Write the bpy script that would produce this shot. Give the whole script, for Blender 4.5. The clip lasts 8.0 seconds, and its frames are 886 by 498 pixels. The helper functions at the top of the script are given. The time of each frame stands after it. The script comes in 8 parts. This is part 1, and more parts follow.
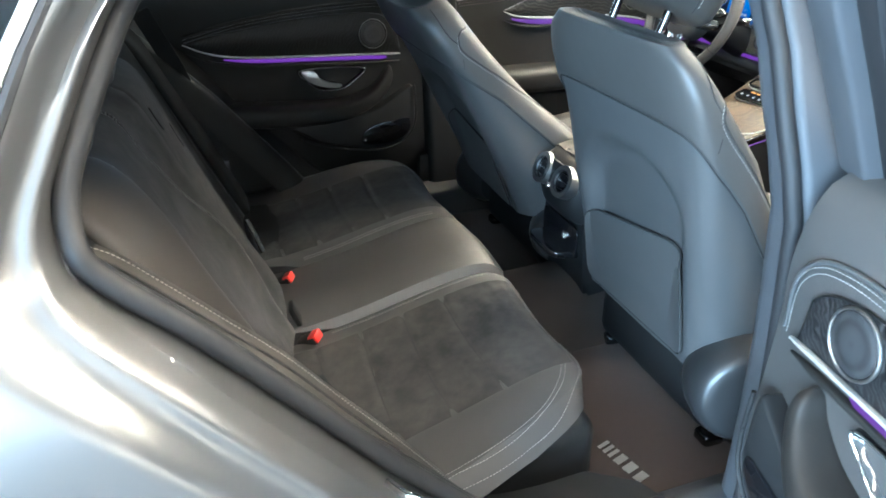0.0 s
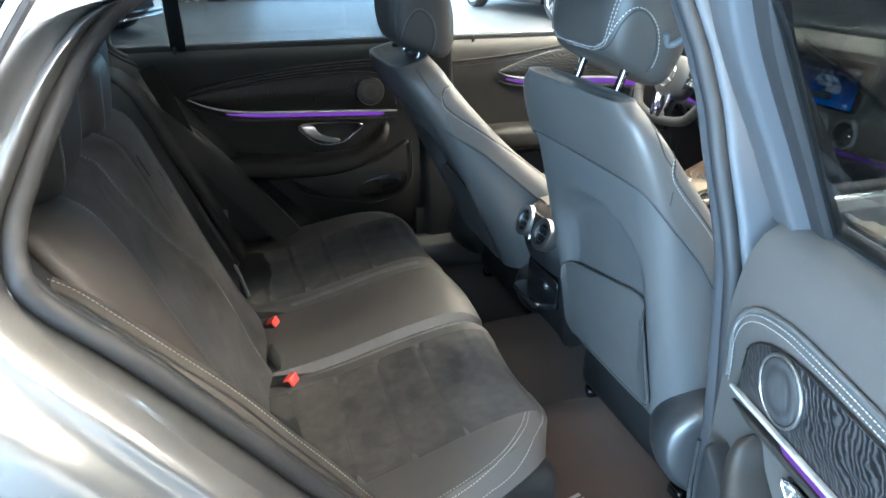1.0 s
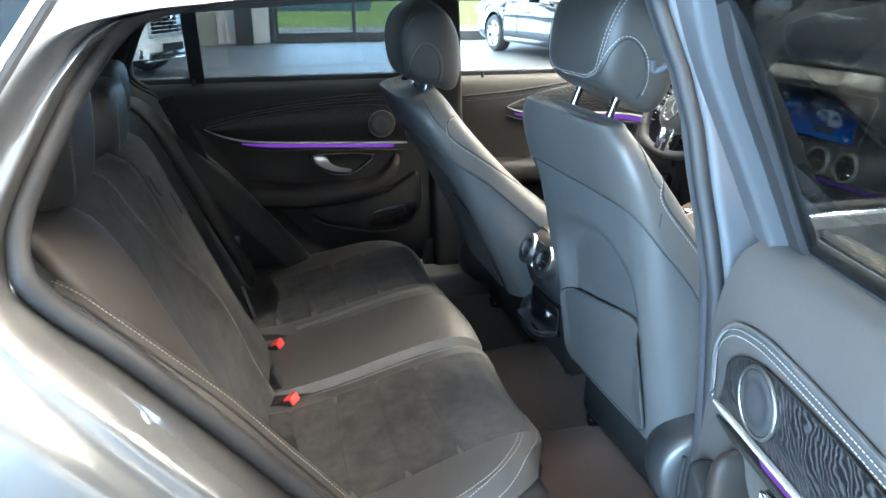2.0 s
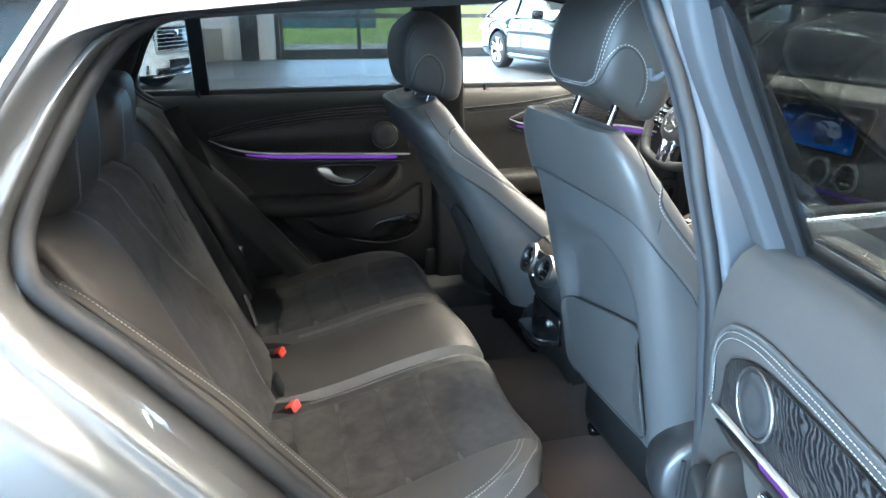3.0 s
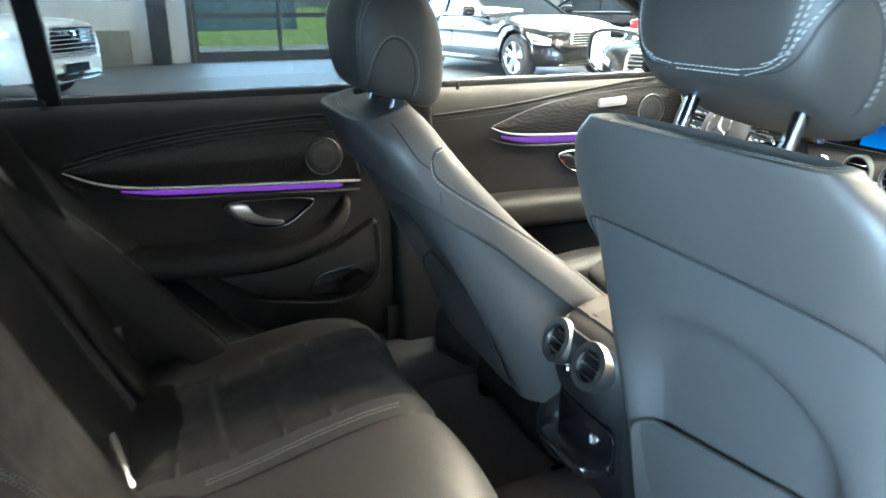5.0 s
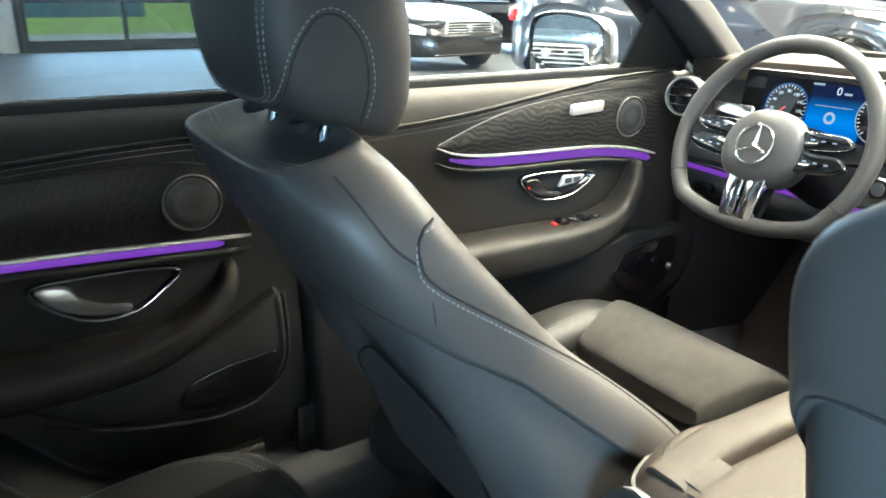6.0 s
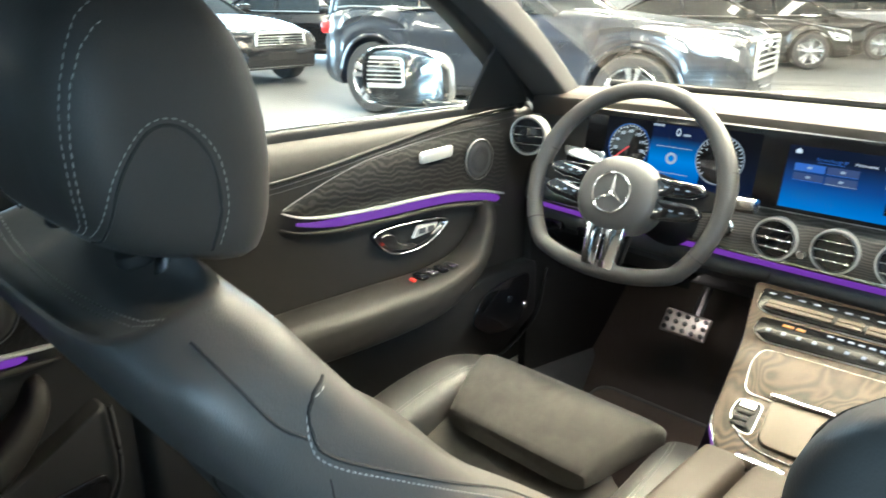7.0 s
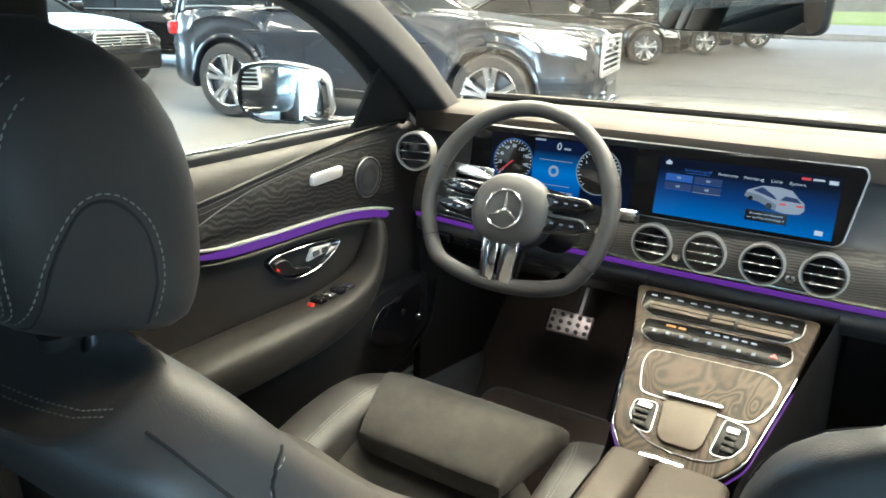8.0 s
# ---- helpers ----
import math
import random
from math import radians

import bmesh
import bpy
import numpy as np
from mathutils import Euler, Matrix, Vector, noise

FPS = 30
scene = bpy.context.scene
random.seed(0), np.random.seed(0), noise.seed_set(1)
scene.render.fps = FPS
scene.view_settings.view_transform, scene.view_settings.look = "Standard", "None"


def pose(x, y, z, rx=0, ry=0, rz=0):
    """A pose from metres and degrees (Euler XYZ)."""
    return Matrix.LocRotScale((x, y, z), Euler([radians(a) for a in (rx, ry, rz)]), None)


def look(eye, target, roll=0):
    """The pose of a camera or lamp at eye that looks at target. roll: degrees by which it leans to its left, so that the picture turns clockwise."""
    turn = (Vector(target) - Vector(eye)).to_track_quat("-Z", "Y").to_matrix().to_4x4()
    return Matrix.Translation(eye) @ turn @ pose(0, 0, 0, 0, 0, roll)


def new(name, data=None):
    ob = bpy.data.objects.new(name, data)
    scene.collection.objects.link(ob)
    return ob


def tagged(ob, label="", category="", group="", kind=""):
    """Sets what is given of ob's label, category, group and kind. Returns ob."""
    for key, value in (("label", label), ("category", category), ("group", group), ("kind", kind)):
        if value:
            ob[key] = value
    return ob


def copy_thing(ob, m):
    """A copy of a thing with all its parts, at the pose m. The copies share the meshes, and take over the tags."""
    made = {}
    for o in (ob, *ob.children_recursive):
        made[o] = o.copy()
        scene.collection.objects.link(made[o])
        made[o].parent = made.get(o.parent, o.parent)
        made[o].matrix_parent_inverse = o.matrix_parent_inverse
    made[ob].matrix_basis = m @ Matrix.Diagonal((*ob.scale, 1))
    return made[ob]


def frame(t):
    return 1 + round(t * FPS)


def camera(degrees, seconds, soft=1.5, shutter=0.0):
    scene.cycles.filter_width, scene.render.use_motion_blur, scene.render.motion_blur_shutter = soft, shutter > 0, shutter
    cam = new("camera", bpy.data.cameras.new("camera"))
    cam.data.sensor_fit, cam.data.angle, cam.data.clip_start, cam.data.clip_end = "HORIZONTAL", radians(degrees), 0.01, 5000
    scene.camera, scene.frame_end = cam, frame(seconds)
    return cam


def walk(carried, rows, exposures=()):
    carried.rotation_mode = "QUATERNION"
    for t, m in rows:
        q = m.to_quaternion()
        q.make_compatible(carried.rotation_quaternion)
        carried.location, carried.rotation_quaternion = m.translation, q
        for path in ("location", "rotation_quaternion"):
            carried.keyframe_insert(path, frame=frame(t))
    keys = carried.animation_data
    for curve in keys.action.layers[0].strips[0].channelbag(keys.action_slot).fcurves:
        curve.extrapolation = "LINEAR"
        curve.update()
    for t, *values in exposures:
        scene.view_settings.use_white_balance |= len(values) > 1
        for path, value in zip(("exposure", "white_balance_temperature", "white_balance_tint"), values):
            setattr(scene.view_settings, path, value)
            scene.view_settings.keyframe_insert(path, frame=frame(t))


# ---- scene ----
from mathutils.bvhtree import BVHTree

cam = camera(63.7, 8.0, soft=1.6, shutter=0.4)
PATH = [
    (0, (0.002, -1.427, 1.351), (0.594, 0.232, 0.405), -0.2),
    (0.5, (0.062, -1.476, 1.351), (0.634, 0.233, 0.483), -0.1),
    (1, (0.087, -1.501, 1.35), (0.636, 0.247, 0.549), 0.0),
    (1.5, (0.112, -1.532, 1.339), (0.634, 0.252, 0.6), 0.1),
    (3, (0.118, -1.571, 1.314), (0.617, 0.253, 0.662), 0.2),
    (3.5, (0.112, -1.55, 1.309), (0.634, 0.27, 0.663), 0.3),
    (4, (0.066, -1.428, 1.292), (0.631, 0.379, 0.647), 0.3),
    (4.2, (0.056, -1.367, 1.292), (0.638, 0.434, 0.645), 0.3),
    (5.3, (0.273, -0.707, 1.214), (1.031, 1.024, 0.557), -0.3),
    (5.5, (0.291, -0.579, 1.205), (1.117, 1.117, 0.538), 0.0),
    (6, (0.321, -0.349, 1.203), (1.317, 1.249, 0.529), 0.5),
    (6.5, (0.358, -0.254, 1.227), (1.547, 1.211, 0.564), 0.6),
    (7, (0.363, -0.207, 1.264), (1.737, 1.092, 0.611), 0.7),
    (7.5, (0.345, -0.179, 1.289), (1.861, 0.95, 0.633), 0.8),
    (8, (0.331, -0.157, 1.306), (1.933, 0.843, 0.649), 1.0),
]
walk(cam, [(t, look(eye, target, roll)) for t, eye, target, roll in PATH],
     [(0, 0.97, 5340, 5), (1.5, 1.14, 5300, 6), (4, 1.06, 5320, 7), (5.5, 1.28, 5480, 2), (6.0, 1.16, 5480, 2), (6.5, 1.12, 5680, 1), (7.2, 0.85, 5600, 1), (8, 0.44, 5560, 2)])

# ---- light: daylight through the shop windows, lamp strips under the ceiling ----
world = bpy.data.worlds.new("sky")
scene.world = world
world.use_nodes = True
wn = world.node_tree
sky = wn.nodes.new("ShaderNodeTexSky")
sky.sky_type, sky.sun_disc, sky.sun_elevation, sky.sun_rotation = "NISHITA", False, radians(58), radians(180)
wn.links.new(sky.outputs[0], wn.nodes["Background"].inputs[0])
wn.nodes["Background"].inputs[1].default_value = 0.10
sun = new("sun", bpy.data.lights.new("sun", "SUN"))
sun.data.energy, sun.data.angle, sun.data.color = 5.0, radians(0.5), (1.0, 0.95, 0.88)
sun.matrix_world = look((0, -25, 40), (0, 0, 0))


def window_light(name, eye, target, w, h, power, colour):
    ob = new(name, bpy.data.lights.new(name, "AREA"))
    ob.data.shape, ob.data.size, ob.data.size_y = "RECTANGLE", w, h
    ob.data.energy, ob.data.color = power, colour
    ob.matrix_world = look(eye, target)
    return ob


window_light("window_daylight", (-7.3, -6.85, 1.95), (-7.3, 0, 1.95), 8.6, 3.2, 3800, (0.64, 0.85, 1.0))
window_light("side_daylight", (-13.8, -2.0, 2.2), (0, -2.0, 2.2), 8.0, 3.6, 3300, (0.72, 0.88, 1.0))
window_light("front_daylight", (33.7, 4, 2.2), (0, 4, 2.2), 14.0, 3.6, 850, (1.0, 0.96, 0.90))

window_light("door_daylight", (3.7, 15.45, 1.9), (3.7, 0, 1.9), 5.2, 3.3, 700, (0.70, 0.88, 1.0))
window_light("door_daylight", (10.8, 15.45, 1.9), (10.8, 0, 1.9), 5.2, 3.3, 500, (0.70, 0.88, 1.0))

# ---- materials ----


def nodes(name):
    m = bpy.data.materials.new(name)
    m.use_nodes = True
    t = m.node_tree
    return m, t, t.nodes["Principled BSDF"], t.nodes.new, t.links.new


def material(name, col, rough=0.5, metal=0.0, vary=0.15, scale=8.0, grain=400.0, bump=0.1, coat=0.0, spec=0.5,
             sheen=0.0, rvary=0.08, dist=0.001):
    """A plain surface with uneven colour at two scales and fine relief, measured in object space metres."""
    m, t, b, mk, ln = nodes(name)
    tc = mk("ShaderNodeTexCoord")
    big, small = mk("ShaderNodeTexNoise"), mk("ShaderNodeTexNoise")
    big.inputs["Scale"].default_value, small.inputs["Scale"].default_value = scale, grain
    big.inputs["Detail"].default_value, small.inputs["Detail"].default_value = 4, 3
    for n in (big, small):
        ln(tc.outputs["Object"], n.inputs["Vector"])
    mix = mk("ShaderNodeMix")
    mix.data_type = "RGBA"
    lo = [max(0.0, c * (1 - vary)) for c in col]
    hi = [min(1.0, c * (1 + vary)) for c in col]
    mix.inputs["A"].default_value, mix.inputs["B"].default_value = (*lo, 1), (*hi, 1)
    add = mk("ShaderNodeMath")
    add.operation = "MULTIPLY_ADD"
    add.inputs[1].default_value, add.inputs[2].default_value = 0.4, 0.0
    ln(small.outputs["Fac"], add.inputs[0])
    add2 = mk("ShaderNodeMath")
    add2.operation = "MULTIPLY_ADD"
    add2.inputs[1].default_value = 0.6
    ln(big.outputs["Fac"], add2.inputs[0])
    ln(add.outputs[0], add2.inputs[2])
    ln(add2.outputs[0], mix.inputs["Factor"])
    ln(mix.outputs["Result"], b.inputs["Base Color"])
    rr = mk("ShaderNodeMapRange")
    rr.inputs["To Min"].default_value, rr.inputs["To Max"].default_value = max(0.01, rough - rvary), min(1, rough + rvary)
    ln(big.outputs["Fac"], rr.inputs["Value"])
    ln(rr.outputs["Result"], b.inputs["Roughness"])
    b.inputs["Metallic"].default_value = metal
    b.inputs["Specular IOR Level"].default_value = spec
    b.inputs["Coat Weight"].default_value = coat
    b.inputs["Coat Roughness"].default_value = 0.03
    if sheen:
        b.inputs["Sheen Weight"].default_value = sheen
        b.inputs["Sheen Roughness"].default_value = 0.5
    if bump:
        bp = mk("ShaderNodeBump")
        bp.inputs["Strength"].default_value, bp.inputs["Distance"].default_value = bump, dist
        ln(small.outputs["Fac"], bp.inputs["Height"])
        ln(bp.outputs[0], b.inputs["Normal"])
    return m


def leather_material(name, col, rough=0.42, spec=0.5):
    """Grained leather: cell-shaped grain, soft creases, polished where it is worn."""
    m = material(name, col, rough, vary=0.18, scale=5, grain=900, bump=0.0, rvary=0.07, spec=spec)
    t = m.node_tree
    b, mk, ln = t.nodes["Principled BSDF"], t.nodes.new, t.links.new
    tc = mk("ShaderNodeTexCoord")
    v = mk("ShaderNodeTexVoronoi")
    v.inputs["Scale"].default_value = 700
    crease = mk("ShaderNodeTexNoise")
    crease.inputs["Scale"].default_value, crease.inputs["Detail"].default_value = 22, 5
    ln(tc.outputs["Object"], v.inputs["Vector"])
    ln(tc.outputs["Object"], crease.inputs["Vector"])
    b1, b2 = mk("ShaderNodeBump"), mk("ShaderNodeBump")
    b1.inputs["Strength"].default_value, b1.inputs["Distance"].default_value = 0.18, 0.0006
    b2.inputs["Strength"].default_value, b2.inputs["Distance"].default_value = 0.22, 0.003
    ln(v.outputs["Distance"], b1.inputs["Height"])
    ln(crease.outputs["Fac"], b2.inputs["Height"])
    ln(b2.outputs[0], b1.inputs["Normal"])
    ln(b1.outputs[0], b.inputs["Normal"])
    return m


def suede_material(name, dark, light):
    """Brushed microfibre: patches of nap that lie one way or the other, and a fine pile."""
    m, t, b, mk, ln = nodes(name)
    tc = mk("ShaderNodeTexCoord")
    nap, pile, rub = mk("ShaderNodeTexNoise"), mk("ShaderNodeTexNoise"), mk("ShaderNodeTexNoise")
    for n, sc, det in ((nap, 15, 5), (rub, 55, 4), (pile, 1100, 2)):
        n.inputs["Scale"].default_value, n.inputs["Detail"].default_value = sc, det
        ln(tc.outputs["Object"], n.inputs["Vector"])
    nap.inputs["Distortion"].default_value = 0.8
    add = mk("ShaderNodeMath")
    add.operation = "MULTIPLY_ADD"
    add.inputs[1].default_value = 0.5
    ln(rub.outputs["Fac"], add.inputs[0])
    ln(nap.outputs["Fac"], add.inputs[2])
    r = mk("ShaderNodeMapRange")
    r.inputs["From Min"].default_value, r.inputs["From Max"].default_value = 0.58, 0.98
    ln(add.outputs[0], r.inputs["Value"])
    mix = mk("ShaderNodeMix")
    mix.data_type = "RGBA"
    mix.inputs["A"].default_value, mix.inputs["B"].default_value = (*dark, 1), (*light, 1)
    ln(r.outputs[0], mix.inputs["Factor"])
    ln(mix.outputs["Result"], b.inputs["Base Color"])
    b.inputs["Roughness"].default_value, b.inputs["Specular IOR Level"].default_value = 0.93, 0.2
    b.inputs["Sheen Weight"].default_value, b.inputs["Sheen Roughness"].default_value = 0.10, 0.5
    bp = mk("ShaderNodeBump")
    bp.inputs["Strength"].default_value, bp.inputs["Distance"].default_value = 0.3, 0.0008
    ln(pile.outputs["Fac"], bp.inputs["Height"])
    ln(bp.outputs[0], b.inputs["Normal"])
    return m


def mesh_material(name, col, pitch):
    """Perforated metal: rows of small dark holes."""
    m = material(name, col, 0.45, 0.3, vary=0.05, bump=0.0, spec=0.3)
    t = m.node_tree
    b, mk, ln = t.nodes["Principled BSDF"], t.nodes.new, t.links.new
    tc, v, r, mix = mk("ShaderNodeTexCoord"), mk("ShaderNodeTexVoronoi"), mk("ShaderNodeMapRange"), mk("ShaderNodeMix")
    v.inputs["Scale"].default_value, v.inputs["Randomness"].default_value = 1 / pitch, 0.0
    ln(tc.outputs["Object"], v.inputs["Vector"])
    ln(v.outputs["Distance"], r.inputs["Value"])
    r.inputs["From Min"].default_value, r.inputs["From Max"].default_value = 0.30, 0.45
    mix.data_type = "RGBA"
    mix.inputs["A"].default_value, mix.inputs["B"].default_value = (0.004, 0.004, 0.004, 1), (*col, 1)
    ln(r.outputs[0], mix.inputs["Factor"])
    ln(mix.outputs["Result"], b.inputs["Base Color"])
    return m


def wood_material(name, dark, light, scale=1.0, rough=0.35, rings=62):
    """Open-pored ash with wavy figured grain."""
    m, t, b, mk, ln = nodes(name)
    tc, mp = mk("ShaderNodeTexCoord"), mk("ShaderNodeMapping")
    mp.inputs["Scale"].default_value = (7 * scale, 20 * scale, 26 * scale)
    ln(tc.outputs["Object"], mp.inputs["Vector"])
    n = mk("ShaderNodeTexNoise")
    n.inputs["Scale"].default_value, n.inputs["Detail"].default_value, n.inputs["Distortion"].default_value = 0.55, 2, 0.6
    ln(mp.outputs[0], n.inputs["Vector"])
    k = mk("ShaderNodeMath")
    k.operation = "MULTIPLY"
    k.inputs[1].default_value = rings
    ln(n.outputs["Fac"], k.inputs[0])
    s = mk("ShaderNodeMath")
    s.operation = "SINE"
    ln(k.outputs[0], s.inputs[0])
    fine = mk("ShaderNodeTexNoise")
    fine.inputs["Scale"].default_value = 260
    ln(tc.outputs["Object"], fine.inputs["Vector"])
    a = mk("ShaderNodeMath")
    a.operation = "ADD"
    ln(s.outputs[0], a.inputs[0])
    ln(fine.outputs["Fac"], a.inputs[1])
    r = mk("ShaderNodeMapRange")
    r.inputs["From Min"].default_value, r.inputs["From Max"].default_value = -0.6, 1.7
    ln(a.outputs[0], r.inputs["Value"])
    mix = mk("ShaderNodeMix")
    mix.data_type = "RGBA"
    mix.inputs["A"].default_value, mix.inputs["B"].default_value = (*dark, 1), (*light, 1)
    ln(r.outputs[0], mix.inputs["Factor"])
    ln(mix.outputs["Result"], b.inputs["Base Color"])
    b.inputs["Roughness"].default_value = rough
    b.inputs["Specular IOR Level"].default_value = 0.2
    bp = mk("ShaderNodeBump")
    bp.inputs["Strength"].default_value, bp.inputs["Distance"].default_value = 0.3, 0.0006
    ln(r.outputs[0], bp.inputs["Height"])
    ln(bp.outputs[0], b.inputs["Normal"])
    return m


def veneer_material(name, dark, light, way, period, wave, rough=0.4, spec=0.2):
    """Open-pored veneer: long grain lines square to way, bent by slow waves."""
    m, t, b, mk, ln = nodes(name)
    tc = mk("ShaderNodeTexCoord")
    dot = mk("ShaderNodeVectorMath")
    dot.operation = "DOT_PRODUCT"
    dot.inputs[1].default_value = way
    ln(tc.outputs["Object"], dot.inputs[0])
    bend, fine = mk("ShaderNodeTexNoise"), mk("ShaderNodeTexNoise")
    bend.inputs["Scale"].default_value, bend.inputs["Detail"].default_value = 24, 3
    fine.inputs["Scale"].default_value, fine.inputs["Detail"].default_value = 320, 3
    ln(tc.outputs["Object"], bend.inputs["Vector"])
    ln(tc.outputs["Object"], fine.inputs["Vector"])
    a1, a2, sn, a3, r, mix = mk("ShaderNodeMath"), mk("ShaderNodeMath"), mk("ShaderNodeMath"), mk("ShaderNodeMath"), mk("ShaderNodeMapRange"), mk("ShaderNodeMix")
    a1.operation, a2.operation, sn.operation, a3.operation = "MULTIPLY_ADD", "MULTIPLY", "SINE", "ADD"
    a1.inputs[1].default_value = wave
    ln(bend.outputs["Fac"], a1.inputs[0])
    ln(dot.outputs["Value"], a1.inputs[2])
    a2.inputs[1].default_value = 2 * math.pi / period
    ln(a1.outputs[0], a2.inputs[0])
    ln(a2.outputs[0], sn.inputs[0])
    ln(sn.outputs[0], a3.inputs[0])
    ln(fine.outputs["Fac"], a3.inputs[1])
    r.inputs["From Min"].default_value, r.inputs["From Max"].default_value = 0.2, 1.6
    ln(a3.outputs[0], r.inputs["Value"])
    mix.data_type = "RGBA"
    mix.inputs["A"].default_value, mix.inputs["B"].default_value = (*dark, 1), (*light, 1)
    ln(r.outputs[0], mix.inputs["Factor"])
    ln(mix.outputs["Result"], b.inputs["Base Color"])
    b.inputs["Roughness"].default_value, b.inputs["Specular IOR Level"].default_value = rough, spec
    bp = mk("ShaderNodeBump")
    bp.inputs["Strength"].default_value, bp.inputs["Distance"].default_value = 0.25, 0.0005
    ln(r.outputs[0], bp.inputs["Height"])
    ln(bp.outputs[0], b.inputs["Normal"])
    return m


def paint_material(name, col, metal=0.6, rough=0.32, flake=True):
    """Car paint: pigment with fine metal flakes under clear lacquer."""
    m = material(name, col, rough, metal, vary=0.05, scale=2, grain=1800, bump=0.03 if flake else 0.0, coat=1.0, rvary=0.04)
    return m


def glow_material(name, col, strength):
    m, t, b, mk, ln = nodes(name)
    b.inputs["Base Color"].default_value = (0.001, 0.001, 0.001, 1)
    b.inputs["Emission Color"].default_value = (*col, 1)
    b.inputs["Emission Strength"].default_value = strength
    return m


def glass_material(name, tint, gloss=0.03):
    """Thin pane: tinted see-through with a clear mirror sheen."""
    m, t, b, mk, ln = nodes(name)
    t.nodes.remove(b)
    out = t.nodes["Material Output"]
    tr, gl, mx, lw = mk("ShaderNodeBsdfTransparent"), mk("ShaderNodeBsdfGlossy"), mk("ShaderNodeMixShader"), mk("ShaderNodeLayerWeight")
    tr.inputs[0].default_value = (*tint, 1)
    gl.inputs["Roughness"].default_value = 0.0
    pw, mr = mk("ShaderNodeMath"), mk("ShaderNodeMapRange")
    pw.operation = "POWER"
    pw.inputs[1].default_value = 5.0
    lw.inputs["Blend"].default_value = 0.5
    mr.inputs["To Min"].default_value, mr.inputs["To Max"].default_value = gloss, 0.9
    ln(lw.outputs["Facing"], pw.inputs[0])
    ln(pw.outputs[0], mr.inputs["Value"])
    ln(mr.outputs[0], mx.inputs[0])
    ln(tr.outputs[0], mx.inputs[1])
    ln(gl.outputs[0], mx.inputs[2])
    ln(mx.outputs[0], out.inputs[0])
    return m


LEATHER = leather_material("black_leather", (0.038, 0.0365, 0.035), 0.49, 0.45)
LEATHER_SOFT = leather_material("black_leather_dull", (0.042, 0.0425, 0.043), 0.47, 0.55)
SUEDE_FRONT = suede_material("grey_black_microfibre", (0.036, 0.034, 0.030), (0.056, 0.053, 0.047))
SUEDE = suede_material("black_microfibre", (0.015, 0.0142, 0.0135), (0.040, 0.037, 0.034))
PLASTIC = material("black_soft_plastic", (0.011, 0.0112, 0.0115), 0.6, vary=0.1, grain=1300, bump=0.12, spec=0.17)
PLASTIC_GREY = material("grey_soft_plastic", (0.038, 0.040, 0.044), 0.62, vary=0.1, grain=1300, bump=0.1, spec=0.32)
GLOSS = material("piano_black", (0.006, 0.006, 0.007), 0.06, vary=0.1, bump=0.0, coat=0.6, rvary=0.03)
RUBBER = material("black_rubber", (0.012, 0.012, 0.013), 0.62, vary=0.2, grain=500, bump=0.1, spec=0.28)
CARPET = material("brown_black_carpet", (0.040, 0.034, 0.031), 0.95, vary=0.4, scale=12, grain=1500, bump=0.5, spec=0.1, dist=0.002)
MAT_PILE = material("velour_mat", (0.054, 0.039, 0.033), 0.95, vary=0.4, scale=9, grain=1800, bump=0.5, spec=0.1, sheen=0.2, dist=0.002)
CHROME = material("satin_chrome", (0.78, 0.77, 0.75), 0.16, 1.0, vary=0.05, bump=0.0)
CHROME_BRIGHT = material("bright_chrome", (0.88, 0.88, 0.88), 0.06, 1.0, vary=0.03, bump=0.0, rvary=0.02)
METAL_DARK = material("dark_metal", (0.12, 0.12, 0.125), 0.35, 1.0, vary=0.15)
PANEL_BLACK = material("matt_black_glass", (0.004, 0.004, 0.0045), 0.09, vary=0.1, bump=0.0, spec=0.14, rvary=0.03)
# chrome of the posts, with the dark reflection put into its base colour
CHROME_DARK = material("chrome_with_dark_reflection", (0.13, 0.13, 0.135), 0.16, 1.0, vary=0.05, bump=0.0, rvary=0.03)
KEY_BLACK = material("satin_black_keys", (0.003, 0.003, 0.0032), 0.22, vary=0.1, bump=0.0, spec=0.06)
SATIN_BRIGHT = material("bright_satin_chrome", (0.72, 0.71, 0.70), 0.3, 1.0, vary=0.05, bump=0.0)
SATIN = material("satin_aluminium", (0.50, 0.49, 0.47), 0.5, 0.7, vary=0.05, bump=0.0)
VENT_RING = material("brushed_vent_metal", (0.27, 0.265, 0.26), 0.40, 1.0, vary=0.05, bump=0.0)
SPEAKER_MESH = mesh_material("speaker_mesh", (0.035, 0.036, 0.038), 0.0022)
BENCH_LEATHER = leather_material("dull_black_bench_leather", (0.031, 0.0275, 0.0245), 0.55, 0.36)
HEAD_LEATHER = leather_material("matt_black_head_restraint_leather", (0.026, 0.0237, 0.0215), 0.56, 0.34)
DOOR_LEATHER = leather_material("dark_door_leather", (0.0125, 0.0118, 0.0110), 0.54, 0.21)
THREAD = material("grey_thread", (0.27, 0.27, 0.26), 0.8, vary=0.15, bump=0.0)
# the grey thread darkened, for stitching that lies in shade
THREAD_SHADED = material("shaded_grey_thread", (0.15, 0.148, 0.142), 0.8, vary=0.15, bump=0.0)
THREAD_DARK = material("dark_thread", (0.10, 0.10, 0.10), 0.8, vary=0.15, bump=0.0)
SEAM = material("seam_shadow_gap", (0.008, 0.008, 0.008), 0.9, vary=0.1, bump=0.0)
RED = material("red_plastic", (0.62, 0.03, 0.02), 0.4, vary=0.08)
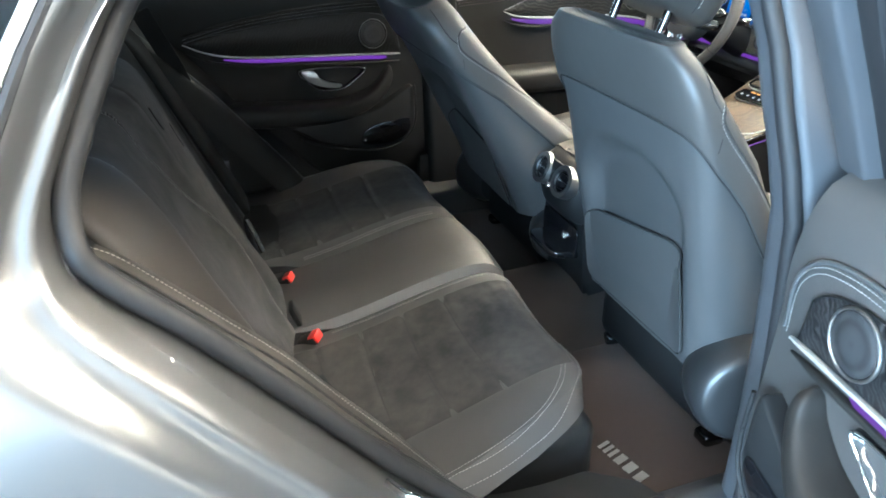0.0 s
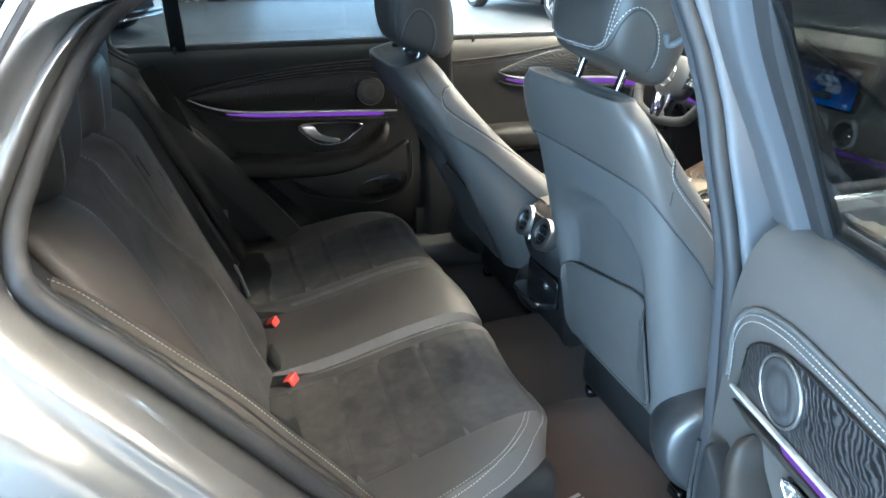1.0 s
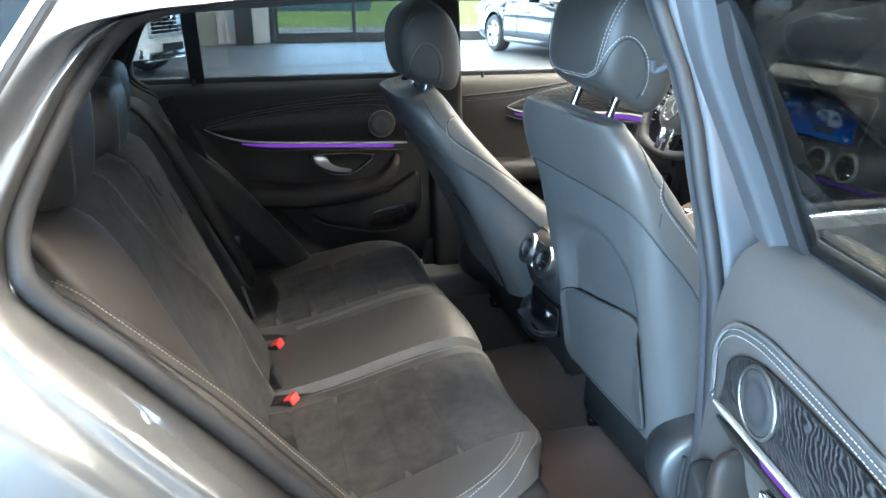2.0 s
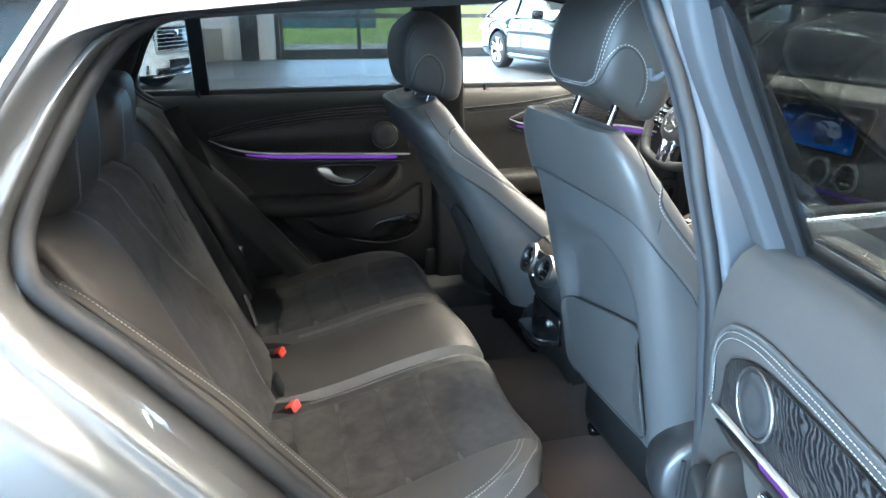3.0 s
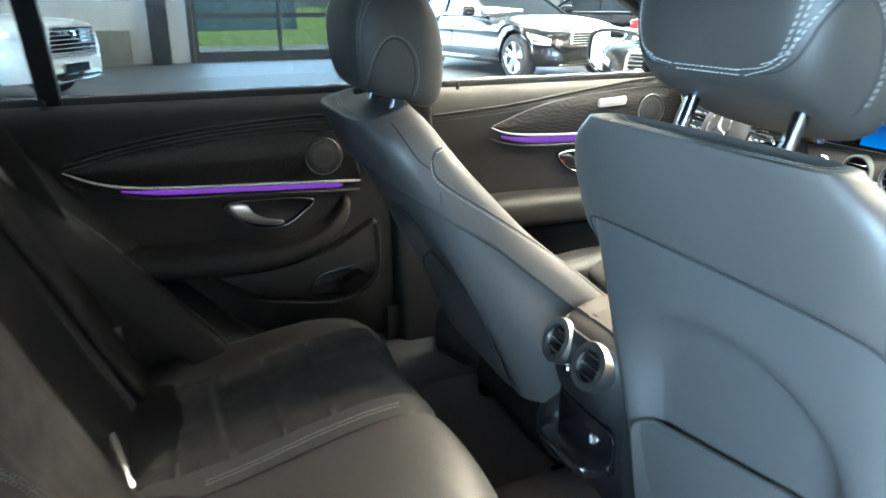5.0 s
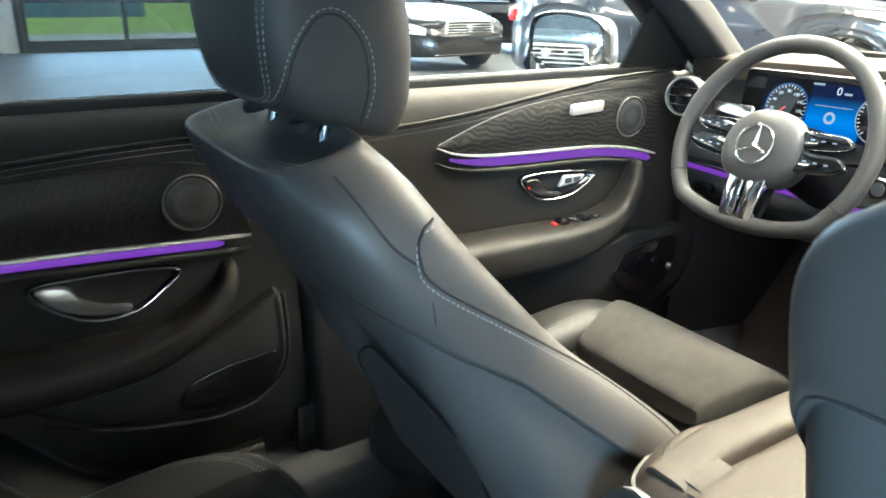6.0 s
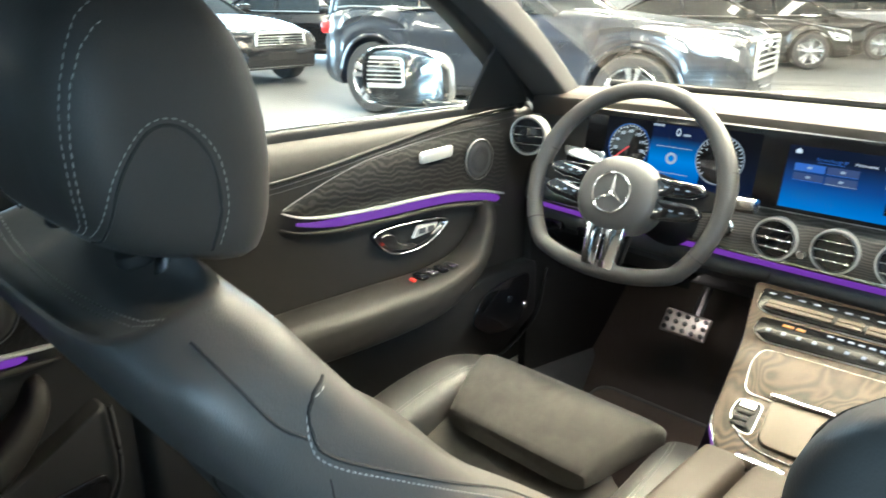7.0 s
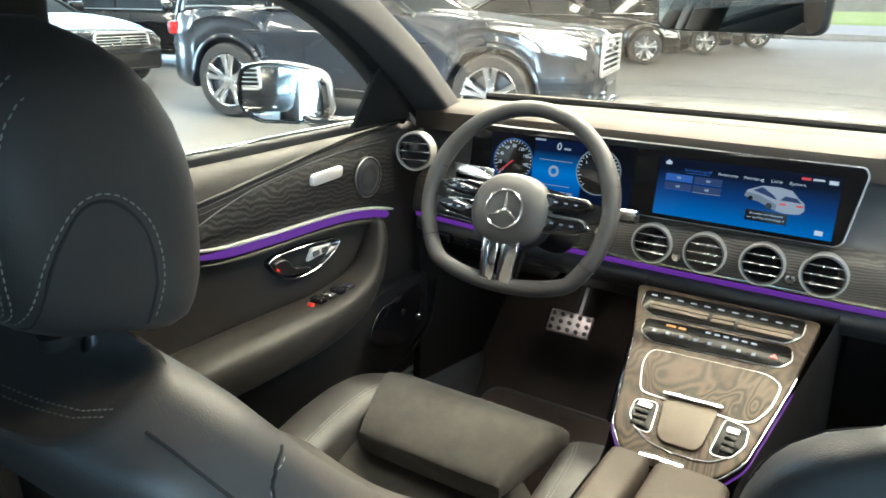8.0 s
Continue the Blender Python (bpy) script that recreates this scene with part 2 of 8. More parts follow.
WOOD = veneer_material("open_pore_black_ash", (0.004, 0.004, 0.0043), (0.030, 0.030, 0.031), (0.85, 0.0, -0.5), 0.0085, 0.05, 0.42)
# darker, flatter copy of WOOD: the far door's shade is in the colour
WOOD_FAR = veneer_material("shaded_black_ash", (0.005, 0.005, 0.0053), (0.0135, 0.0135, 0.014), (0.85, 0.0, -0.5), 0.0085, 0.05, 0.45)
WOOD_WAVE = veneer_material("wavy_black_ash", (0.005, 0.0048, 0.0046), (0.024, 0.0225, 0.021), (0.12, 0.0, 1.0), 0.0095, 0.035, 0.42)
WOOD_BAND = veneer_material("straight_grey_ash", (0.045, 0.040, 0.035), (0.105, 0.093, 0.080), (0.0, 0.05, 1.0), 0.0050, 0.012, 0.40, 0.3)
WOOD_BROWN = wood_material("open_pore_brown_ash", (0.013, 0.0088, 0.0055), (0.044, 0.030, 0.0185), 0.9, 0.50, 115)
WOOD_BROWN.node_tree.nodes["Principled BSDF"].inputs["Specular IOR Level"].default_value = 0.16
SILVER = paint_material("silver_paint", (0.114, 0.114, 0.115), 0.75, 0.33)
AMBIENT = glow_material("violet_light_strip", (0.36, 0.07, 0.74), 0.24)
SCREEN_BLUE = glow_material("screen_blue", (0.01, 0.12, 0.50), 0.5)
SCREEN_DEEP = glow_material("screen_deep_blue", (0.004, 0.035, 0.17), 0.4)
SCREEN_WHITE = glow_material("screen_white", (0.85, 0.92, 1.0), 0.45)
SCREEN_RED = glow_material("screen_red", (0.9, 0.05, 0.06), 0.5)
SCREEN_AMBER = glow_material("screen_amber", (1.0, 0.36, 0.02), 0.5)
SCREEN_GREY = glow_material("screen_grey", (0.28, 0.33, 0.40), 0.36)
SCREEN_SILVER = glow_material("screen_silver", (0.55, 0.62, 0.72), 0.36)
CLEAR = glass_material("clear_glass", (0.955, 0.975, 0.97))
TINTED = glass_material("privacy_glass", (0.375, 0.41, 0.43), 0.05)
MIRROR = material("mirror_glass", (0.92, 0.95, 0.95), 0.015, 1.0, vary=0.01, bump=0.0, rvary=0.005)

# ---- mesh tools ----


def thing(name, loc, label, category, group="", kind=""):
    ob = new(name)
    ob.empty_display_size = 0.05
    ob.location = loc
    return tagged(ob, label, category, group, kind)


def root_of(ob):
    while ob.parent:
        ob = ob.parent
    return ob


def part(name, bm, mat, parent=None, label="", smooth=True, angle=40):
    """One mesh object from a bmesh in closed-car coordinates, under a thing or under a part."""
    me = bpy.data.meshes.new(name)
    if parent is not None:
        off = root_of(parent).location
        bmesh.ops.translate(bm, verts=bm.verts, vec=-off)
    bmesh.ops.recalc_face_normals(bm, faces=bm.faces)
    bm.to_mesh(me)
    bm.free()
    me.materials.append(mat)
    if smooth:
        me.shade_smooth()
        me.set_sharp_from_angle(angle=radians(angle))
    ob = new(name, me)
    if parent is not None:
        ob.parent = parent
    if label:
        ob["label"] = label
    return ob


def solo(name, bm, mat, label, category, group="", kind="", smooth=True, angle=40):
    """A thing that is one mesh."""
    return tagged(part(name, bm, mat, None, "", smooth, angle), label, category, group, kind)


def V(*a):
    return Vector(a)


def lerp_table(table, x):
    """Smooth reading of a table of (x, value)."""
    xs = [a for a, _ in table]
    ys = [b for _, b in table]
    return float(np.interp(x, xs, ys))


def smooth_table(table, x):
    """Catmull-Rom reading of a table of (x, value)."""
    n = len(table)
    if x <= table[0][0]:
        return table[0][1]
    if x >= table[-1][0]:
        return table[-1][1]
    for i in range(n - 1):
        if table[i][0] <= x <= table[i + 1][0]:
            x0, y0 = table[i]
            x1, y1 = table[i + 1]
            h = x1 - x0
            t = (x - x0) / h
            m0 = (y1 - table[i - 1][1]) / (x1 - table[i - 1][0]) if i > 0 else (y1 - y0) / h
            m1 = (table[i + 2][1] - y0) / (table[i + 2][0] - x0) if i < n - 2 else (y1 - y0) / h
            return ((2 * t**3 - 3 * t**2 + 1) * y0 + (t**3 - 2 * t**2 + t) * h * m0
                    + (-2 * t**3 + 3 * t**2) * y1 + (t**3 - t**2) * h * m1)


def spline(points, n=8, closed=False):
    """Points of a smooth curve through the given ones."""
    p = [Vector(a) for a in points]
    m = len(p)
    out = []
    for i in range(m if closed else m - 1):
        a = p[(i - 1) % m] if closed or i > 0 else p[0] * 2 - p[1]
        b, c = p[i], p[(i + 1) % m]
        d = p[(i + 2) % m] if closed or i < m - 2 else p[-1] * 2 - p[-2]
        for k in range(n):
            t = k / n
            out.append(0.5 * (2 * b + (c - a) * t + (2 * a - 5 * b + 4 * c - d) * t * t + (3 * b - a - 3 * c + d) * t**3))
    if not closed:
        out.append(p[-1].copy())
    return out


def loft(rings, closed=True, caps=True, bm=None):
    bm = bm or bmesh.new()
    rows = [[bm.verts.new(p) for p in r] for r in rings]
    n = len(rows[0])
    for a, b in zip(rows, rows[1:]):
        for i in range(n if closed else n - 1):
            j = (i + 1) % n
            bm.faces.new((a[i], a[j], b[j], b[i]))
    if caps and closed:
        bm.faces.new(list(reversed(rows[0])))
        bm.faces.new(rows[-1])
    return bm


def sheet(f, nu, nv, thick=0.0, back=None):
    """A surface f(u, v); thick closes it with a second skin moved by the vector back."""
    g = [[Vector(f(i / nu, j / nv)) for j in range(nv + 1)] for i in range(nu + 1)]
    bm = bmesh.new()
    a = [[bm.verts.new(p) for p in r] for r in g]
    for i in range(nu):
        for j in range(nv):
            bm.faces.new((a[i][j], a[i + 1][j], a[i + 1][j + 1], a[i][j + 1]))
    if back is not None:
        w = Vector(back)
        b = [[bm.verts.new(p + w) for p in r] for r in g]
        for i in range(nu):
            for j in range(nv):
                bm.faces.new((b[i][j], b[i][j + 1], b[i + 1][j + 1], b[i + 1][j]))
        for i in range(nu):
            bm.faces.new((a[i][0], b[i][0], b[i + 1][0], a[i + 1][0]))
            bm.faces.new((a[i][nv], a[i + 1][nv], b[i + 1][nv], b[i][nv]))
        for j in range(nv):
            bm.faces.new((a[0][j], a[0][j + 1], b[0][j + 1], b[0][j]))
            bm.faces.new((a[nu][j], b[nu][j], b[nu][j + 1], a[nu][j + 1]))
    return bm


def sweep(points, profile, closed=False, up=(0, 0, 1), bm=None, caps=True, taper=None):
    """A profile of (side, up) offsets drawn along a line."""
    p = [Vector(a) for a in points]
    n, up = len(p), Vector(up)
    rings = []
    for i in range(n):
        a = p[(i - 1) % n] if closed else p[max(i - 1, 0)]
        c = p[(i + 1) % n] if closed else p[min(i + 1, n - 1)]
        d = (c - a).normalized()
        s = d.cross(up)
        s = s.normalized() if s.length > 1e-4 else Vector((0, 1, 0))
        u = s.cross(d)
        k = taper(i / (n - 1)) if taper else 1.0
        rings.append([p[i] + s * x * k + u * y * k for x, y in profile])
    if closed:
        rings.append(rings[0])
        bm2 = loft(rings, True, False, bm)
        bmesh.ops.remove_doubles(bm2, verts=bm2.verts, dist=1e-6)
        return bm2
    return loft(rings, True, caps, bm)


def circle(r, n=10, sx=1.0, sy=1.0):
    return [(r * sx * math.cos(2 * math.pi * i / n), r * sy * math.sin(2 * math.pi * i / n)) for i in range(n)]


def tube(points, r, n=10, closed=False, up=(0, 0, 1), bm=None, taper=None):
    return sweep(points, circle(r, n), closed, up, bm, True, taper)


def rbox(c, s, bev=0.005, seg=2, m=None, bm=None):
    """A box of size s round c with rounded edges; m: its turn."""
    b = bmesh.new()
    bmesh.ops.create_cube(b, size=1.0)
    bmesh.ops.scale(b, verts=b.verts, vec=s)
    if bev > 0:
        bmesh.ops.bevel(b, geom=b.edges[:], offset=min(bev, 0.49 * min(s)), segments=seg, profile=0.5, affect="EDGES")
    mm = Matrix.Translation(c) @ (m if m else Matrix())
    bmesh.ops.transform(b, matrix=mm, verts=b.verts)
    if bm is None:
        return b
    join(bm, b)
    return bm


def join(bm, other):
    me = bpy.data.meshes.new("join")
    other.to_mesh(me)
    other.free()
    bm.from_mesh(me)
    bpy.data.meshes.remove(me)
    return bm


def rounded(pts, r, n=4):
    """A polygon of 2D points with round corners."""
    out = []
    m = len(pts)
    for i in range(m):
        a, b, c = Vector(pts[i - 1]), Vector(pts[i]), Vector(pts[(i + 1) % m])
        rr = r[i] if isinstance(r, (list, tuple)) else r
        d1, d2 = (a - b), (c - b)
        k = min(rr, 0.45 * d1.length, 0.45 * d2.length)
        p, q = b + d1.normalized() * k, b + d2.normalized() * k
        for j in range(n + 1):
            t = j / n
            out.append(tuple((1 - t) ** 2 * p + 2 * t * (1 - t) * b + t * t * q))
    return out


def slab(poly, place, depth, bev=0.0):
    """A flat plate: 2D outline, place(u, v, w) to 3D, from w = 0 to depth with a small rounded rim."""
    n = len(poly)
    c = Vector((sum(p[0] for p in poly) / n, sum(p[1] for p in poly) / n))
    rings = [[place(x, y, 0) for x, y in poly]]
    if bev > 0:
        for k in range(1, 4):
            a = math.pi / 2 * k / 3
            off = bev * (1 - math.cos(a))
            ring = []
            for x, y in poly:
                d = Vector((x, y)) - c
                q = Vector((x, y)) - d.normalized() * off
                ring.append(place(q.x, q.y, depth - math.copysign(bev, depth) * (1 - math.sin(a))))
            rings.append(ring)
        rings.insert(1, [place(x, y, depth - math.copysign(bev, depth)) for x, y in poly])
    else:
        rings.append([place(x, y, depth) for x, y in poly])
    return loft(rings)


def lathe(profile, centre, axis, n=32, bm=None):
    """A turned body: profile of (radius, along) round an axis."""
    axis = Vector(axis).normalized()
    s = axis.orthogonal().normalized()
    u = axis.cross(s)
    centre = Vector(centre)
    rings = [[centre + axis * h + (s * math.cos(2 * math.pi * i / n) + u * math.sin(2 * math.pi * i / n)) * max(r, 1e-5)
              for i in range(n)] for r, h in profile]
    return loft(rings, True, True, bm)


def torus(centre, axis, R, r, n=40, k=10, sx=1.0):
    axis = Vector(axis).normalized()
    s = axis.orthogonal().normalized()
    u = axis.cross(s)
    centre = Vector(centre)
    rings = []
    for i in range(n + 1):
        a = 2 * math.pi * i / n
        d = s * math.cos(a) + u * math.sin(a)
        rings.append([centre + d * (R + r * sx * math.cos(2 * math.pi * j / k)) + axis * r * math.sin(2 * math.pi * j / k) for j in range(k)])
    bm = loft(rings, True, False)
    bmesh.ops.remove_doubles(bm, verts=bm.verts, dist=1e-6)
    return bm


def drape(bm, pts, way, lift=0.001):
    """Moves points along a direction onto a mesh; points that miss are left out."""
    tree = BVHTree.FromBMesh(bm)
    way = Vector(way).normalized()
    out = []
    for p in pts:
        hit, nor, _, _ = tree.ray_cast(Vector(p) - way * 1.0, way, 3.0)
        if hit is not None:
            if nor.dot(way) > 0:
                nor = -nor
            out.append(hit + nor * lift)
    return out


def resample(pts, step):
    out, left = [Vector(pts[0])], step
    for a, b in zip(pts, pts[1:]):
        a, b = Vector(a), Vector(b)
        d = (b - a).length
        while d >= left and d > 1e-9:
            a = a + (b - a) * (left / d)
            out.append(a.copy())
            d = (b - a).length
            left = step
        left -= d
    return out


def stitches(pts, bm=None, pitch=0.0062, fill=0.68, r=0.0007):
    """A row of single thread stitches along a line."""
    bm = bm or bmesh.new()
    p = resample(pts, pitch / 2)
    for i in range(0, len(p) - 2, 2):
        a, b = p[i], p[i] + (p[i + 1] - p[i]) * (2 * fill)
        d = (b - a)
        if d.length < 1e-6 or d.length > pitch * 2:
            continue
        d.normalize()
        s = d.orthogonal().normalized()
        u = d.cross(s)
        e = d * r
        ring = [s * r, u * r, -s * r, -u * r]
        v0 = [bm.verts.new(a + q * 0.5) for q in ring]
        v1 = [bm.verts.new(a + e * 2 + q) for q in ring]
        v2 = [bm.verts.new(b - e * 2 + q) for q in ring]
        v3 = [bm.verts.new(b + q * 0.5) for q in ring]
        for x, y in ((v0, v1), (v1, v2), (v2, v3)):
            for k in range(4):
                bm.faces.new((x[k], x[(k + 1) % 4], y[(k + 1) % 4], y[k]))
        bm.faces.new(v0[::-1])
        bm.faces.new(v3)
    return bm


def offset_line(pts, d, n):
    """The line moved sideways by d, square to its run and to n."""
    p = [Vector(a) for a in pts]
    out = []
    for i, q in enumerate(p):
        t = (p[min(i + 1, len(p) - 1)] - p[max(i - 1, 0)]).normalized()
        out.append(q + t.cross(Vector(n)).normalized() * d)
    return out


def sell(a, e):
    return math.copysign(abs(a) ** e, a)
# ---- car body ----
# body silver made dark and matt: the middle pillar's shade is in the colour
SHADED_JAMB_PAINT = material("shaded_silver_jamb_paint", (0.046, 0.050, 0.056), 0.66, 0.0, vary=0.06, grain=1500, bump=0.03, spec=0.3)
PILLAR_CLOTH = material("dark_pillar_fabric", (0.030, 0.030, 0.031), 0.8, vary=0.1, grain=1200, bump=0.15)
body = thing("estate_car", (0.7, 0, 0), "silver estate car with an open rear door, standing in a showroom", "car")
OUT_Y = [(0.18, 0.80), (0.30, 0.87), (0.45, 0.895), (0.60, 0.91), (0.75, 0.918), (0.88, 0.912), (0.96, 0.895), (1.02, 0.868), (1.055, 0.845), (1.20, 0.765), (1.38, 0.665)]


def out_y(z):
    return smooth_table(OUT_Y, z)


# edge of the rear door opening, from the roof over the rear wheel down to the sill
LOW_RIM = [(-0.041, 0.922), (0.064, 0.794), (0.155, 0.680), (0.25, 0.575), (0.33, 0.485), (0.42, 0.435), (0.52, 0.42), (0.62, 0.422)]
RIM_NEAR = [(0.50, 1.328), (0.30, 1.320), (0.20, 1.315), (0.10, 1.308), (0.036, 1.298), (-0.004, 1.284), (-0.034, 1.258), (-0.068, 1.212), (-0.109, 1.136), (-0.132, 1.082), (-0.132, 1.038), (-0.112, 0.999)]
RIM_FAR = [(0.30, 1.345), (0.15, 1.343), (0.055, 1.325), (-0.080, 1.288), (-0.146, 1.217), (-0.189, 1.136), (-0.212, 1.082), (-0.190, 1.038), (-0.130, 0.999)]


def rim_of(s):
    """The opening of the far side reaches farther back above the belt."""
    return spline([(x, 0, z) for x, z in (RIM_NEAR if s < 0 else RIM_FAR) + LOW_RIM], 6)


WHEEL_R = (-0.385, 0.390)

for s in (-1, 1):
    rim_line = rim_of(s)
    inner = [V(p.x, s * (min(out_y(p.z), 0.86) - 0.075), p.z) for p in rim_line]

    def quarter(u, v, s=s, rim_line=rim_line):
        k = u * (len(rim_line) - 1)
        i = min(int(k), len(rim_line) - 2)
        p = rim_line[i].lerp(rim_line[i + 1], k - i)
        zr = 1.36 - 1.06 * u
        q = V(-1.12 + 0.16 * (zr - 1.0) * (-1 if zr > 1 else 0), 0, zr)
        w = v ** 1.7
        r = p.lerp(q, w)
        d = (r - p).length
        lip = 0.044 * (1 - math.sin(min(1, d / 0.016) * math.pi / 2)) + 0.034 * (0.5 + 0.5 * math.cos(math.pi * min(1, max(0, (d - 0.026) / 0.040))))
        arch = (V(r.x - WHEEL_R[0], 0, r.z - WHEEL_R[1])).length
        flare = 0.014 * math.exp(-((arch - 0.40) / 0.05) ** 2)
        crease = -0.006 * math.exp(-((r.z - 0.80 - 0.05 * r.x) / 0.03) ** 2) * min(1, d / 0.1)
        tail = 0.16 * max(0, (-0.65 - r.x) / 0.5) ** 2
        upper = min(1, max(0, (r.z - 1.02) / 0.06))
        groove = upper * (0.006 * math.exp(-((d - 0.027) / 0.0028) ** 2) - 0.003 * math.exp(-((d - 0.010) / 0.003) ** 2))
        return (r.x, s * (out_y(r.z) - lip - groove + flare + crease - tail), r.z)

    def glass_x(z, s=s):
        """Front edge of the quarter window at height z."""
        return lerp_table([(1.04, -0.132), (1.082, -0.132), (1.136, -0.109), (1.212, -0.068), (1.258, -0.038), (1.30, -0.010), (1.36, 0.030)], z) - 0.060 if s < 0 else -0.315

    bm = sheet(quarter, 150, 64)
    gone = [f for f in bm.faces if ((f.calc_center_median().x - WHEEL_R[0]) ** 2 + (f.calc_center_median().z - WHEEL_R[1]) ** 2) < 0.365**2
            or (1.085 < f.calc_center_median().z < (1.345 if s < 0 else 1.30) and f.calc_center_median().x < glass_x(f.calc_center_median().z))]
    bmesh.ops.delete(bm, geom=gone, context="FACES")
    qp = part("rear_quarter_panel", bm, SILVER, body, "silver rear quarter panel", angle=60)
    arch = [V(WHEEL_R[0] + 0.368 * math.cos(a), s * 0.915, WHEEL_R[1] + 0.368 * math.sin(a)) for a in [math.radians(-12 + 204 * i / 40) for i in range(41)]]
    part("wheel_arch_lip", tube(arch, 0.010, 8, up=(0, 1, 0)), SILVER, qp)
    def pane_at(u, v, s=s):
        z = 1.075 + (0.280 if s < 0 else 0.235) * v
        x = -1.10 + (glass_x(z) + 0.010 + 1.10) * u
        return (x, s * (out_y(z) - 0.012 - 0.16 * max(0, (-0.65 - x) / 0.5) ** 2), z)

    part("quarter_glass", sheet(pane_at, 20, 12, back=(0, -s * 0.005, 0)), TINTED, qp, "dark privacy glass quarter window")
    bead = [V(glass_x(z) + 0.002, s * (out_y(z) - 0.004), z) for z in [1.08 + (0.275 if s < 0 else 0.225) * i / 14 for i in range(15)]]
    part("window_seal", tube(bead, 0.0065, 8, up=(0, 1, 0)), RUBBER, qp)
    if s < 0:
        part("window_trim", tube([p + V(-0.013, s * 0.002, 0) for p in bead], 0.0065, 8, up=(0, 1, 0)), SATIN, qp, "satin grey window trim")
    if s < 0:
        part("roof_side", sheet(lambda u, v: (-0.95 + 1.75 * u, -(out_y(min(1.38, 1.332 + 0.08 * v)) - 0.018 * (1 - v) ** 2 - 0.05 * v * v), 1.332 + 0.08 * v), 30, 6, back=(0, 0.004, 0)), SILVER, body, "silver roof side over the door opening")
    # jamb behind the lip, rubber seal and inner trim edge
    part("door_jamb", loft([[V(p.x - 0.001, s * (out_y(p.z) - 0.076), p.z), V(p.x + 0.001, (p.y + s * (out_y(p.z) - 0.078)) / 2, p.z + 0.001), p, V(p.x + 0.006, p.y - s * 0.015, p.z), V(p.x + 0.010, p.y - s * 0.030, p.z + 0.002)] for p in inner], False, False), SILVER, body, "painted silver door jamb")
    part("door_seal", tube([V(p.x + 0.011, p.y - s * 0.006, p.z + 0.008) for p in inner], 0.0125, 12, up=(0, 1, 0)), RUBBER, body, "black rubber door seal")
    part("inner_seal", tube([V(p.x + 0.008, p.y - s * 0.032, p.z + 0.006) for p in inner], 0.007, 10, up=(0, 1, 0)), RUBBER, body)
    trim = [V(p.x + 0.009, p.y - s * 0.036, p.z + 0.005) for p in inner]
    part("pillar_trim", loft([[p, V(p.x - 0.012, p.y - s * 0.05, p.z + (0.012 if p.z > 1.2 else -0.01)), V(p.x - 0.08, p.y - s * 0.11, p.z + (0.03 if p.z > 1.2 else -0.02))] for p in trim], False, False), PLASTIC, body, "dark inner pillar trim")

    # middle pillar
    def pillar(t, s=s):
        return V(0.812 - 0.10 * t * t + (0.016 * math.exp(-((t - 0.82) / 0.10) ** 2) if s < 0 else 0.0), s * lerp_table([(0, 0.79), (0.6, 0.775), (1, 0.615)], t), 0.36 + 1.0 * t)

    secs, jam = [], []
    for i in range(15):
        c = pillar(i / 14)
        w = lerp_table([(0, 0.060), (0.3, 0.050), (1, 0.048)], i / 14)
        wide = 0.0 if s < 0 else lerp_table([(0.36, 0.036), (0.66, 0.044), (0.98, 0.020), (1.06, 0.0)], c.z)
        secs.append([V(c.x + dx, c.y - s * dy, c.z) for dx, dy in rounded([(-w - wide, 0.0), (w, 0.0), (w * 0.8, 0.06), (-w * 0.8 - wide, 0.06)], 0.02, 3)])
        jam.append([V(c.x + dx, c.y + s * dy, c.z) for dx, dy in rounded([(-w * 0.9, 0.0), (-w * 0.9, 0.028), (w, 0.028), (w, 0.0)], 0.010, 3)])
    # far cover in blacker plastic: that side's shade is put into the colour
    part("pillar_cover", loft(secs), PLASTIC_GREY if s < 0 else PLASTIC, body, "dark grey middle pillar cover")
    part("pillar", loft(jam), SHADED_JAMB_PAINT, body, "painted silver middle pillar")
    part("pillar_seal", tube([pillar(i / 14) + V(-lerp_table([(0, 0.060), (0.3, 0.050), (1, 0.048)], i / 14) - 0.004, s * 0.008, 0) for i in range(15)], 0.012, 10, up=(0, 1, 0)), RUBBER, body)
    # inner trim that closes the side behind and below the door
    def inner_trim(u, v, s=s, rim_line=rim_line):
        k = u * (len(rim_line) - 1)
        i = min(int(k), len(rim_line) - 2)
        p = rim_line[i].lerp(rim_line[i + 1], k - i)
        k = 0.12 + 0.88 * min(1, max(0, (1.08 - p.z) / 0.06))
        return (p.x - 0.38 * v * k, s * (min(out_y(p.z), 0.80) - 0.085 - 0.03 * v * k), p.z - 0.02 * k - 0.10 * v * k)

    part("side_trim", sheet(inner_trim, 60, 8), PLASTIC, body, "black side trim")
    part("sill_cover", sheet(lambda u, v, s=s: (0.10 + 1.95 * u, s * lerp_table([(0, 0.665), (0.25, 0.69), (0.6, 0.735), (1, 0.785)], v), lerp_table([(0, 0.27), (0.25, 0.36), (0.6, 0.392), (1, 0.388)], v)), 20, 12), PLASTIC_GREY, body, "dark grey sill cover")
    part("kick_panel", sheet(lambda u, v, s=s: (1.66 + 0.48 * u, s * (0.735 - 0.05 * u), 0.29 + 0.55 * v), 8, 8, back=(0, s * 0.02, 0)), PLASTIC, body, "black footwell side panel")
    if s > 0:
        part("sill_corner", rbox((0.722, 0.772, 0.415), (0.06, 0.055, 0.15), 0.01), PLASTIC, body, "dark trim at the pillar foot")
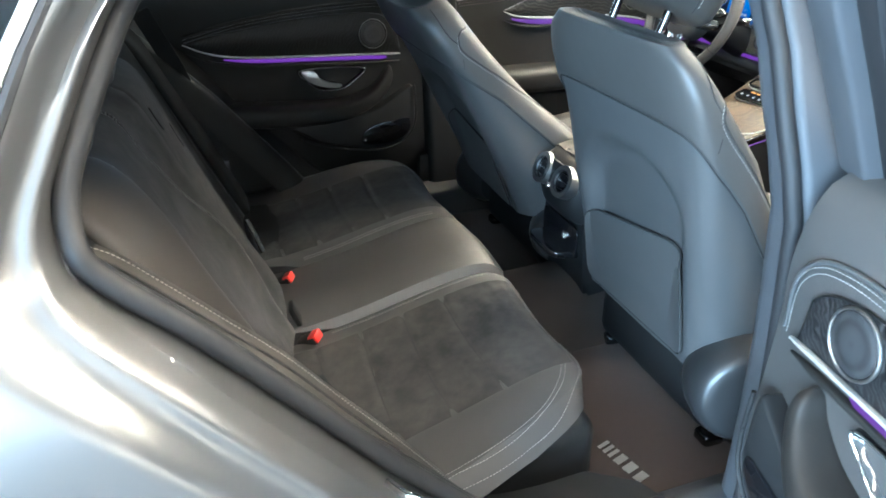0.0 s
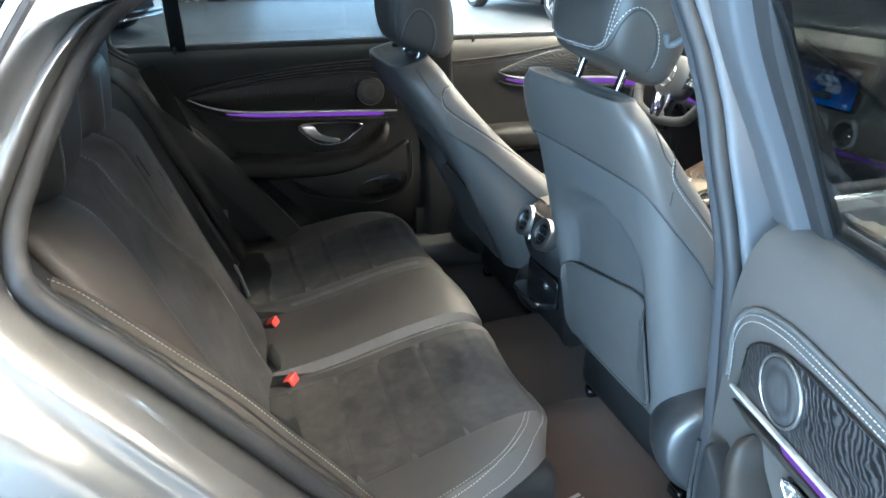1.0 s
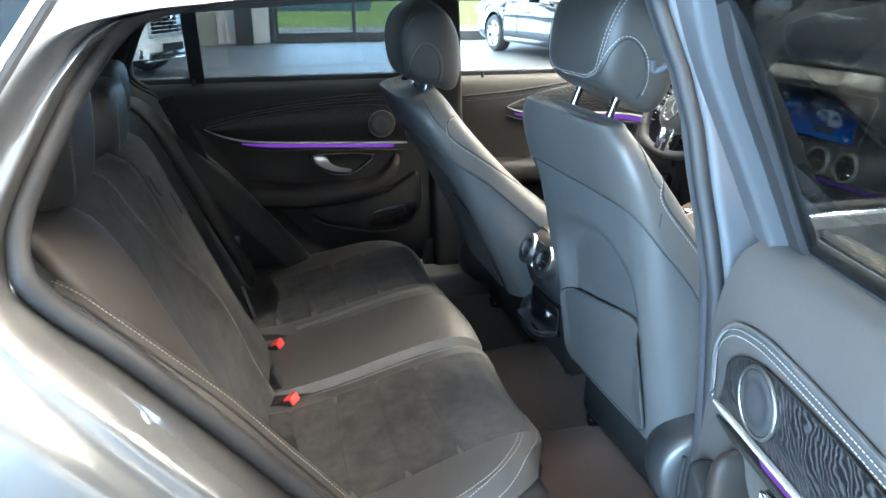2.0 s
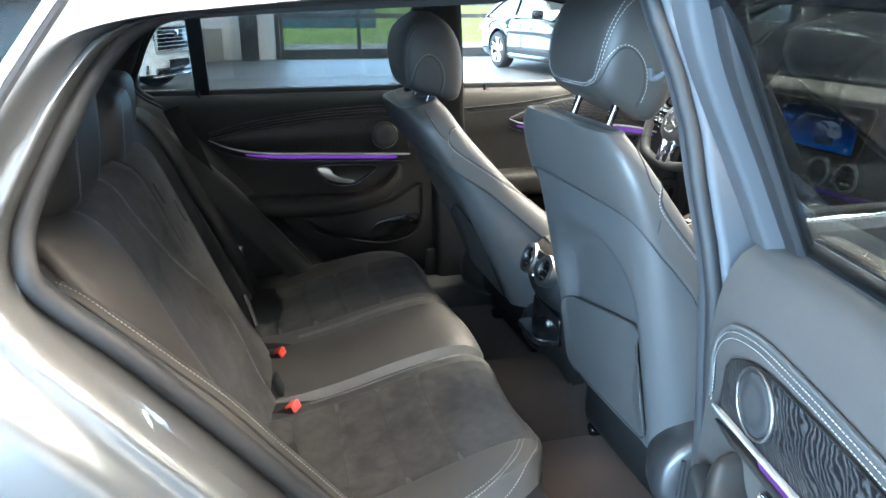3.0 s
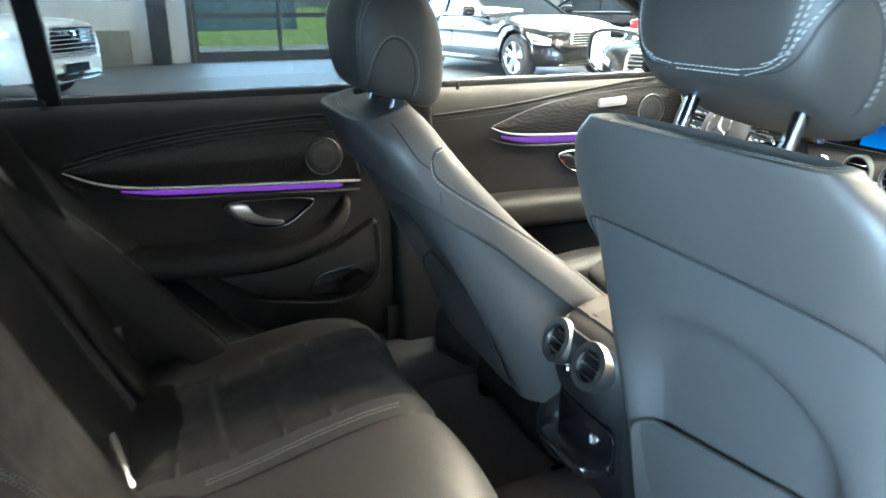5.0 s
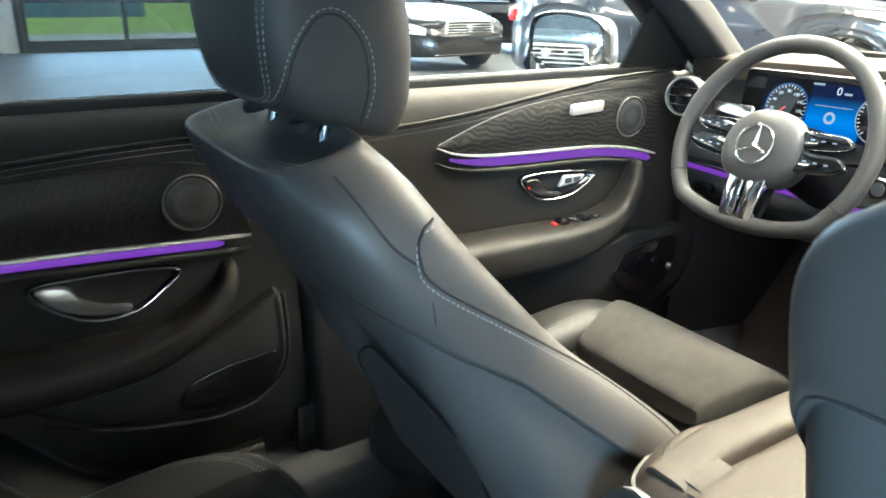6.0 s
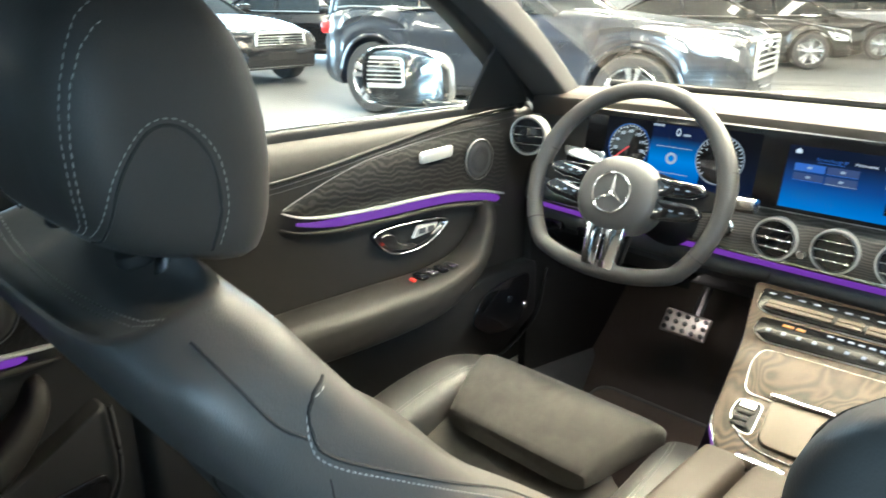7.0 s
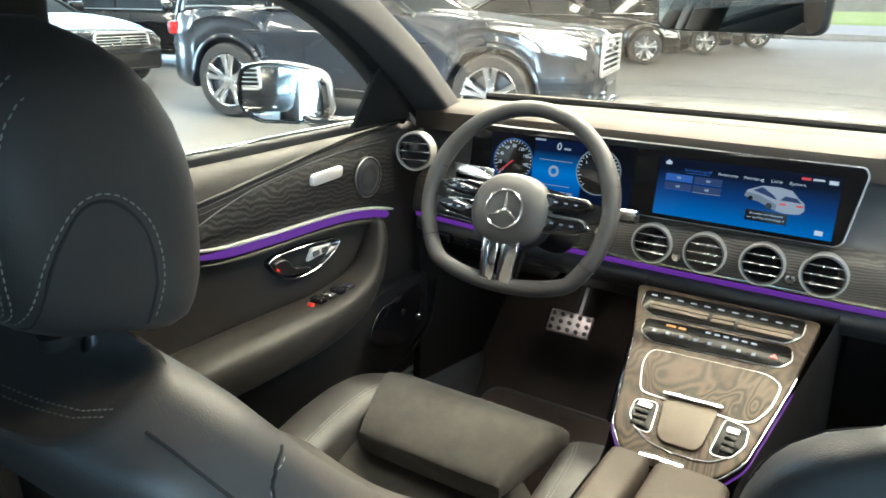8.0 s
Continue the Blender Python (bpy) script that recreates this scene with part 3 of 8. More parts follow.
    # sill
    part("sill", sheet(lambda u, v, s=s: (0.20 + 2.0 * u, s * lerp_table([(0, 0.775), (0.3, 0.80), (0.7, 0.84), (0.85, 0.885), (1, 0.86)], v), lerp_table([(0, 0.33), (0.3, 0.375), (0.7, 0.37), (0.85, 0.33), (1, 0.18)], v)), 20, 16), SILVER, body, "silver sill")
    part("sill_plate", rbox((0.60, s * 0.765, 0.380), (0.50, 0.06, 0.010), 0.004), PLASTIC, body, "dark sill plate")
    # front fender
    fw = (2.555, 0.390)

    def fender(u, v, s=s):
        x = 1.78 + 1.22 * u
        zt = 1.03 - 0.20 * u**1.6
        z = 0.26 + (zt - 0.26) * v
        nose = 0.26 * max(0, (x - 2.55) / 0.45) ** 2
        return (x, s * (min(out_y(z), 0.915 - 0.10 * max(0, (v - 0.8) / 0.2) ** 2) - nose + 0.01 * math.exp(-(((x - fw[0]) ** 2 + (z - fw[1]) ** 2) ** 0.5 - 0.40) ** 2 / 0.0025)), z)

    bm = sheet(fender, 50, 26)
    gone = [f for f in bm.faces if ((f.calc_center_median().x - fw[0]) ** 2 + (f.calc_center_median().z - fw[1]) ** 2) < 0.365**2]
    bmesh.ops.delete(bm, geom=gone, context="FACES")
    part("front_fender", bm, SILVER, body, "silver front fender", angle=60)
    # roof rail and front pillar
    rail = spline([(-0.95, s * 0.60, 1.335), (-0.4, s * 0.635, 1.385), (0.2, s * 0.64, 1.405), (0.7, s * 0.635, 1.405), (1.05, s * 0.63, 1.38)], 6)
    part("roof_rail", sweep(rail, rounded([(-0.05, -0.035), (0.05, -0.035), (0.05, 0.035), (-0.05, 0.035)], 0.02, 3)), SILVER, body)
    ap = spline([(1.00, s * 0.605, 1.385), (1.25, s * 0.64, 1.315), (1.50, s * 0.685, 1.205), (1.72, s * 0.735, 1.085), (1.86, s * 0.765, 1.00)], 6)
    part("front_pillar", sweep(ap, rounded([(-0.045, -0.030), (0.045, -0.030), (0.035, 0.035), (-0.035, 0.035)], 0.015, 3)), PILLAR_CLOTH, body, "dark grey fabric covered front pillar")
    part("front_pillar_skin", sweep([p + V(0.03, s * 0.035, 0.012) for p in ap], rounded([(-0.03, -0.02), (0.03, -0.02), (0.03, 0.02), (-0.03, 0.02)], 0.01, 3)), SILVER, body)
    part("front_pillar_seal", tube([p + V(0.0, s * 0.052, -0.028) for p in ap], 0.014, 8), RUBBER, body)

part("roof", sheet(lambda u, v: (-1.0 + 2.05 * u, -0.66 + 1.32 * v, 1.41 + 0.045 * math.sin(math.pi * v) - 0.09 * (1 - u) ** 3 - 0.03 * max(0, u - 0.8) / 0.2), 20, 12, back=(0, 0, 0.008)), SILVER, body, "silver roof")
part("headliner", sheet(lambda u, v: (-0.95 + 1.95 * u, -0.62 + 1.24 * v, 1.385 + 0.03 * math.sin(math.pi * v) - 0.09 * (1 - u) ** 3 - 0.03 * max(0, u - 0.8) / 0.2), 20, 12, back=(0, 0, 0.008)), material("headliner_fabric", (0.30, 0.30, 0.30), 0.9, grain=900, bump=0.2), body, "grey fabric headliner")
part("bonnet", sheet(lambda u, v: (2.02 + 1.0 * u, (-0.80 + 1.60 * v) * (1 - 0.22 * u**3), 1.035 - 0.06 * u - 0.13 * u**3 + 0.035 * math.sin(math.pi * v) + 0.012 * math.exp(-((abs(v - 0.5) - 0.27) / 0.03) ** 2)), 26, 34, back=(0, 0, -0.01)), SILVER, body, "silver bonnet with power creases")
part("front_bumper", sheet(lambda u, v: (3.05 + 0.20 * math.sin(math.pi * v) ** 0.7 - 0.10 * (2 * u - 1) ** 2, -0.74 + 1.48 * v, 0.25 + 0.62 * u), 14, 24, back=(-0.02, 0, 0)), SILVER, body, "silver front bumper")
part("nose_panel", sheet(lambda u, v: (3.0 + (0.05 + 0.20 * math.sin(math.pi * v) ** 0.7) * u, (-0.64 + 1.28 * v) * (1 + 0.10 * u), 0.842 - 0.05 * u + 0.030 * math.sin(math.pi * v) * (1 - u)), 6, 24, back=(0, 0, -0.01)), SILVER, body, "silver nose panel")
part("grille", sheet(lambda u, v: (3.262 - 0.10 * (2 * v - 1) ** 2 * 0.5 - 0.05 * u, -0.38 + 0.76 * v, 0.50 + 0.27 * u), 6, 16, back=(-0.03, 0, 0)), GLOSS, body, "dark front grille")
for s in (-1, 1):
    part("headlamp", sheet(lambda u, v, s=s: (3.15 - 0.17 * v - 0.05 * u, s * (0.47 + 0.25 * v), 0.60 + 0.14 * u + 0.05 * v), 6, 10, back=(-0.04, 0, 0)), CHROME, body, "clear headlamp")
part("tailgate", sheet(lambda u, v: (-1.16 - 0.05 * math.sin(math.pi * v), -0.70 + 1.40 * v, 0.45 + 0.55 * u), 10, 14, back=(0.03, 0, 0)), SILVER, body, "silver tailgate")
part("rear_window", sheet(lambda u, v: (-1.16 - 0.05 * math.sin(math.pi * v) + 0.24 * u, (-0.66 + 1.32 * v) * (1 - 0.06 * u), 1.0 + 0.33 * u), 8, 14, back=(0.004, 0, 0)), TINTED, body, "dark privacy glass rear window")
part("rear_bumper", sheet(lambda u, v: (-1.20 - 0.06 * math.sin(math.pi * u), -0.78 + 1.56 * v, 0.25 + 0.35 * u), 8, 16, back=(0.04, 0, 0)), SILVER, body, "silver rear bumper")
part("load_floor", rbox((-0.64, 0, 0.58), (0.92, 1.36, 0.04), 0.01), CARPET, body)
part("windscreen", sheet(lambda u, v: (1.02 + 0.99 * u + 0.05 * math.sin(math.pi * v) * u, (-0.60 - 0.13 * u) * (1 - 2 * v), 1.385 - 0.325 * u + 0.035 * math.sin(math.pi * u) + 0.012 * math.sin(math.pi * v)), 16, 20, back=(0.004, 0, 0.004)), CLEAR, body, "clear windscreen").visible_shadow = False
part("scuttle", sheet(lambda u, v: (1.96 + 0.14 * u + 0.05 * math.sin(math.pi * v), -0.78 + 1.56 * v, 1.045 - 0.012 * u), 4, 20, back=(0, 0, -0.02)), PLASTIC, body, "black scuttle panel below the windscreen")

# wheels of the car
TYRE = material("tyre_rubber", (0.02, 0.02, 0.021), 0.75, vary=0.2, grain=300, bump=0.2)
RIM_MAT = material("alloy_rim", (0.62, 0.63, 0.65), 0.22, 1.0, vary=0.05, bump=0.0)
RIM_DARK = material("dark_alloy", (0.10, 0.10, 0.11), 0.3, 1.0, vary=0.05, bump=0.0)


def wheel(parent, c, r, side, spokes=10, rim_mat=None, width=0.24, caliper=None):
    """side: the way the outer face looks along the car's y."""
    rim_mat = rim_mat or RIM_MAT
    ax = (0, side, 0)
    w = width / 2
    rr = r * 0.72
    ty = part("wheel", lathe([(rr * 0.98, -w), (r * 0.93, -w), (r * 0.99, -w * 0.75), (r, -w * 0.3), (r, w * 0.3), (r * 0.99, w * 0.75), (r * 0.93, w), (rr * 1.02, w * 1.02), (rr * 0.98, w * 0.9), (rr * 0.95, 0)], c, ax, 44), TYRE, parent, "black tyre on an alloy rim")
    bm = bmesh.new()
    join(bm, lathe([(rr * 0.93, -w * 0.8), (rr * 0.95, w * 0.7), (rr * 1.0, w * 0.93), (rr * 0.97, w * 0.98), (rr * 0.92, w * 0.85), (rr * 0.9, -w * 0.8)], c, ax, 44))
    C, A = Vector(c), Vector(ax)
    for i in range(spokes):
        a = 2 * math.pi * (i // 2) / (spokes // 2) + (0.19 if i % 2 else -0.19) + 0.3
        d = Vector((math.cos(a), 0, math.sin(a)))
        t = Vector((-math.sin(a), 0, math.cos(a)))
        rings = []
        for k, wd, h in ((0.12, 0.045, 0.80), (0.4, 0.034, 0.72), (0.75, 0.040, 0.80), (0.97, 0.055, 0.86)):
            p = C + d * rr * k + A * w * h
            rings.append([p - t * wd * r * 2, p + t * wd * r * 2, p + t * wd * r * 1.2 + A * 0.02, p - t * wd * r * 1.2 + A * 0.02])
        join(bm, loft(rings))
    join(bm, lathe([(rr * 0.22, w * 0.5), (rr * 0.22, w * 0.9), (rr * 0.12, w * 0.98), (0.001, w * 0.98)], c, ax, 24))
    part("rim", bm, rim_mat, ty, "alloy rim", angle=30)
    part("brake_disc", lathe([(rr * 0.75, -0.02), (rr * 0.75, 0.02), (rr * 0.2, 0.03)], c, ax, 32), METAL_DARK, ty)
    if caliper:
        part("caliper", rbox(C + A * 0.02 + Vector((-rr * 0.55, 0, 0.02)), (0.10, 0.09, rr * 0.8), 0.02), caliper, ty)
    return ty


for x in (WHEEL_R[0], 2.555):
    for s in (-1, 1):
        wheel(body, (x, s * 0.785, 0.405), 0.320, s)

# ---- floor of the cabin ----


def cabin_floor(u, v):
    x, y = -0.05 + 2.25 * u, -0.74 + 1.48 * v
    hump = lerp_table([(-0.05, 0.11), (0.6, 0.12), (0.95, 0.14), (2.2, 0.25)], x) * math.exp(-(y / 0.15) ** 4)
    fire = 0.45 * max(0, (x - 1.80) / 0.4) ** 1.4
    return (x, y, 0.275 + hump + fire)


solo("floor_carpet", sheet(cabin_floor, 60, 48, back=(0, 0, -0.02)), CARPET, "dark brown carpet with a raised tunnel", "carpet", kind="structure")


def mat_thing(x0, x1, y0, y1, label, cut=0.05):
    poly = rounded([(x0, y0), (x1, y0), (x1, y1), (x0, y1)], cut, 5)
    m = thing("floor_mat", ((x0 + x1) / 2, (y0 + y1) / 2, 0.285), label, "floor mat", "floor mats")
    part("velour", slab(poly, lambda a, b, c: V(a, b, 0.280 + c + 0.45 * max(0, (a - 1.80) / 0.4) ** 1.4), 0.011, 0.005), MAT_PILE, m)
    part("binding", tube([(a, b, 0.287 + 0.45 * max(0, (a - 1.80) / 0.4) ** 1.4) for a, b in poly], 0.0055, 8, True), LEATHER_SOFT, m, "black bound edge")
    return m


m1 = mat_thing(0.60, 0.935, -0.66, -0.165, "dark brown velour rear floor mat with a silver badge")
mat_thing(0.60, 0.935, 0.165, 0.66, "dark brown velour rear floor mat on the far side")
mat_thing(1.30, 1.86, 0.17, 0.64, "dark brown velour driver floor mat")
# slanted silver badge of bars on the near mat
for y, w in ((-0.492, 0.010), (-0.506, 0.010), (-0.520, 0.010), (-0.540, 0.020), (-0.566, 0.024), (-0.594, 0.022)):
    part("badge_bar", rbox((0.700 - 0.22 * (y + 0.546), y, 0.2925), (0.030, w * 0.8, 0.002), 0.0006, 1, Euler((0, 0, radians(16))).to_matrix().to_4x4()), SATIN, m1, "silver metal badge bar")
# ---- front seats ----
HINGE = material("dark_satin_plastic", (0.018, 0.0185, 0.0195), 0.36, 0.1, vary=0.1, grain=900, bump=0.05)
BACK_R = [(0.36, 0.822), (0.45, 0.806), (0.55, 0.790), (0.70, 0.763), (0.85, 0.735), (0.955, 0.708), (1.03, 0.686), (1.08, 0.674), (1.11, 0.669)]
BACK_F = [(0.36, 1.13), (0.45, 1.14), (0.55, 1.115), (0.68, 1.03), (0.83, 0.918), (0.95, 0.848), (1.04, 0.802), (1.08, 0.785), (1.11, 0.768)]
BACK_W = [(0.36, 0.205), (0.45, 0.232), (0.55, 0.240), (0.70, 0.243), (0.85, 0.243), (0.955, 0.240), (1.03, 0.232), (1.06, 0.223), (1.09, 0.204), (1.11, 0.176)]
SEAM_Q = [(0.0, 0.0), (0.10, 0.03), (0.265, 0.135), (0.506, 0.29), (0.60, 0.50), (0.67, 0.74), (1.0, 1.0)]


def back_ring(zr, zf, grow=0.0, n=64, thin=0.0):
    """A cut through a front backrest that lies at zr behind and drops to zf in front: round sides, bolsters in front, knee hollow behind."""
    ring = []
    flat = [abs(k / 8 * 0.9) ** (1 / 0.44) * (1 if k > 0 else -1) for k in range(-8, 9)]
    angles = sorted(set([round(2 * math.pi * i / n, 5) for i in range(n)] + [round(math.acos(c), 5) for c in flat] + [round(2 * math.pi - math.acos(c), 5) for c in flat]))
    for a in angles:
        sn = sell(math.sin(a), 0.55)
        q = smooth_table(SEAM_Q, (1 + sn) / 2)
        z = zr + (zf - zr) * q
        xr, xf, w = smooth_table(BACK_R, z) - grow, smooth_table(BACK_F, z) + grow - thin * min(1.0, max(0.0, (z - 0.93) / 0.15)), smooth_table(BACK_W, z) + grow
        y = w * sell(math.cos(a), 0.44)
        k = max(0.0, 1 - (y / w) ** 2)
        x = (xr + xf) / 2 + (xf - xr) / 2 * sn
        if sn > 0:
            x -= (0.045 if z < 1.0 else 0.045 * (1.11 - z) / 0.11) * k**1.5 * sn
        else:
            r = math.hypot(y, max(0.0, z - 0.775 + 0.10 * y) * 1.35)
            knee = (1 - math.tanh((r - 0.158) / 0.016)) / 2 * min(1.0, 0.3 + 0.7 * max(0.0, z - 0.50) / 0.24)
            edge = math.exp(-((abs(y) - 0.205) / 0.03) ** 2) * math.exp(-((z - 0.78) / 0.16) ** 2)
            x += (0.042 * knee - 0.007 * edge) * -sn
        ring.append((x, y, z))
    return ring


def head_rest_ring(t, h0, h1, cx):
    z = h0 + (h1 - h0) * t
    w = smooth_table([(0, 0.094), (0.03, 0.108), (0.08, 0.115), (0.2, 0.122), (0.5, 0.127), (0.75, 0.120), (0.90, 0.102), (1, 0.055)], t)
    dr = smooth_table([(0, 0.050), (0.03, 0.062), (0.08, 0.069), (0.2, 0.077), (0.5, 0.080), (0.75, 0.068), (0.90, 0.045), (1, 0.018)], t)
    lean = -0.012 * t
    ring = []
    for i in range(40):
        a = 2 * math.pi * i / 40
        y, x = w * sell(math.cos(a), 0.40), dr * sell(math.sin(a), 0.42)
        if x > 0:
            x = x * (0.96 + 0.30 * max(0, 1 - (y / w) ** 2))
        ring.append((cx + lean + x, y, z - 0.30 * x * (1 - t)))
    return ring


def front_seat(cy, recline, head, label, mirror):
    """recline: degrees more than the upright one; head: shift of the head restraint; mirror: side of the map pocket's slope."""
    seat = thing("front_seat", (0.95, cy, 0.26), label, "car seat", "front seats")
    base = Matrix.Translation((0, cy, 0))
    off = base @ Matrix.Translation((0.80, 0, 0.447)) @ Matrix.Rotation(radians(-recline), 4, "Y") @ Matrix.Translation((-0.80, 0, -0.447))
    lean = Matrix.Identity(4)
    if mirror < 0:
        lean[0][2], lean[0][3] = 0.26, -0.26 * 1.133
        lean[2][0], lean[2][3] = -0.20, 0.20 * 0.69
    hoff = base @ Matrix.Translation(head) @ lean

    def add(name, bm, mat, parent=seat, label="", angle=50, m=None):
        bmesh.ops.transform(bm, matrix=m or off, verts=bm.verts)
        return part(name, bm, mat, parent, label, True, angle)

    full = loft([back_ring(0.36 + 0.75 * i / 40, 0.36 + 0.75 * i / 40) for i in range(41)])
    rings = []
    for i in range(41):
        t = i / 40
        rings.append(back_ring(0.495 + 0.500 * t, 0.36 + 0.14 * t, -0.005))
    shell = loft(rings)
    thin = 0.050 if mirror < 0 else 0.0
    rings = [back_ring(0.988, 0.49, -0.006, 64, thin), back_ring(0.992, 0.497, 0.002, 64, thin)]
    for i in range(29):
        t = (i / 28) ** 0.9
        rings.append(back_ring(0.997 + 0.113 * t, 0.505 + 0.605 * t, 0.004, 64, thin))
    last = rings[-1]
    c = sum((Vector(p) for p in last), Vector()) / len(last)
    hollow = 0.5 if mirror > 0 else 0.0
    for k, up in ((0.975, 0.005), (0.92, 0.006), (0.85, 0.002), (0.74, -0.010 * hollow), (0.5, -0.020 * hollow), (0.25, -0.022 * hollow), (0.06, -0.022 * hollow)):
        rings.append([tuple(c + (Vector(p) - c) * k + Vector((0, 0, up))) for p in last])
    crown = loft(rings)
    m = mirror
    lines, dark = [], []
    for s in (-1, 1):
        # bolster cover line on the flank, and the seam that rises from it to the top
        flank = spline([(0.772, s, 1.045), (0.756, s, 1.042), (0.745, s, 1.022), (0.755, s, 0.990), (0.832, s, 0.898), (0.935, s, 0.768), (1.012, s, 0.655), (1.05, s, 0.58)], 10)
        on = drape(crown, flank, (0, -s, 0), 0.0008)
        lines.append(stitches(on))
        dark.append(tube(drape(crown, [p + Vector((0.004, 0, 0.004)) for p in flank], (0, -s, 0), 0.0002), 0.0016, 5))
        cut = spline([(0.744, s, 1.024), (0.730, s, 1.045), (0.720, s, 1.08), (0.715, s * 0.9, 1.105)], 8)
        dark.append(tube(drape(crown, cut, (0, -s, 0), 0.0004), 0.0014, 5))
        cut = spline([(0.748, s, 0.985), (0.745, s, 0.962)], 8)
        dark.append(tube(drape(crown, cut, (0, -s, 0), 0.0), 0.0007, 5))
    for dy in (0.0, 0.007):
        rim = [(0.694 + dy + 0.012 * (i / 20 - 1) ** 2, -0.165 + 0.33 * i / 40, 1.3) for i in range(41)]
        lines.append(stitches(drape(crown, rim, (0, 0, -1), 0.001)))
    edge_seam = [Vector(p) for p in back_ring(0.9895, 0.4925, 0.0004)]
    dark.append(tube(edge_seam, 0.0018, 5, True))
    pad = add("upper_cover", crown, LEATHER, label="black leather cover of shoulder and bolsters with pale stitching")
    for b in lines:
        add("stitching", b, THREAD, pad)
    for b in dark:
        add("seam", b, SEAM, pad)
    # map pocket panel set into the lower shell
    zt = [(0.187, 0.684), (-0.130, 0.737), (-0.187, 0.712), (-0.192, 0.512), (0.172, 0.508), (0.196, 0.53)]
    poly = rounded([(y * -m * (0.92 if m < 0 else 0.84), z) for y, z in zt], 0.03, 4)
    tree = BVHTree.FromBMesh(full)

    def rear(y, z):
        hit = tree.ray_cast(Vector((0.2, y, z)), Vector((1, 0, 0)))[0]
        return hit.x if hit else 0.78

    flat_pts = [(rear(y, z) - 0.003, y, z) for y, z in poly]
    cen = Vector((0, sum(p[1] for p in flat_pts), sum(p[2] for p in flat_pts))) / len(flat_pts)
    rr = []
    for k in (1.0, 0.985, 0.9, 0.7, 0.45, 0.2, 0.05):
        ring = []
        for x, y, z in flat_pts:
            yy, zz = cen.y + (y - cen.y) * k, cen.z + (z - cen.z) * k
            ring.append((rear(yy, zz) - (0.0 if k == 1.0 else 0.0045), yy, zz))
        rr.append(ring)
    pocket = loft(rr)
    gap = tube([(x + 0.001, y, z) for x, y, z in flat_pts], 0.0022, 6, True)
    full.free()
    shell_ob = add("back_shell", shell, LEATHER_SOFT, label="dark grey leatherette back shell with knee hollow")
    add("map_pocket", pocket, LEATHER_SOFT, shell_ob)
    add("pocket_gap", gap, SEAM, shell_ob)
    # middle of the backrest
    add("back_cushion", sheet(lambda u, v: (smooth_table(BACK_F, 0.52 + 0.54 * u) - 0.030 - 0.012 * math.sin(math.pi * v), -0.15 + 0.30 * v, 0.52 + 0.54 * u), 16, 8, back=(-0.03, 0, 0)), SUEDE_FRONT, label="dark microfibre backrest middle")
    # round hinge covers at the foot of the backrest
    for s, g, fx, fz in ((-1, 1.0, 0.880, 0.490),) if mirror < 0 else ((-1, 0.82, 0.900, 0.455), (1, 1.0, 0.880, 0.462)):
        prof = [(0.085, -0.07), (0.095, -0.05), (0.101, -0.02), (0.100, 0.015), (0.095, 0.038), (0.086, 0.050), (0.078, 0.054), (0.060, 0.055), (0.008, 0.055)]
        add("hinge_cover", lathe([(r * g, h * g) for r, h in prof], (fx, s * (0.262 if mirror < 0 else 0.244), fz), (-0.42, s, 0.10), 36), HINGE, label="rounded dark grey plastic hinge cover", m=base)

    # cushion: middle, front thigh pad, two bolsters
    def cush(t):
        return 0.90 + 0.31 * t, smooth_table([(0, 0.50), (0.5, 0.52), (1, 0.57)], t)

    rings = []
    for i in range(15):
        t = i / 14
        x, z = cush(t)
        k = 1 if 0 < i < 14 else 0.8
        rings.append([(x, y * k, z - 0.012 * (1 - abs(y) / 0.17) + zz) for y, zz in
                      [(-0.17, 0.015), (-0.12, 0.002), (-0.06, 0), (0, 0), (0.06, 0), (0.12, 0.002), (0.17, 0.015), (0.17, -0.12), (-0.17, -0.12)]])
    add("cushion", loft(rings), SUEDE_FRONT, label="dark microfibre seat cushion", m=base)
    rings = []
    for i in range(19):
        a = i / 18
        x = 1.150 + 0.190 * a
        h = 0.033 * math.sin(math.pi * min(1, 0.03 + 0.94 * a)) ** 0.30
        zc = 0.587 + 0.030 * math.sin(math.pi / 2 * min(1, a * 1.25)) - 0.055 * max(0, a - 0.72)
        w = 0.138 + 0.050 * min(1, a * 1.15) - 0.012 * max(0, a - 0.85) / 0.15
        rings.append([(x + 0.010 * (math.cos(q) ** 2) * (1 - a), 0.016 + w * sell(math.cos(q), 0.26), zc + h * sell(math.sin(q), 0.40)) for q in [2 * math.pi * j / 40 for j in range(40)]])
    add("thigh_support", loft(rings), SUEDE_FRONT, label="dark microfibre extendable thigh support", m=base)
    for s in (-1, 1):
        pts = spline([(0.92, s * 0.215, 0.545), (1.05, s * 0.225, 0.553), (1.16, s * 0.228, 0.568), (1.26, s * 0.222, 0.578), (1.34, s * 0.20, 0.565)], 8)
        bol = sweep(pts, [(0.060 * sell(math.cos(q), 0.7), 0.050 * sell(math.sin(q), 0.62)) for q in [2 * math.pi * j / 28 for j in range(28)]], up=(0, 0, 1), taper=lambda t: 0.5 + 0.5 * math.sin(math.pi * min(1, max(0, 0.1 + 0.82 * t))) ** 0.5)
        arc = [(p.x, p.y - s * 0.022, 0.9) for p in pts[6:]]
        st = [stitches(drape(bol, [(x, y - s * d, z) for x, y, z in arc], (0, 0, -1), 0.001)) for d in (0.0, 0.006)]
        b = add("cushion_bolster", bol, LEATHER, m=base)
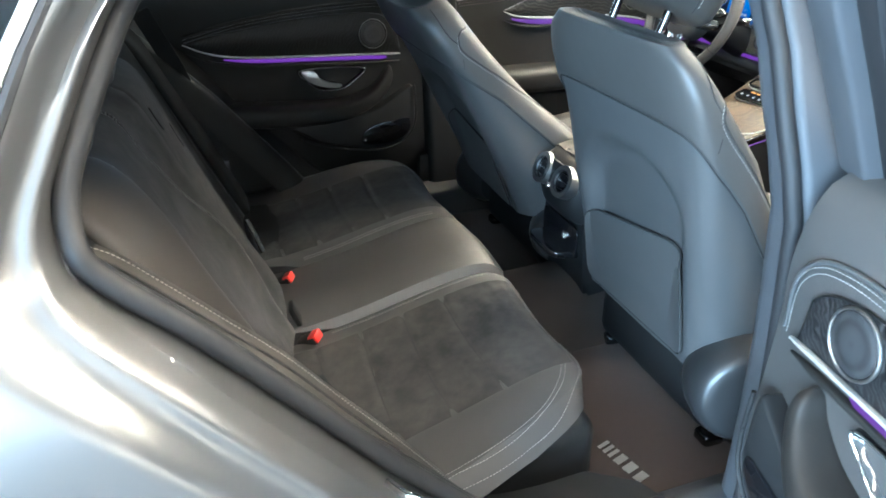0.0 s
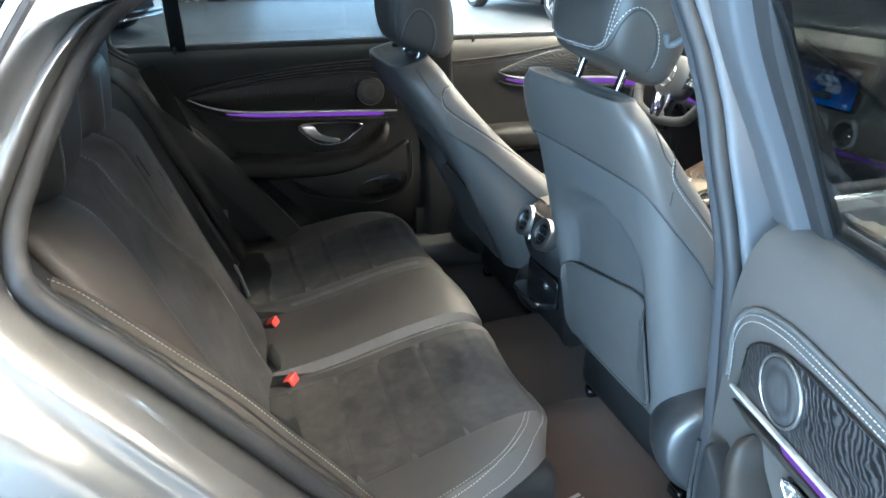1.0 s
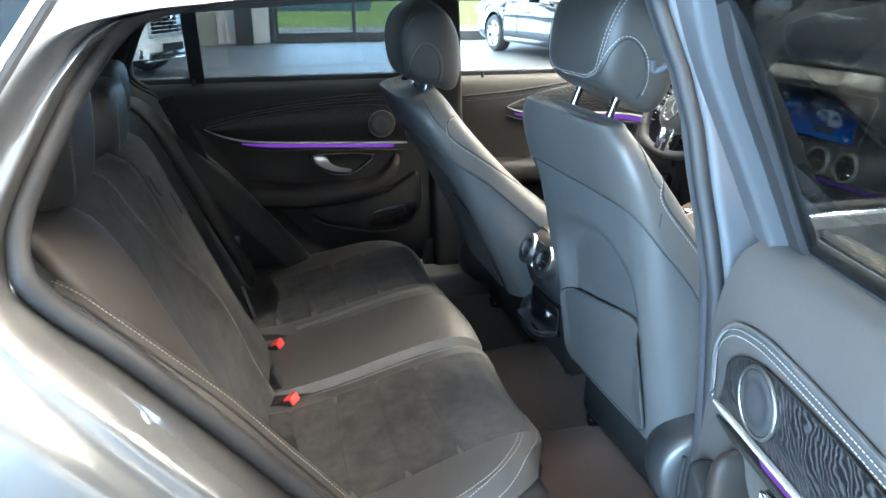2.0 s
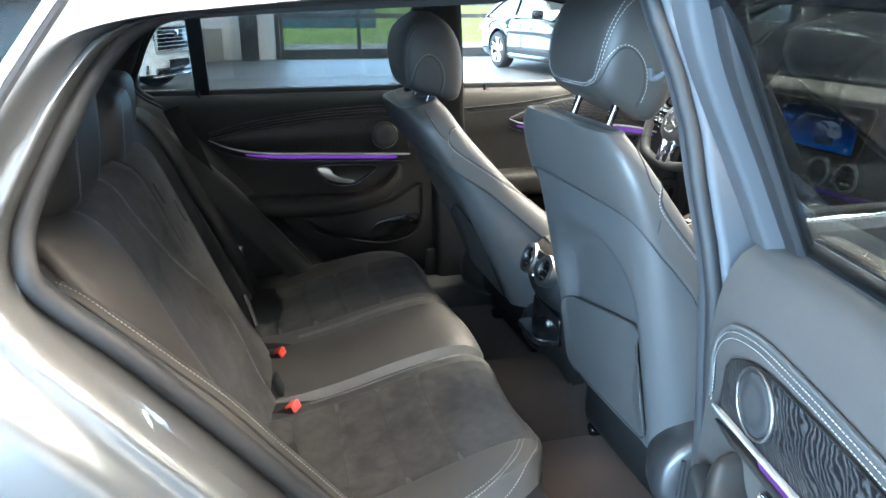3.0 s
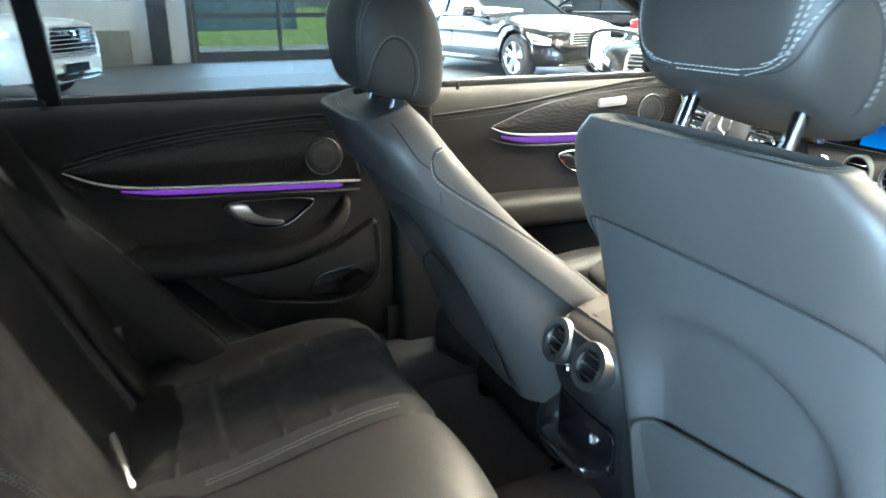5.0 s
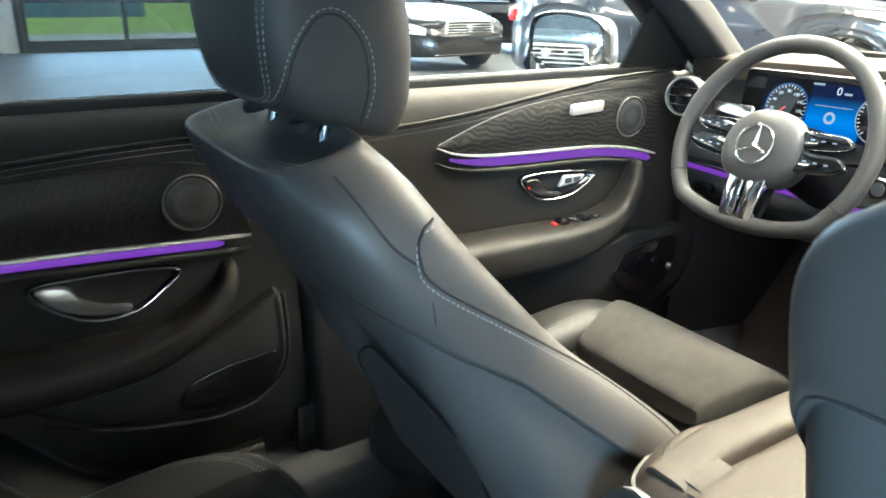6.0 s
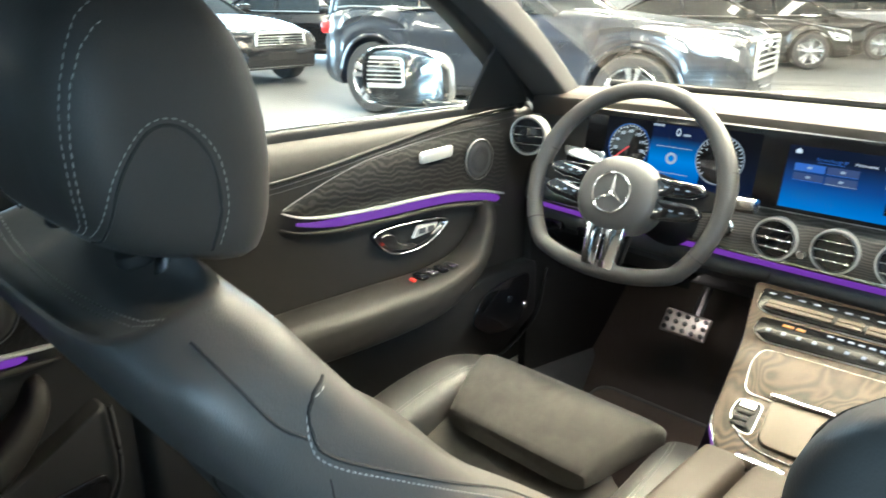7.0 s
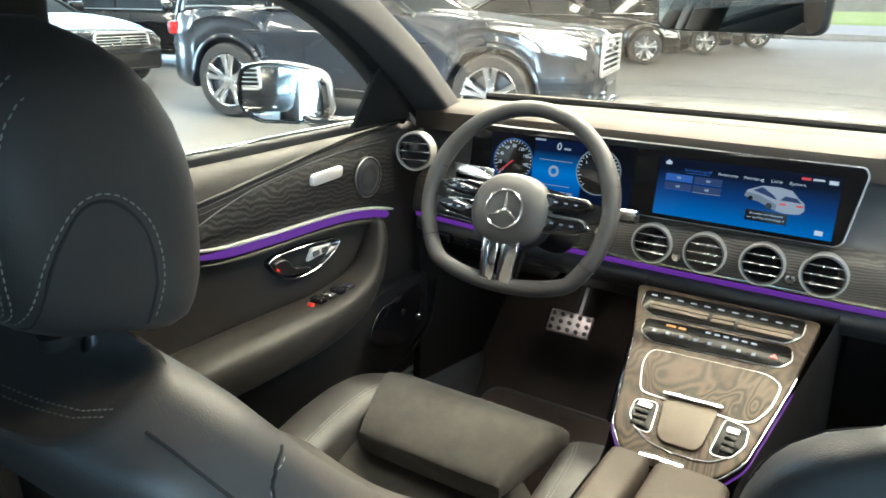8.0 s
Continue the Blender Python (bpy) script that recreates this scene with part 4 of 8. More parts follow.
        for q in st:
            add("stitching", q, THREAD, b, m=base)
    add("seat_base", rbox((1.10, 0, 0.40), (0.46, 0.42, 0.16), 0.03, 3), PLASTIC, m=base)
    for s in (-1, 1):
        add("rail", rbox((1.13, s * 0.19, 0.285), (0.44, 0.04, 0.05), 0.006), METAL_DARK, m=base)
        add("rail_end", rbox((0.905, s * 0.19, 0.297), (0.05, 0.046, 0.032), 0.010), GLOSS, label="black plastic rail end cap", m=base)
    # head restraint
    h0, h1, cx = 1.133, 1.345, 0.741
    ts = [0, 0.02, 0.06, 0.12, 0.2, 0.3, 0.4, 0.5, 0.6, 0.7, 0.8, 0.87, 0.93, 0.97, 0.99, 1.0]
    head_bm = loft([head_rest_ring(t, h0, h1, cx) for t in ts])
    st, dk = [], []
    for s in (-1, 1):
        # border of the rear panel
        for d in (0.0, 0.0075):
            ln = spline([(0.5, s * (0.045 + d), h0 + 0.027 - d * 0.5), (0.5, s * (0.080 + d), h0 + 0.033), (0.5, s * (0.097 + d * 0.7), h0 + 0.052), (0.5, s * (0.107 + d * 0.7), h0 + 0.10), (0.5, s * (0.111 + d * 0.7), h0 + 0.145), (0.5, s * (0.106 + d), h0 + 0.19)], 8)
            on = drape(head_bm, ln, (1, 0, 0), 0.0008)
            st.append(stitches(on))
            if d == 0:
                dk.append(tube([p for p in offset_line(on, 0.0035, (1, 0, 0))], 0.0010, 5))
        # arched patch on the cheek
        arc = [(0.678, h0 + 0.010), (0.680, h0 + 0.04), (0.689, h0 + 0.078), (0.710, h0 + 0.106), (0.735, h0 + 0.107), (0.758, h0 + 0.083), (0.766, h0 + 0.045), (0.760, h0 + 0.008)]
        if mirror < 0:
            arc = [(max(0.674, x - 0.22 * (z - h0)), h0 + 0.90 * (z - h0)) for x, z in arc]
        line = spline([(x, s * 0.4, z) for x, z in arc], 10)
        st.append(stitches(drape(head_bm, line, (0, -s, 0), 0.0008)))
        inner = spline([(0.716 + (x - 0.716) * 0.88, s * 0.4, h0 + (z - h0) * 0.96) for x, z in arc], 10)
        dk.append(tube(drape(head_bm, inner, (0, -s, 0), 0.0002), 0.0013, 5))
    for d in (0.0, 0.0075):
        ln = [(0.5, -0.045 + 0.09 * i / 12, h0 + 0.027 - d * 0.5) for i in range(13)]
        st.append(stitches(drape(head_bm, ln, (1, 0, 0), 0.0008)))
    hob = add("head_restraint", head_bm, HEAD_LEATHER, label="black leather head restraint with pale stitching", m=hoff)
    # the driver side's shade is put into its thread colour
    for b in st:
        add("stitching", b, THREAD if mirror < 0 else THREAD_SHADED, hob, m=hoff)
    for b in dk:
        add("seam", b, SEAM, hob, m=hoff)
    for s in (-1, 1):
        a = hoff @ Vector((0.745, s * 0.072, h0 + 0.06))
        b = off @ Vector((0.742 - 0.5 * thin, s * 0.072, 1.07))
        p = part("post", tube([b, a], 0.0072, 14, up=(1, 0, 0)), CHROME_DARK, seat, "chrome head restraint post")
        add("post_socket", lathe([(0.014, 0), (0.016, 0.004), (0.014, 0.01), (0.009, 0.011)], (0.741 - 0.4 * thin, s * 0.072, 1.118 - 0.02 * (mirror < 0)), (0, 0, 1), 20), PLASTIC)
    return seat


front_seat(-0.358, 0.0, (0.004, 0, 0.020), "black leather front passenger seat with raised head restraint", -1)
front_seat(0.372, 15.0, (-0.147, 0, -0.052), "reclined black leather driver seat with lowered head restraint", 1)

# ---- rear bench ----
bench = thing("rear_bench", (0.3, 0, 0.28), "black leather and microfibre rear bench with red belt buckles", "car seat")
TOP_Z = [(0.06, 0.470), (0.15, 0.475), (0.28, 0.500), (0.40, 0.532), (0.50, 0.553), (0.56, 0.555), (0.60, 0.535), (0.625, 0.49), (0.63, 0.43), (0.62, 0.34)]


def cushion_part(y0, y1, hollow, puff, name, mat, xs=None, lift=0.0, round0=0.018, round1=0.018, shrink=None):
    """A strip of the bench cushion from y0 to y1, rounded down at its two sides."""
    xs = xs or [0.06, 0.10, 0.15, 0.2, 0.25, 0.3, 0.35, 0.4, 0.44, 0.48, 0.51, 0.54, 0.565, 0.585, 0.60, 0.612, 0.622, 0.63]
    rings = []
    zs = []
    for x in xs:
        zs.append((x, smooth_table(TOP_Z, x)))
    zs += [(0.631, 0.44), (0.625, 0.38), (0.615, 0.32)]
    for x, z in zs:
        ring = []
        a0, a1 = (shrink(x) if shrink else (y0, y1))
        n = 16
        for j in range(n + 1):
            v = j / n
            y = a0 + (a1 - a0) * v
            e = min(v, 1 - v) * (a1 - a0)
            r = round0 if v < 0.5 else round1
            drop = 0.0 if e > r else r * (1 - math.sqrt(max(0, 1 - (1 - e / r) ** 2)))
            bow = puff * math.sin(math.pi * v) - hollow * math.sin(math.pi * v) ** 2
            dz = (bow - drop + lift)
            nx = 0.0 if x < 0.57 else min(1, (x - 0.57) / 0.05)
            if z < 0.5 and x > 0.6:
                ring.append((x + dz, y, z))
            else:
                ring.append((x + dz * nx * 0.7, y, z + dz * (1 - 0.3 * nx)))
        rings.append(ring)
    bm = loft(rings, False, False)
    # close below
    bmesh.ops.recalc_face_normals(bm, faces=bm.faces)
    return bm


def side_edge(s):
    def f(x):
        o = lerp_table([(0.0, 0.70), (0.30, 0.69), (0.45, 0.655), (0.53, 0.62), (0.58, 0.575), (0.61, 0.53), (0.63, 0.50)], x)
        return (s * 0.150, s * o) if s > 0 else (s * o, s * 0.150)
    return f


for s in (-1, 1):
    lr = dict(round0=0.05, round1=0.011) if s < 0 else dict(round0=0.011, round1=0.05)
    bm = cushion_part(0, 0, 0.012, 0.0, "outer", LEATHER, shrink=side_edge(s), **lr)
    # stitched border and pleats
    st, dk = [], []
    pipe = spline([(0.22, s * 0.678, 0.9), (0.37, s * 0.662, 0.9), (0.48, s * 0.630, 0.9), (0.545, s * 0.580, 0.9), (0.588, s * 0.52, 0.9), (0.606, s * 0.42, 0.9), (0.610, s * 0.20, 0.9)], 10)
    st.append(stitches(drape(bm, pipe, (0, 0, -1), 0.001)))
    front = spline([(0.20, s * 0.168, 0.9), (0.40, s * 0.170, 0.9), (0.55, s * 0.168, 0.9)], 12)
    for d in (0.0, 0.007):
        st.append(stitches(drape(bm, [(p.x, p.y + s * d, p.z) for p in front], (0, 0, -1), 0.001)))
    for d in (0.0, 0.008):
        lip = spline([(0.22, s * (0.655 + d), 0.9), (0.37, s * (0.638 + d), 0.9), (0.465, s * (0.608 + d), 0.9), (0.525 + d * 0.7, s * (0.56 + d * 0.7), 0.9), (0.556 + d, s * 0.515, 0.9)], 10)
        st.append(stitches(drape(bm, lip, (0, 0, -1), 0.001)))
    # microfibre insert with pleats
    tree = BVHTree.FromBMesh(bm)

    def onto(x, y, lift):
        hit = tree.ray_cast(Vector((x, y, 1.2)), Vector((0, 0, -1)))[0]
        return (x, y, (hit.z if hit else 0.5) + lift)

    nx, ny = 110, 30
    PLEAT = [0.150, 0.247, 0.343, 0.437]

    def insert_f(u, v):
        x = 0.08 + (0.588 - 0.08) * u
        y0 = 0.212 - 0.008 * u
        y1 = 0.545 - 0.030 * u**1.5
        y = y0 + (y1 - y0) * v
        x -= 0.010 * max(0, (v - 0.7) / 0.3) ** 2 * u
        e = min(u, 1 - u, 1.0) * 0.508
        e2 = min(v, 1 - v) * 0.31
        h = 0.0016 + 0.0016 * min(1, e / 0.05) * min(1, e2 / 0.05)
        for q in PLEAT:
            h -= 0.0026 * math.exp(-((x - q - 0.006 * math.sin(v * 3 + q * 9)) / 0.007) ** 2)
        h += 0.0012 * noise.noise((x * 22, y * 22, s))
        return onto(x, s * y, h)

    ins_bm = sheet(insert_f, nx, ny)
    for q in PLEAT:
        run = [(lambda v: (lambda p: Vector((q + 0.006 * math.sin(v * 3 + q * 9), p[1], p[2] + 0.0001)))(insert_f((q + 0.006 * math.sin(v * 3 + q * 9) - 0.08) / 0.508, v)))(j / 24) for j in range(25)]
        dk.append(tube(run, 0.0008, 5))
    c = part("cushion", bm, LEATHER, bench, "black leather outer cushion")
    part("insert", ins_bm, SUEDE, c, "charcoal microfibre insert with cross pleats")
    for q in st:
        part("stitching", q, THREAD, c)
    for q in dk:
        part("seam", q, SEAM, c)

bm = cushion_part(-0.147, 0.147, 0.0, 0.010, "middle", LEATHER, round0=0.02, round1=0.02)
part("middle_cushion", bm, LEATHER, bench, "black leather middle cushion")

# backrest: sloping plane, pads in front of it
BX = [(0.40, 0.135), (0.47, 0.115), (0.60, 0.055), (0.75, -0.005), (0.90, -0.062), (0.98, -0.095), (1.01, -0.115), (1.03, -0.15)]


def back_part(y0, y1, puff, mat_grow, zlo=0.44, zhi=1.03, cut=None, edge=0.02):
    rings = []
    for i in range(31):
        z = zlo + (zhi - zlo) * i / 30
        x = smooth_table(BX, z)
        ring = []
        a0, a1 = cut(z) if cut else (y0, y1)
        for j in range(21):
            v = j / 20
            y = a0 + (a1 - a0) * v
            e = min(v, 1 - v) * abs(a1 - a0)
            drop = 0.0 if e > edge else edge * (1 - math.sqrt(max(0, 1 - (1 - e / edge) ** 2)))
            ring.append((x + puff(v, z) - drop + mat_grow, y, z))
        rings.append(ring)
    return loft(rings, False, False)


for s in (-1, 1):
    def cutf(z, s=s):
        return (0.145, 0.52) if s > 0 else (-0.52, -0.105)

    def puff(v, z, s=s):
        o = v if s > 0 else 1 - v
        return (-0.040 if s > 0 else 0.0) + (0.020 if s < 0 else 0.0) * max(0, (0.25 - o) / 0.25) ** 1.5 + 0.018 * max(0, (o - 0.75) / 0.25) ** 1.5 - 0.006 * math.sin(math.pi * v) + (0.016 * math.exp(-((z - 0.68) / 0.12) ** 2) if s < 0 else 0.0) + 0.0015 * noise.noise((v * 6, z * 14, s))

    bm = back_part(0, 0, puff, 0.0, cut=cutf, edge=0.012)
    st, dk = [], []
    if s < 0:
        inner = spline([(1, -0.236, 1.022), (1, -0.250, 0.965), (1, -0.195, 0.860), (1, -0.140, 0.76), (1, -0.122, 0.66), (1, -0.122, 0.52)], 12)
        outer = spline([(1, -0.500, 1.026), (1, -0.466, 1.014), (1, -0.462, 0.975), (1, -0.462, 0.920), (1, -0.470, 0.86)], 12)
    else:
        inner = spline([(1, 0.30, 1.00), (1, 0.27, 0.92), (1, 0.245, 0.80), (1, 0.235, 0.62), (1, 0.235, 0.50)], 12)
        outer = spline([(1, 0.36, 1.0), (1, 0.43, 0.975), (1, 0.475, 0.90), (1, 0.492, 0.78), (1, 0.497, 0.62), (1, 0.50, 0.52)], 12)
    for line in (inner, outer):
        on = drape(bm, line, (-1, 0, 0), 0.001)
        st.append(stitches(on))
        st.append(stitches([p + Vector((0, s * 0.008, 0)) for p in on]))
        dk.append(tube([p + Vector((-0.0005, s * 0.004, 0)) for p in on], 0.0013, 5))
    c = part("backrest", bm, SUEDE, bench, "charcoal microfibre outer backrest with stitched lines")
    for q in st:
        part("stitching", q, THREAD, c)
    for q in dk:
        part("seam", q, SEAM, c)
    # plump outer wing of the backrest
    wo = -0.03 if s > 0 else -0.004
    across, half = (Vector((-0.26 * s, 1, 0)), 0.070) if s < 0 else (Vector((0, 1, 0)), 0.088)
    wing = spline([(x + wo, y, z) for x, y, z in ((-0.175, s * 0.540, 1.035), (-0.135, s * 0.545, 1.018), (-0.085, s * 0.560, 0.95), (-0.035, s * 0.572, 0.84), (0.025, s * 0.580, 0.71), (0.080, s * 0.585, 0.58), (0.125, s * 0.585, 0.47))], 8)
    rings = []
    for i, p in enumerate(wing):
        t = i / (len(wing) - 1)
        k = 0.80 + 0.20 * min(1, t / 0.25, (1 - t) / 0.10 + 0.3)
        rings.append([p + across * half * k * sell(math.cos(q), 0.5) + Vector((0.90, 0, 0.43)) * 0.016 * k * sell(math.sin(q), 0.7) for q in [2 * math.pi * j / 26 for j in range(26)]])
    # far wing in a darker leather: that side's shade is in the colour
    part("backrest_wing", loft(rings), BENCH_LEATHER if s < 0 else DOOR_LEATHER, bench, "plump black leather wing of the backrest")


def puff_m(v, z):
    return 0.012 * math.sin(math.pi * v) + 0.004


bm = back_part(-0.102, 0.142, puff_m, 0.0, edge=0.012, zhi=1.03)
c = part("middle_backrest", bm, SUEDE, bench, "charcoal microfibre middle backrest with armrest seams")
for y, z0, z1 in ((-0.080, 0.972, 0.930), (0.02, 0.910, 0.860)):
    bmz = [(smooth_table(BX, z0 + (z1 - z0) * i / 8) + 0.0165, y - 0.006 * math.sin(i / 8 * math.pi), z0 + (z1 - z0) * i / 8) for i in range(9)]
    part("slot", tube(bmz, 0.0014, 6), SEAM, c)
# core behind the pads
part("core", sheet(lambda u, v: (smooth_table(BX, 0.36 + 0.66 * u) - 0.035, -0.66 + 1.32 * v, 0.36 + 0.66 * u), 16, 4, back=(-0.10, 0, -0.02)), PLASTIC, bench)
# leather wall under the cushion, its shade given by a black material
part("shaded_cushion_base", rbox((0.318, 0, 0.375), (0.570, 1.20, 0.19), 0.04, 4), PLASTIC, bench)

# padded side panels between backrest and door opening
for s in (-1, 1):
    mid = spline([(-0.150, s * 0.64, 0.990), (-0.11, s * 0.64, 0.965), (-0.065, s * 0.642, 0.920), (-0.003, s * 0.645, 0.855), (0.064, s * 0.648, 0.783), (0.135, s * 0.652, 0.692), (0.185, s * 0.655, 0.630), (0.25, s * 0.660, 0.545), (0.30, s * 0.662, 0.475)], 8)
    nrm = Vector((0.74, 0, 0.67))
    rings = []
    sec = [(-0.050, -0.075), (-0.046, -0.04), (-0.036, -0.012), (-0.018, -0.001), (0.0, 0.0), (0.018, -0.006), (0.040, -0.016), (0.062, -0.030), (0.082, -0.048), (0.094, -0.075), (0.094, -0.10)]
    for i, p in enumerate(mid):
        t = i / (len(mid) - 1)
        k = 0.55 + 0.45 * min(1, t / 0.07)
        rings.append([p + Vector((0, s * a * k, 0)) + nrm * h * k for a, h in sec])
    bm = loft(rings, False, False)
    on = [p + nrm * 0.0012 for p in mid[1:-2]]
    on2 = [p + Vector((0, s * 0.014, 0)) - nrm * 0.0040 for p in mid[1:-2]]
    # far bolster darkened through its leather too, as the shaded side
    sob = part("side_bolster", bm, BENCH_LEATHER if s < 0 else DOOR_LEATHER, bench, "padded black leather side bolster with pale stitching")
    part("stitching", stitches(on), THREAD, sob)
    part("seam", tube(on2, 0.0022, 6), SEAM, sob)

# rear head restraints
for y, h0, h1, w, x0 in ((-0.385, 1.022, 1.245, 0.160, -0.183), (0.0, 0.997, 1.150, 0.124, -0.182), (0.385, 0.985, 1.15, 0.130, -0.225)):
    rings = []
    for t in [0, 0.03, 0.1, 0.25, 0.45, 0.65, 0.82, 0.92, 0.97, 1.0]:
        k = smooth_table([(0, 0.72), (0.03, 0.86), (0.1, 0.95), (0.25, 1.0), (0.65, 1.0), (0.82, 0.95), (0.92, 0.84), (0.97, 0.7), (1, 0.5)], t)
        z = h0 + (h1 - h0) * t
        rings.append([(x0 + 0.015 * t + 0.058 * k * sell(math.sin(a), 0.6), y + w * k * sell(math.cos(a), 0.45), z) for a in [2 * math.pi * j / 36 for j in range(36)]])
    bm = loft(rings)
    st = []
    for d in (0.0, 0.007):
        for s in (-1, 1):
            q = 0.62 if s > 0 else 0.46
            ln = spline([(1, y + s * (w * (q - 0.08) + d), h0 + 0.006), (1, y + s * (w * q + d), h0 + 0.05), (1, y + s * (w * (q + 0.03) + d), h0 + 0.10), (1, y + s * (w * (q - 0.15) + d), h1 - 0.012)], 10)
            st.append(stitches(drape(bm, ln, (-1, 0, 0), 0.001)))
    h = part("head_restraint", bm, HEAD_LEATHER, bench, "black leather rear head restraint")
    for q in st:
        part("stitching", q, THREAD, h)
    for s in (-1, 1):
        part("post", tube([(x0 - 0.005, y + s * 0.06, h0 - 0.05), (x0 - 0.005, y + s * 0.06, h0 + 0.03)], 0.006, 10, up=(1, 0, 0)), CHROME, bench)

# belt buckles on the bench, red release buttons
def buckle(name, c, turn):
    b = thing(name, c, "black belt buckle with a red release button on the bench", "belt buckle", "belt buckles")
    m = Euler((0, radians(-28), radians(turn))).to_matrix().to_4x4()
    part("housing", rbox(c, (0.054, 0.036, 0.026), 0.006, 3, m), PLASTIC, b)
    part("release_button", rbox(Vector(c) + m @ Vector((0.020, 0, 0.006)), (0.020, 0.031, 0.020), 0.003, 2, m), RED, b, "red release button")


buckle("belt_buckle", (0.150, -0.170, 0.468), -32)
buckle("belt_buckle", (0.134, 0.082, 0.474), -25)
bm = rbox((0.138, -0.098, 0.490), (0.012, 0.044, 0.062), 0.004, 2, Euler((0, radians(-20), radians(-8))).to_matrix().to_4x4())
solo("belt_stalk_cover", bm, PLASTIC, "black plastic flap over a belt anchor", "belt anchor")
bm = tube([(0.075, 0.145, 0.62), (0.085, 0.115, 0.60), (0.098, 0.078, 0.565)], 0.006, 8)
solo("belt_guide", bm, CHROME, "bright metal belt tongue at the far seat", "belt tongue")
# belt webbing down the far side
web = spline([(-0.09, 0.60, 1.03), (-0.022, 0.62, 0.852), (0.018, 0.62, 0.694), (0.044, 0.615, 0.62), (0.070, 0.605, 0.52)], 8)
belt = thing("seat_belt", (-0.1, 0.6, 1.0), "black rear seat belt beside the far door", "seat belt")
part("webbing", sweep(web, [(-0.001, -0.023), (0.001, -0.023), (0.001, 0.023), (-0.001, 0.023)], up=(1, 0, 0)), PLASTIC, belt)
part("tongue", rbox((0.060, 0.600, 0.590), (0.022, 0.008, 0.030), 0.004), METAL_DARK, belt, "metal belt tongue")
# ---- doors ----
BRONZE = material("bronze_gloss_trim", (0.22, 0.18, 0.14), 0.22, 0.8, vary=0.06, bump=0.0)
def bowl_line(pts, n=10):
    return spline(pts, n, True)


def door(side, d, label, turn=0.0, hinge=(0, 0), glass=None, name="car_door", drop=(0, 0, 0)):
    """A door built closed on its side (1 far, -1 near); d holds its outlines in x and z; turn: degrees it stands open."""
    s = side
    th = thing(name, (hinge[0], s * hinge[1], 0.0), label, "car door", "car doors")
    Y = d["y"]

    def P(x, y, z):
        return V(x, s * y, z)

    sh = d.get("belt", 1.058) - 1.058

    def skin_y(z):
        z = z - sh * min(1, max(0, (z - 0.86) / 0.10))
        return Y + smooth_table([(0.40, 0.045), (0.50, 0.022), (0.60, 0.012), (0.75, 0.010), (0.85, 0.008), (0.93, 0.0), (0.99, 0.004), (1.02, 0.012), (1.045, 0.026), (1.058, 0.045)], z)

    def xr(z):
        return smooth_table(d["rear"], z)

    def xf(z):
        return smooth_table(d["front"], z)

    def add(n, bm, mat, parent=th, label="", angle=45):
        return part(n, bm, mat, parent, label, True, angle)

    zs0, zs1, zt = 0.40, 1.058 + sh, 1.055 + sh
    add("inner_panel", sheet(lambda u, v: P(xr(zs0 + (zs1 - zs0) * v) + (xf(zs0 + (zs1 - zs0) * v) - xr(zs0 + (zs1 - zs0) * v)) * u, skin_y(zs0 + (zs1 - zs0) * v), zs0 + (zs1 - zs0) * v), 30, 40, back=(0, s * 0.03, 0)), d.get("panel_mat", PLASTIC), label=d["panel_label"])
    # outer skin and frame between the skins
    zo0 = 0.36
    outer = add("outer_skin", sheet(lambda u, v: P(xr(zo0 + (zt - zo0) * v) - 0.015 + (xf(zo0 + (zt - zo0) * v) + 0.03 - xr(zo0 + (zt - zo0) * v)) * u, out_y(zo0 + (zt - zo0) * v) - 0.012 * math.exp(-((zo0 + (zt - zo0) * v - 0.47) / 0.04) ** 2), zo0 + (zt - zo0) * v), 24, 40, back=(0, -s * 0.012, 0)), SILVER, label="silver outer skin")
    add("belt_moulding", sweep([P(xr(1.055) - 0.01 + (xf(1.055) + 0.03 - xr(1.055)) * i / 10, out_y(1.055) + 0.002, 1.060 + sh) for i in range(11)], rounded([(-0.006, -0.013), (0.006, -0.013), (0.006, 0.013), (-0.006, 0.013)], 0.005, 3)), d.get("belt_mat", CHROME_BRIGHT), outer, "belt moulding below the window")
    hx = xf(0.9) - (xf(0.9) - xr(0.9)) * 0.86
    add("outer_handle", tube(spline([P(hx, 0.918, 0.905), P(hx + 0.02, 0.955, 0.908), P(hx + 0.10, 0.962, 0.908), P(hx + 0.19, 0.953, 0.905), P(hx + 0.21, 0.918, 0.903)], 6), 0.013, 10), SILVER, outer, "silver pull handle")
    edge = []
    for i in range(25):
        z = zo0 + 0.02 + (1.05 - zo0 - 0.02) * i / 24
        edge.append([P(xr(z) - 0.012, out_y(z) - 0.008, z), P(xr(z) - 0.004, (out_y(z) + skin_y(max(z, zs0))) / 2, z), P(xr(z) + 0.0, skin_y(max(z, zs0)) + 0.005, z)])
    add("door_edge", loft(edge, False, False), SILVER)
    edge = []
    for i in range(25):
        z = zo0 + 0.02 + (1.05 - zo0 - 0.02) * i / 24
        edge.append([P(xf(z) + 0.01, out_y(z) - 0.012, z), P(xf(z) + 0.012, (out_y(z) + skin_y(max(z, zs0))) / 2, z), P(xf(z) + 0.0, skin_y(max(z, zs0)) + 0.005, z)])
    add("door_edge", loft(edge, False, False), SILVER)
    # window frame
    fw0 = d.get("frame_half", 0.020)
    fr = spline([P(x, out_y(z) - 0.045, z) for x, z in d["frame"]], 8)
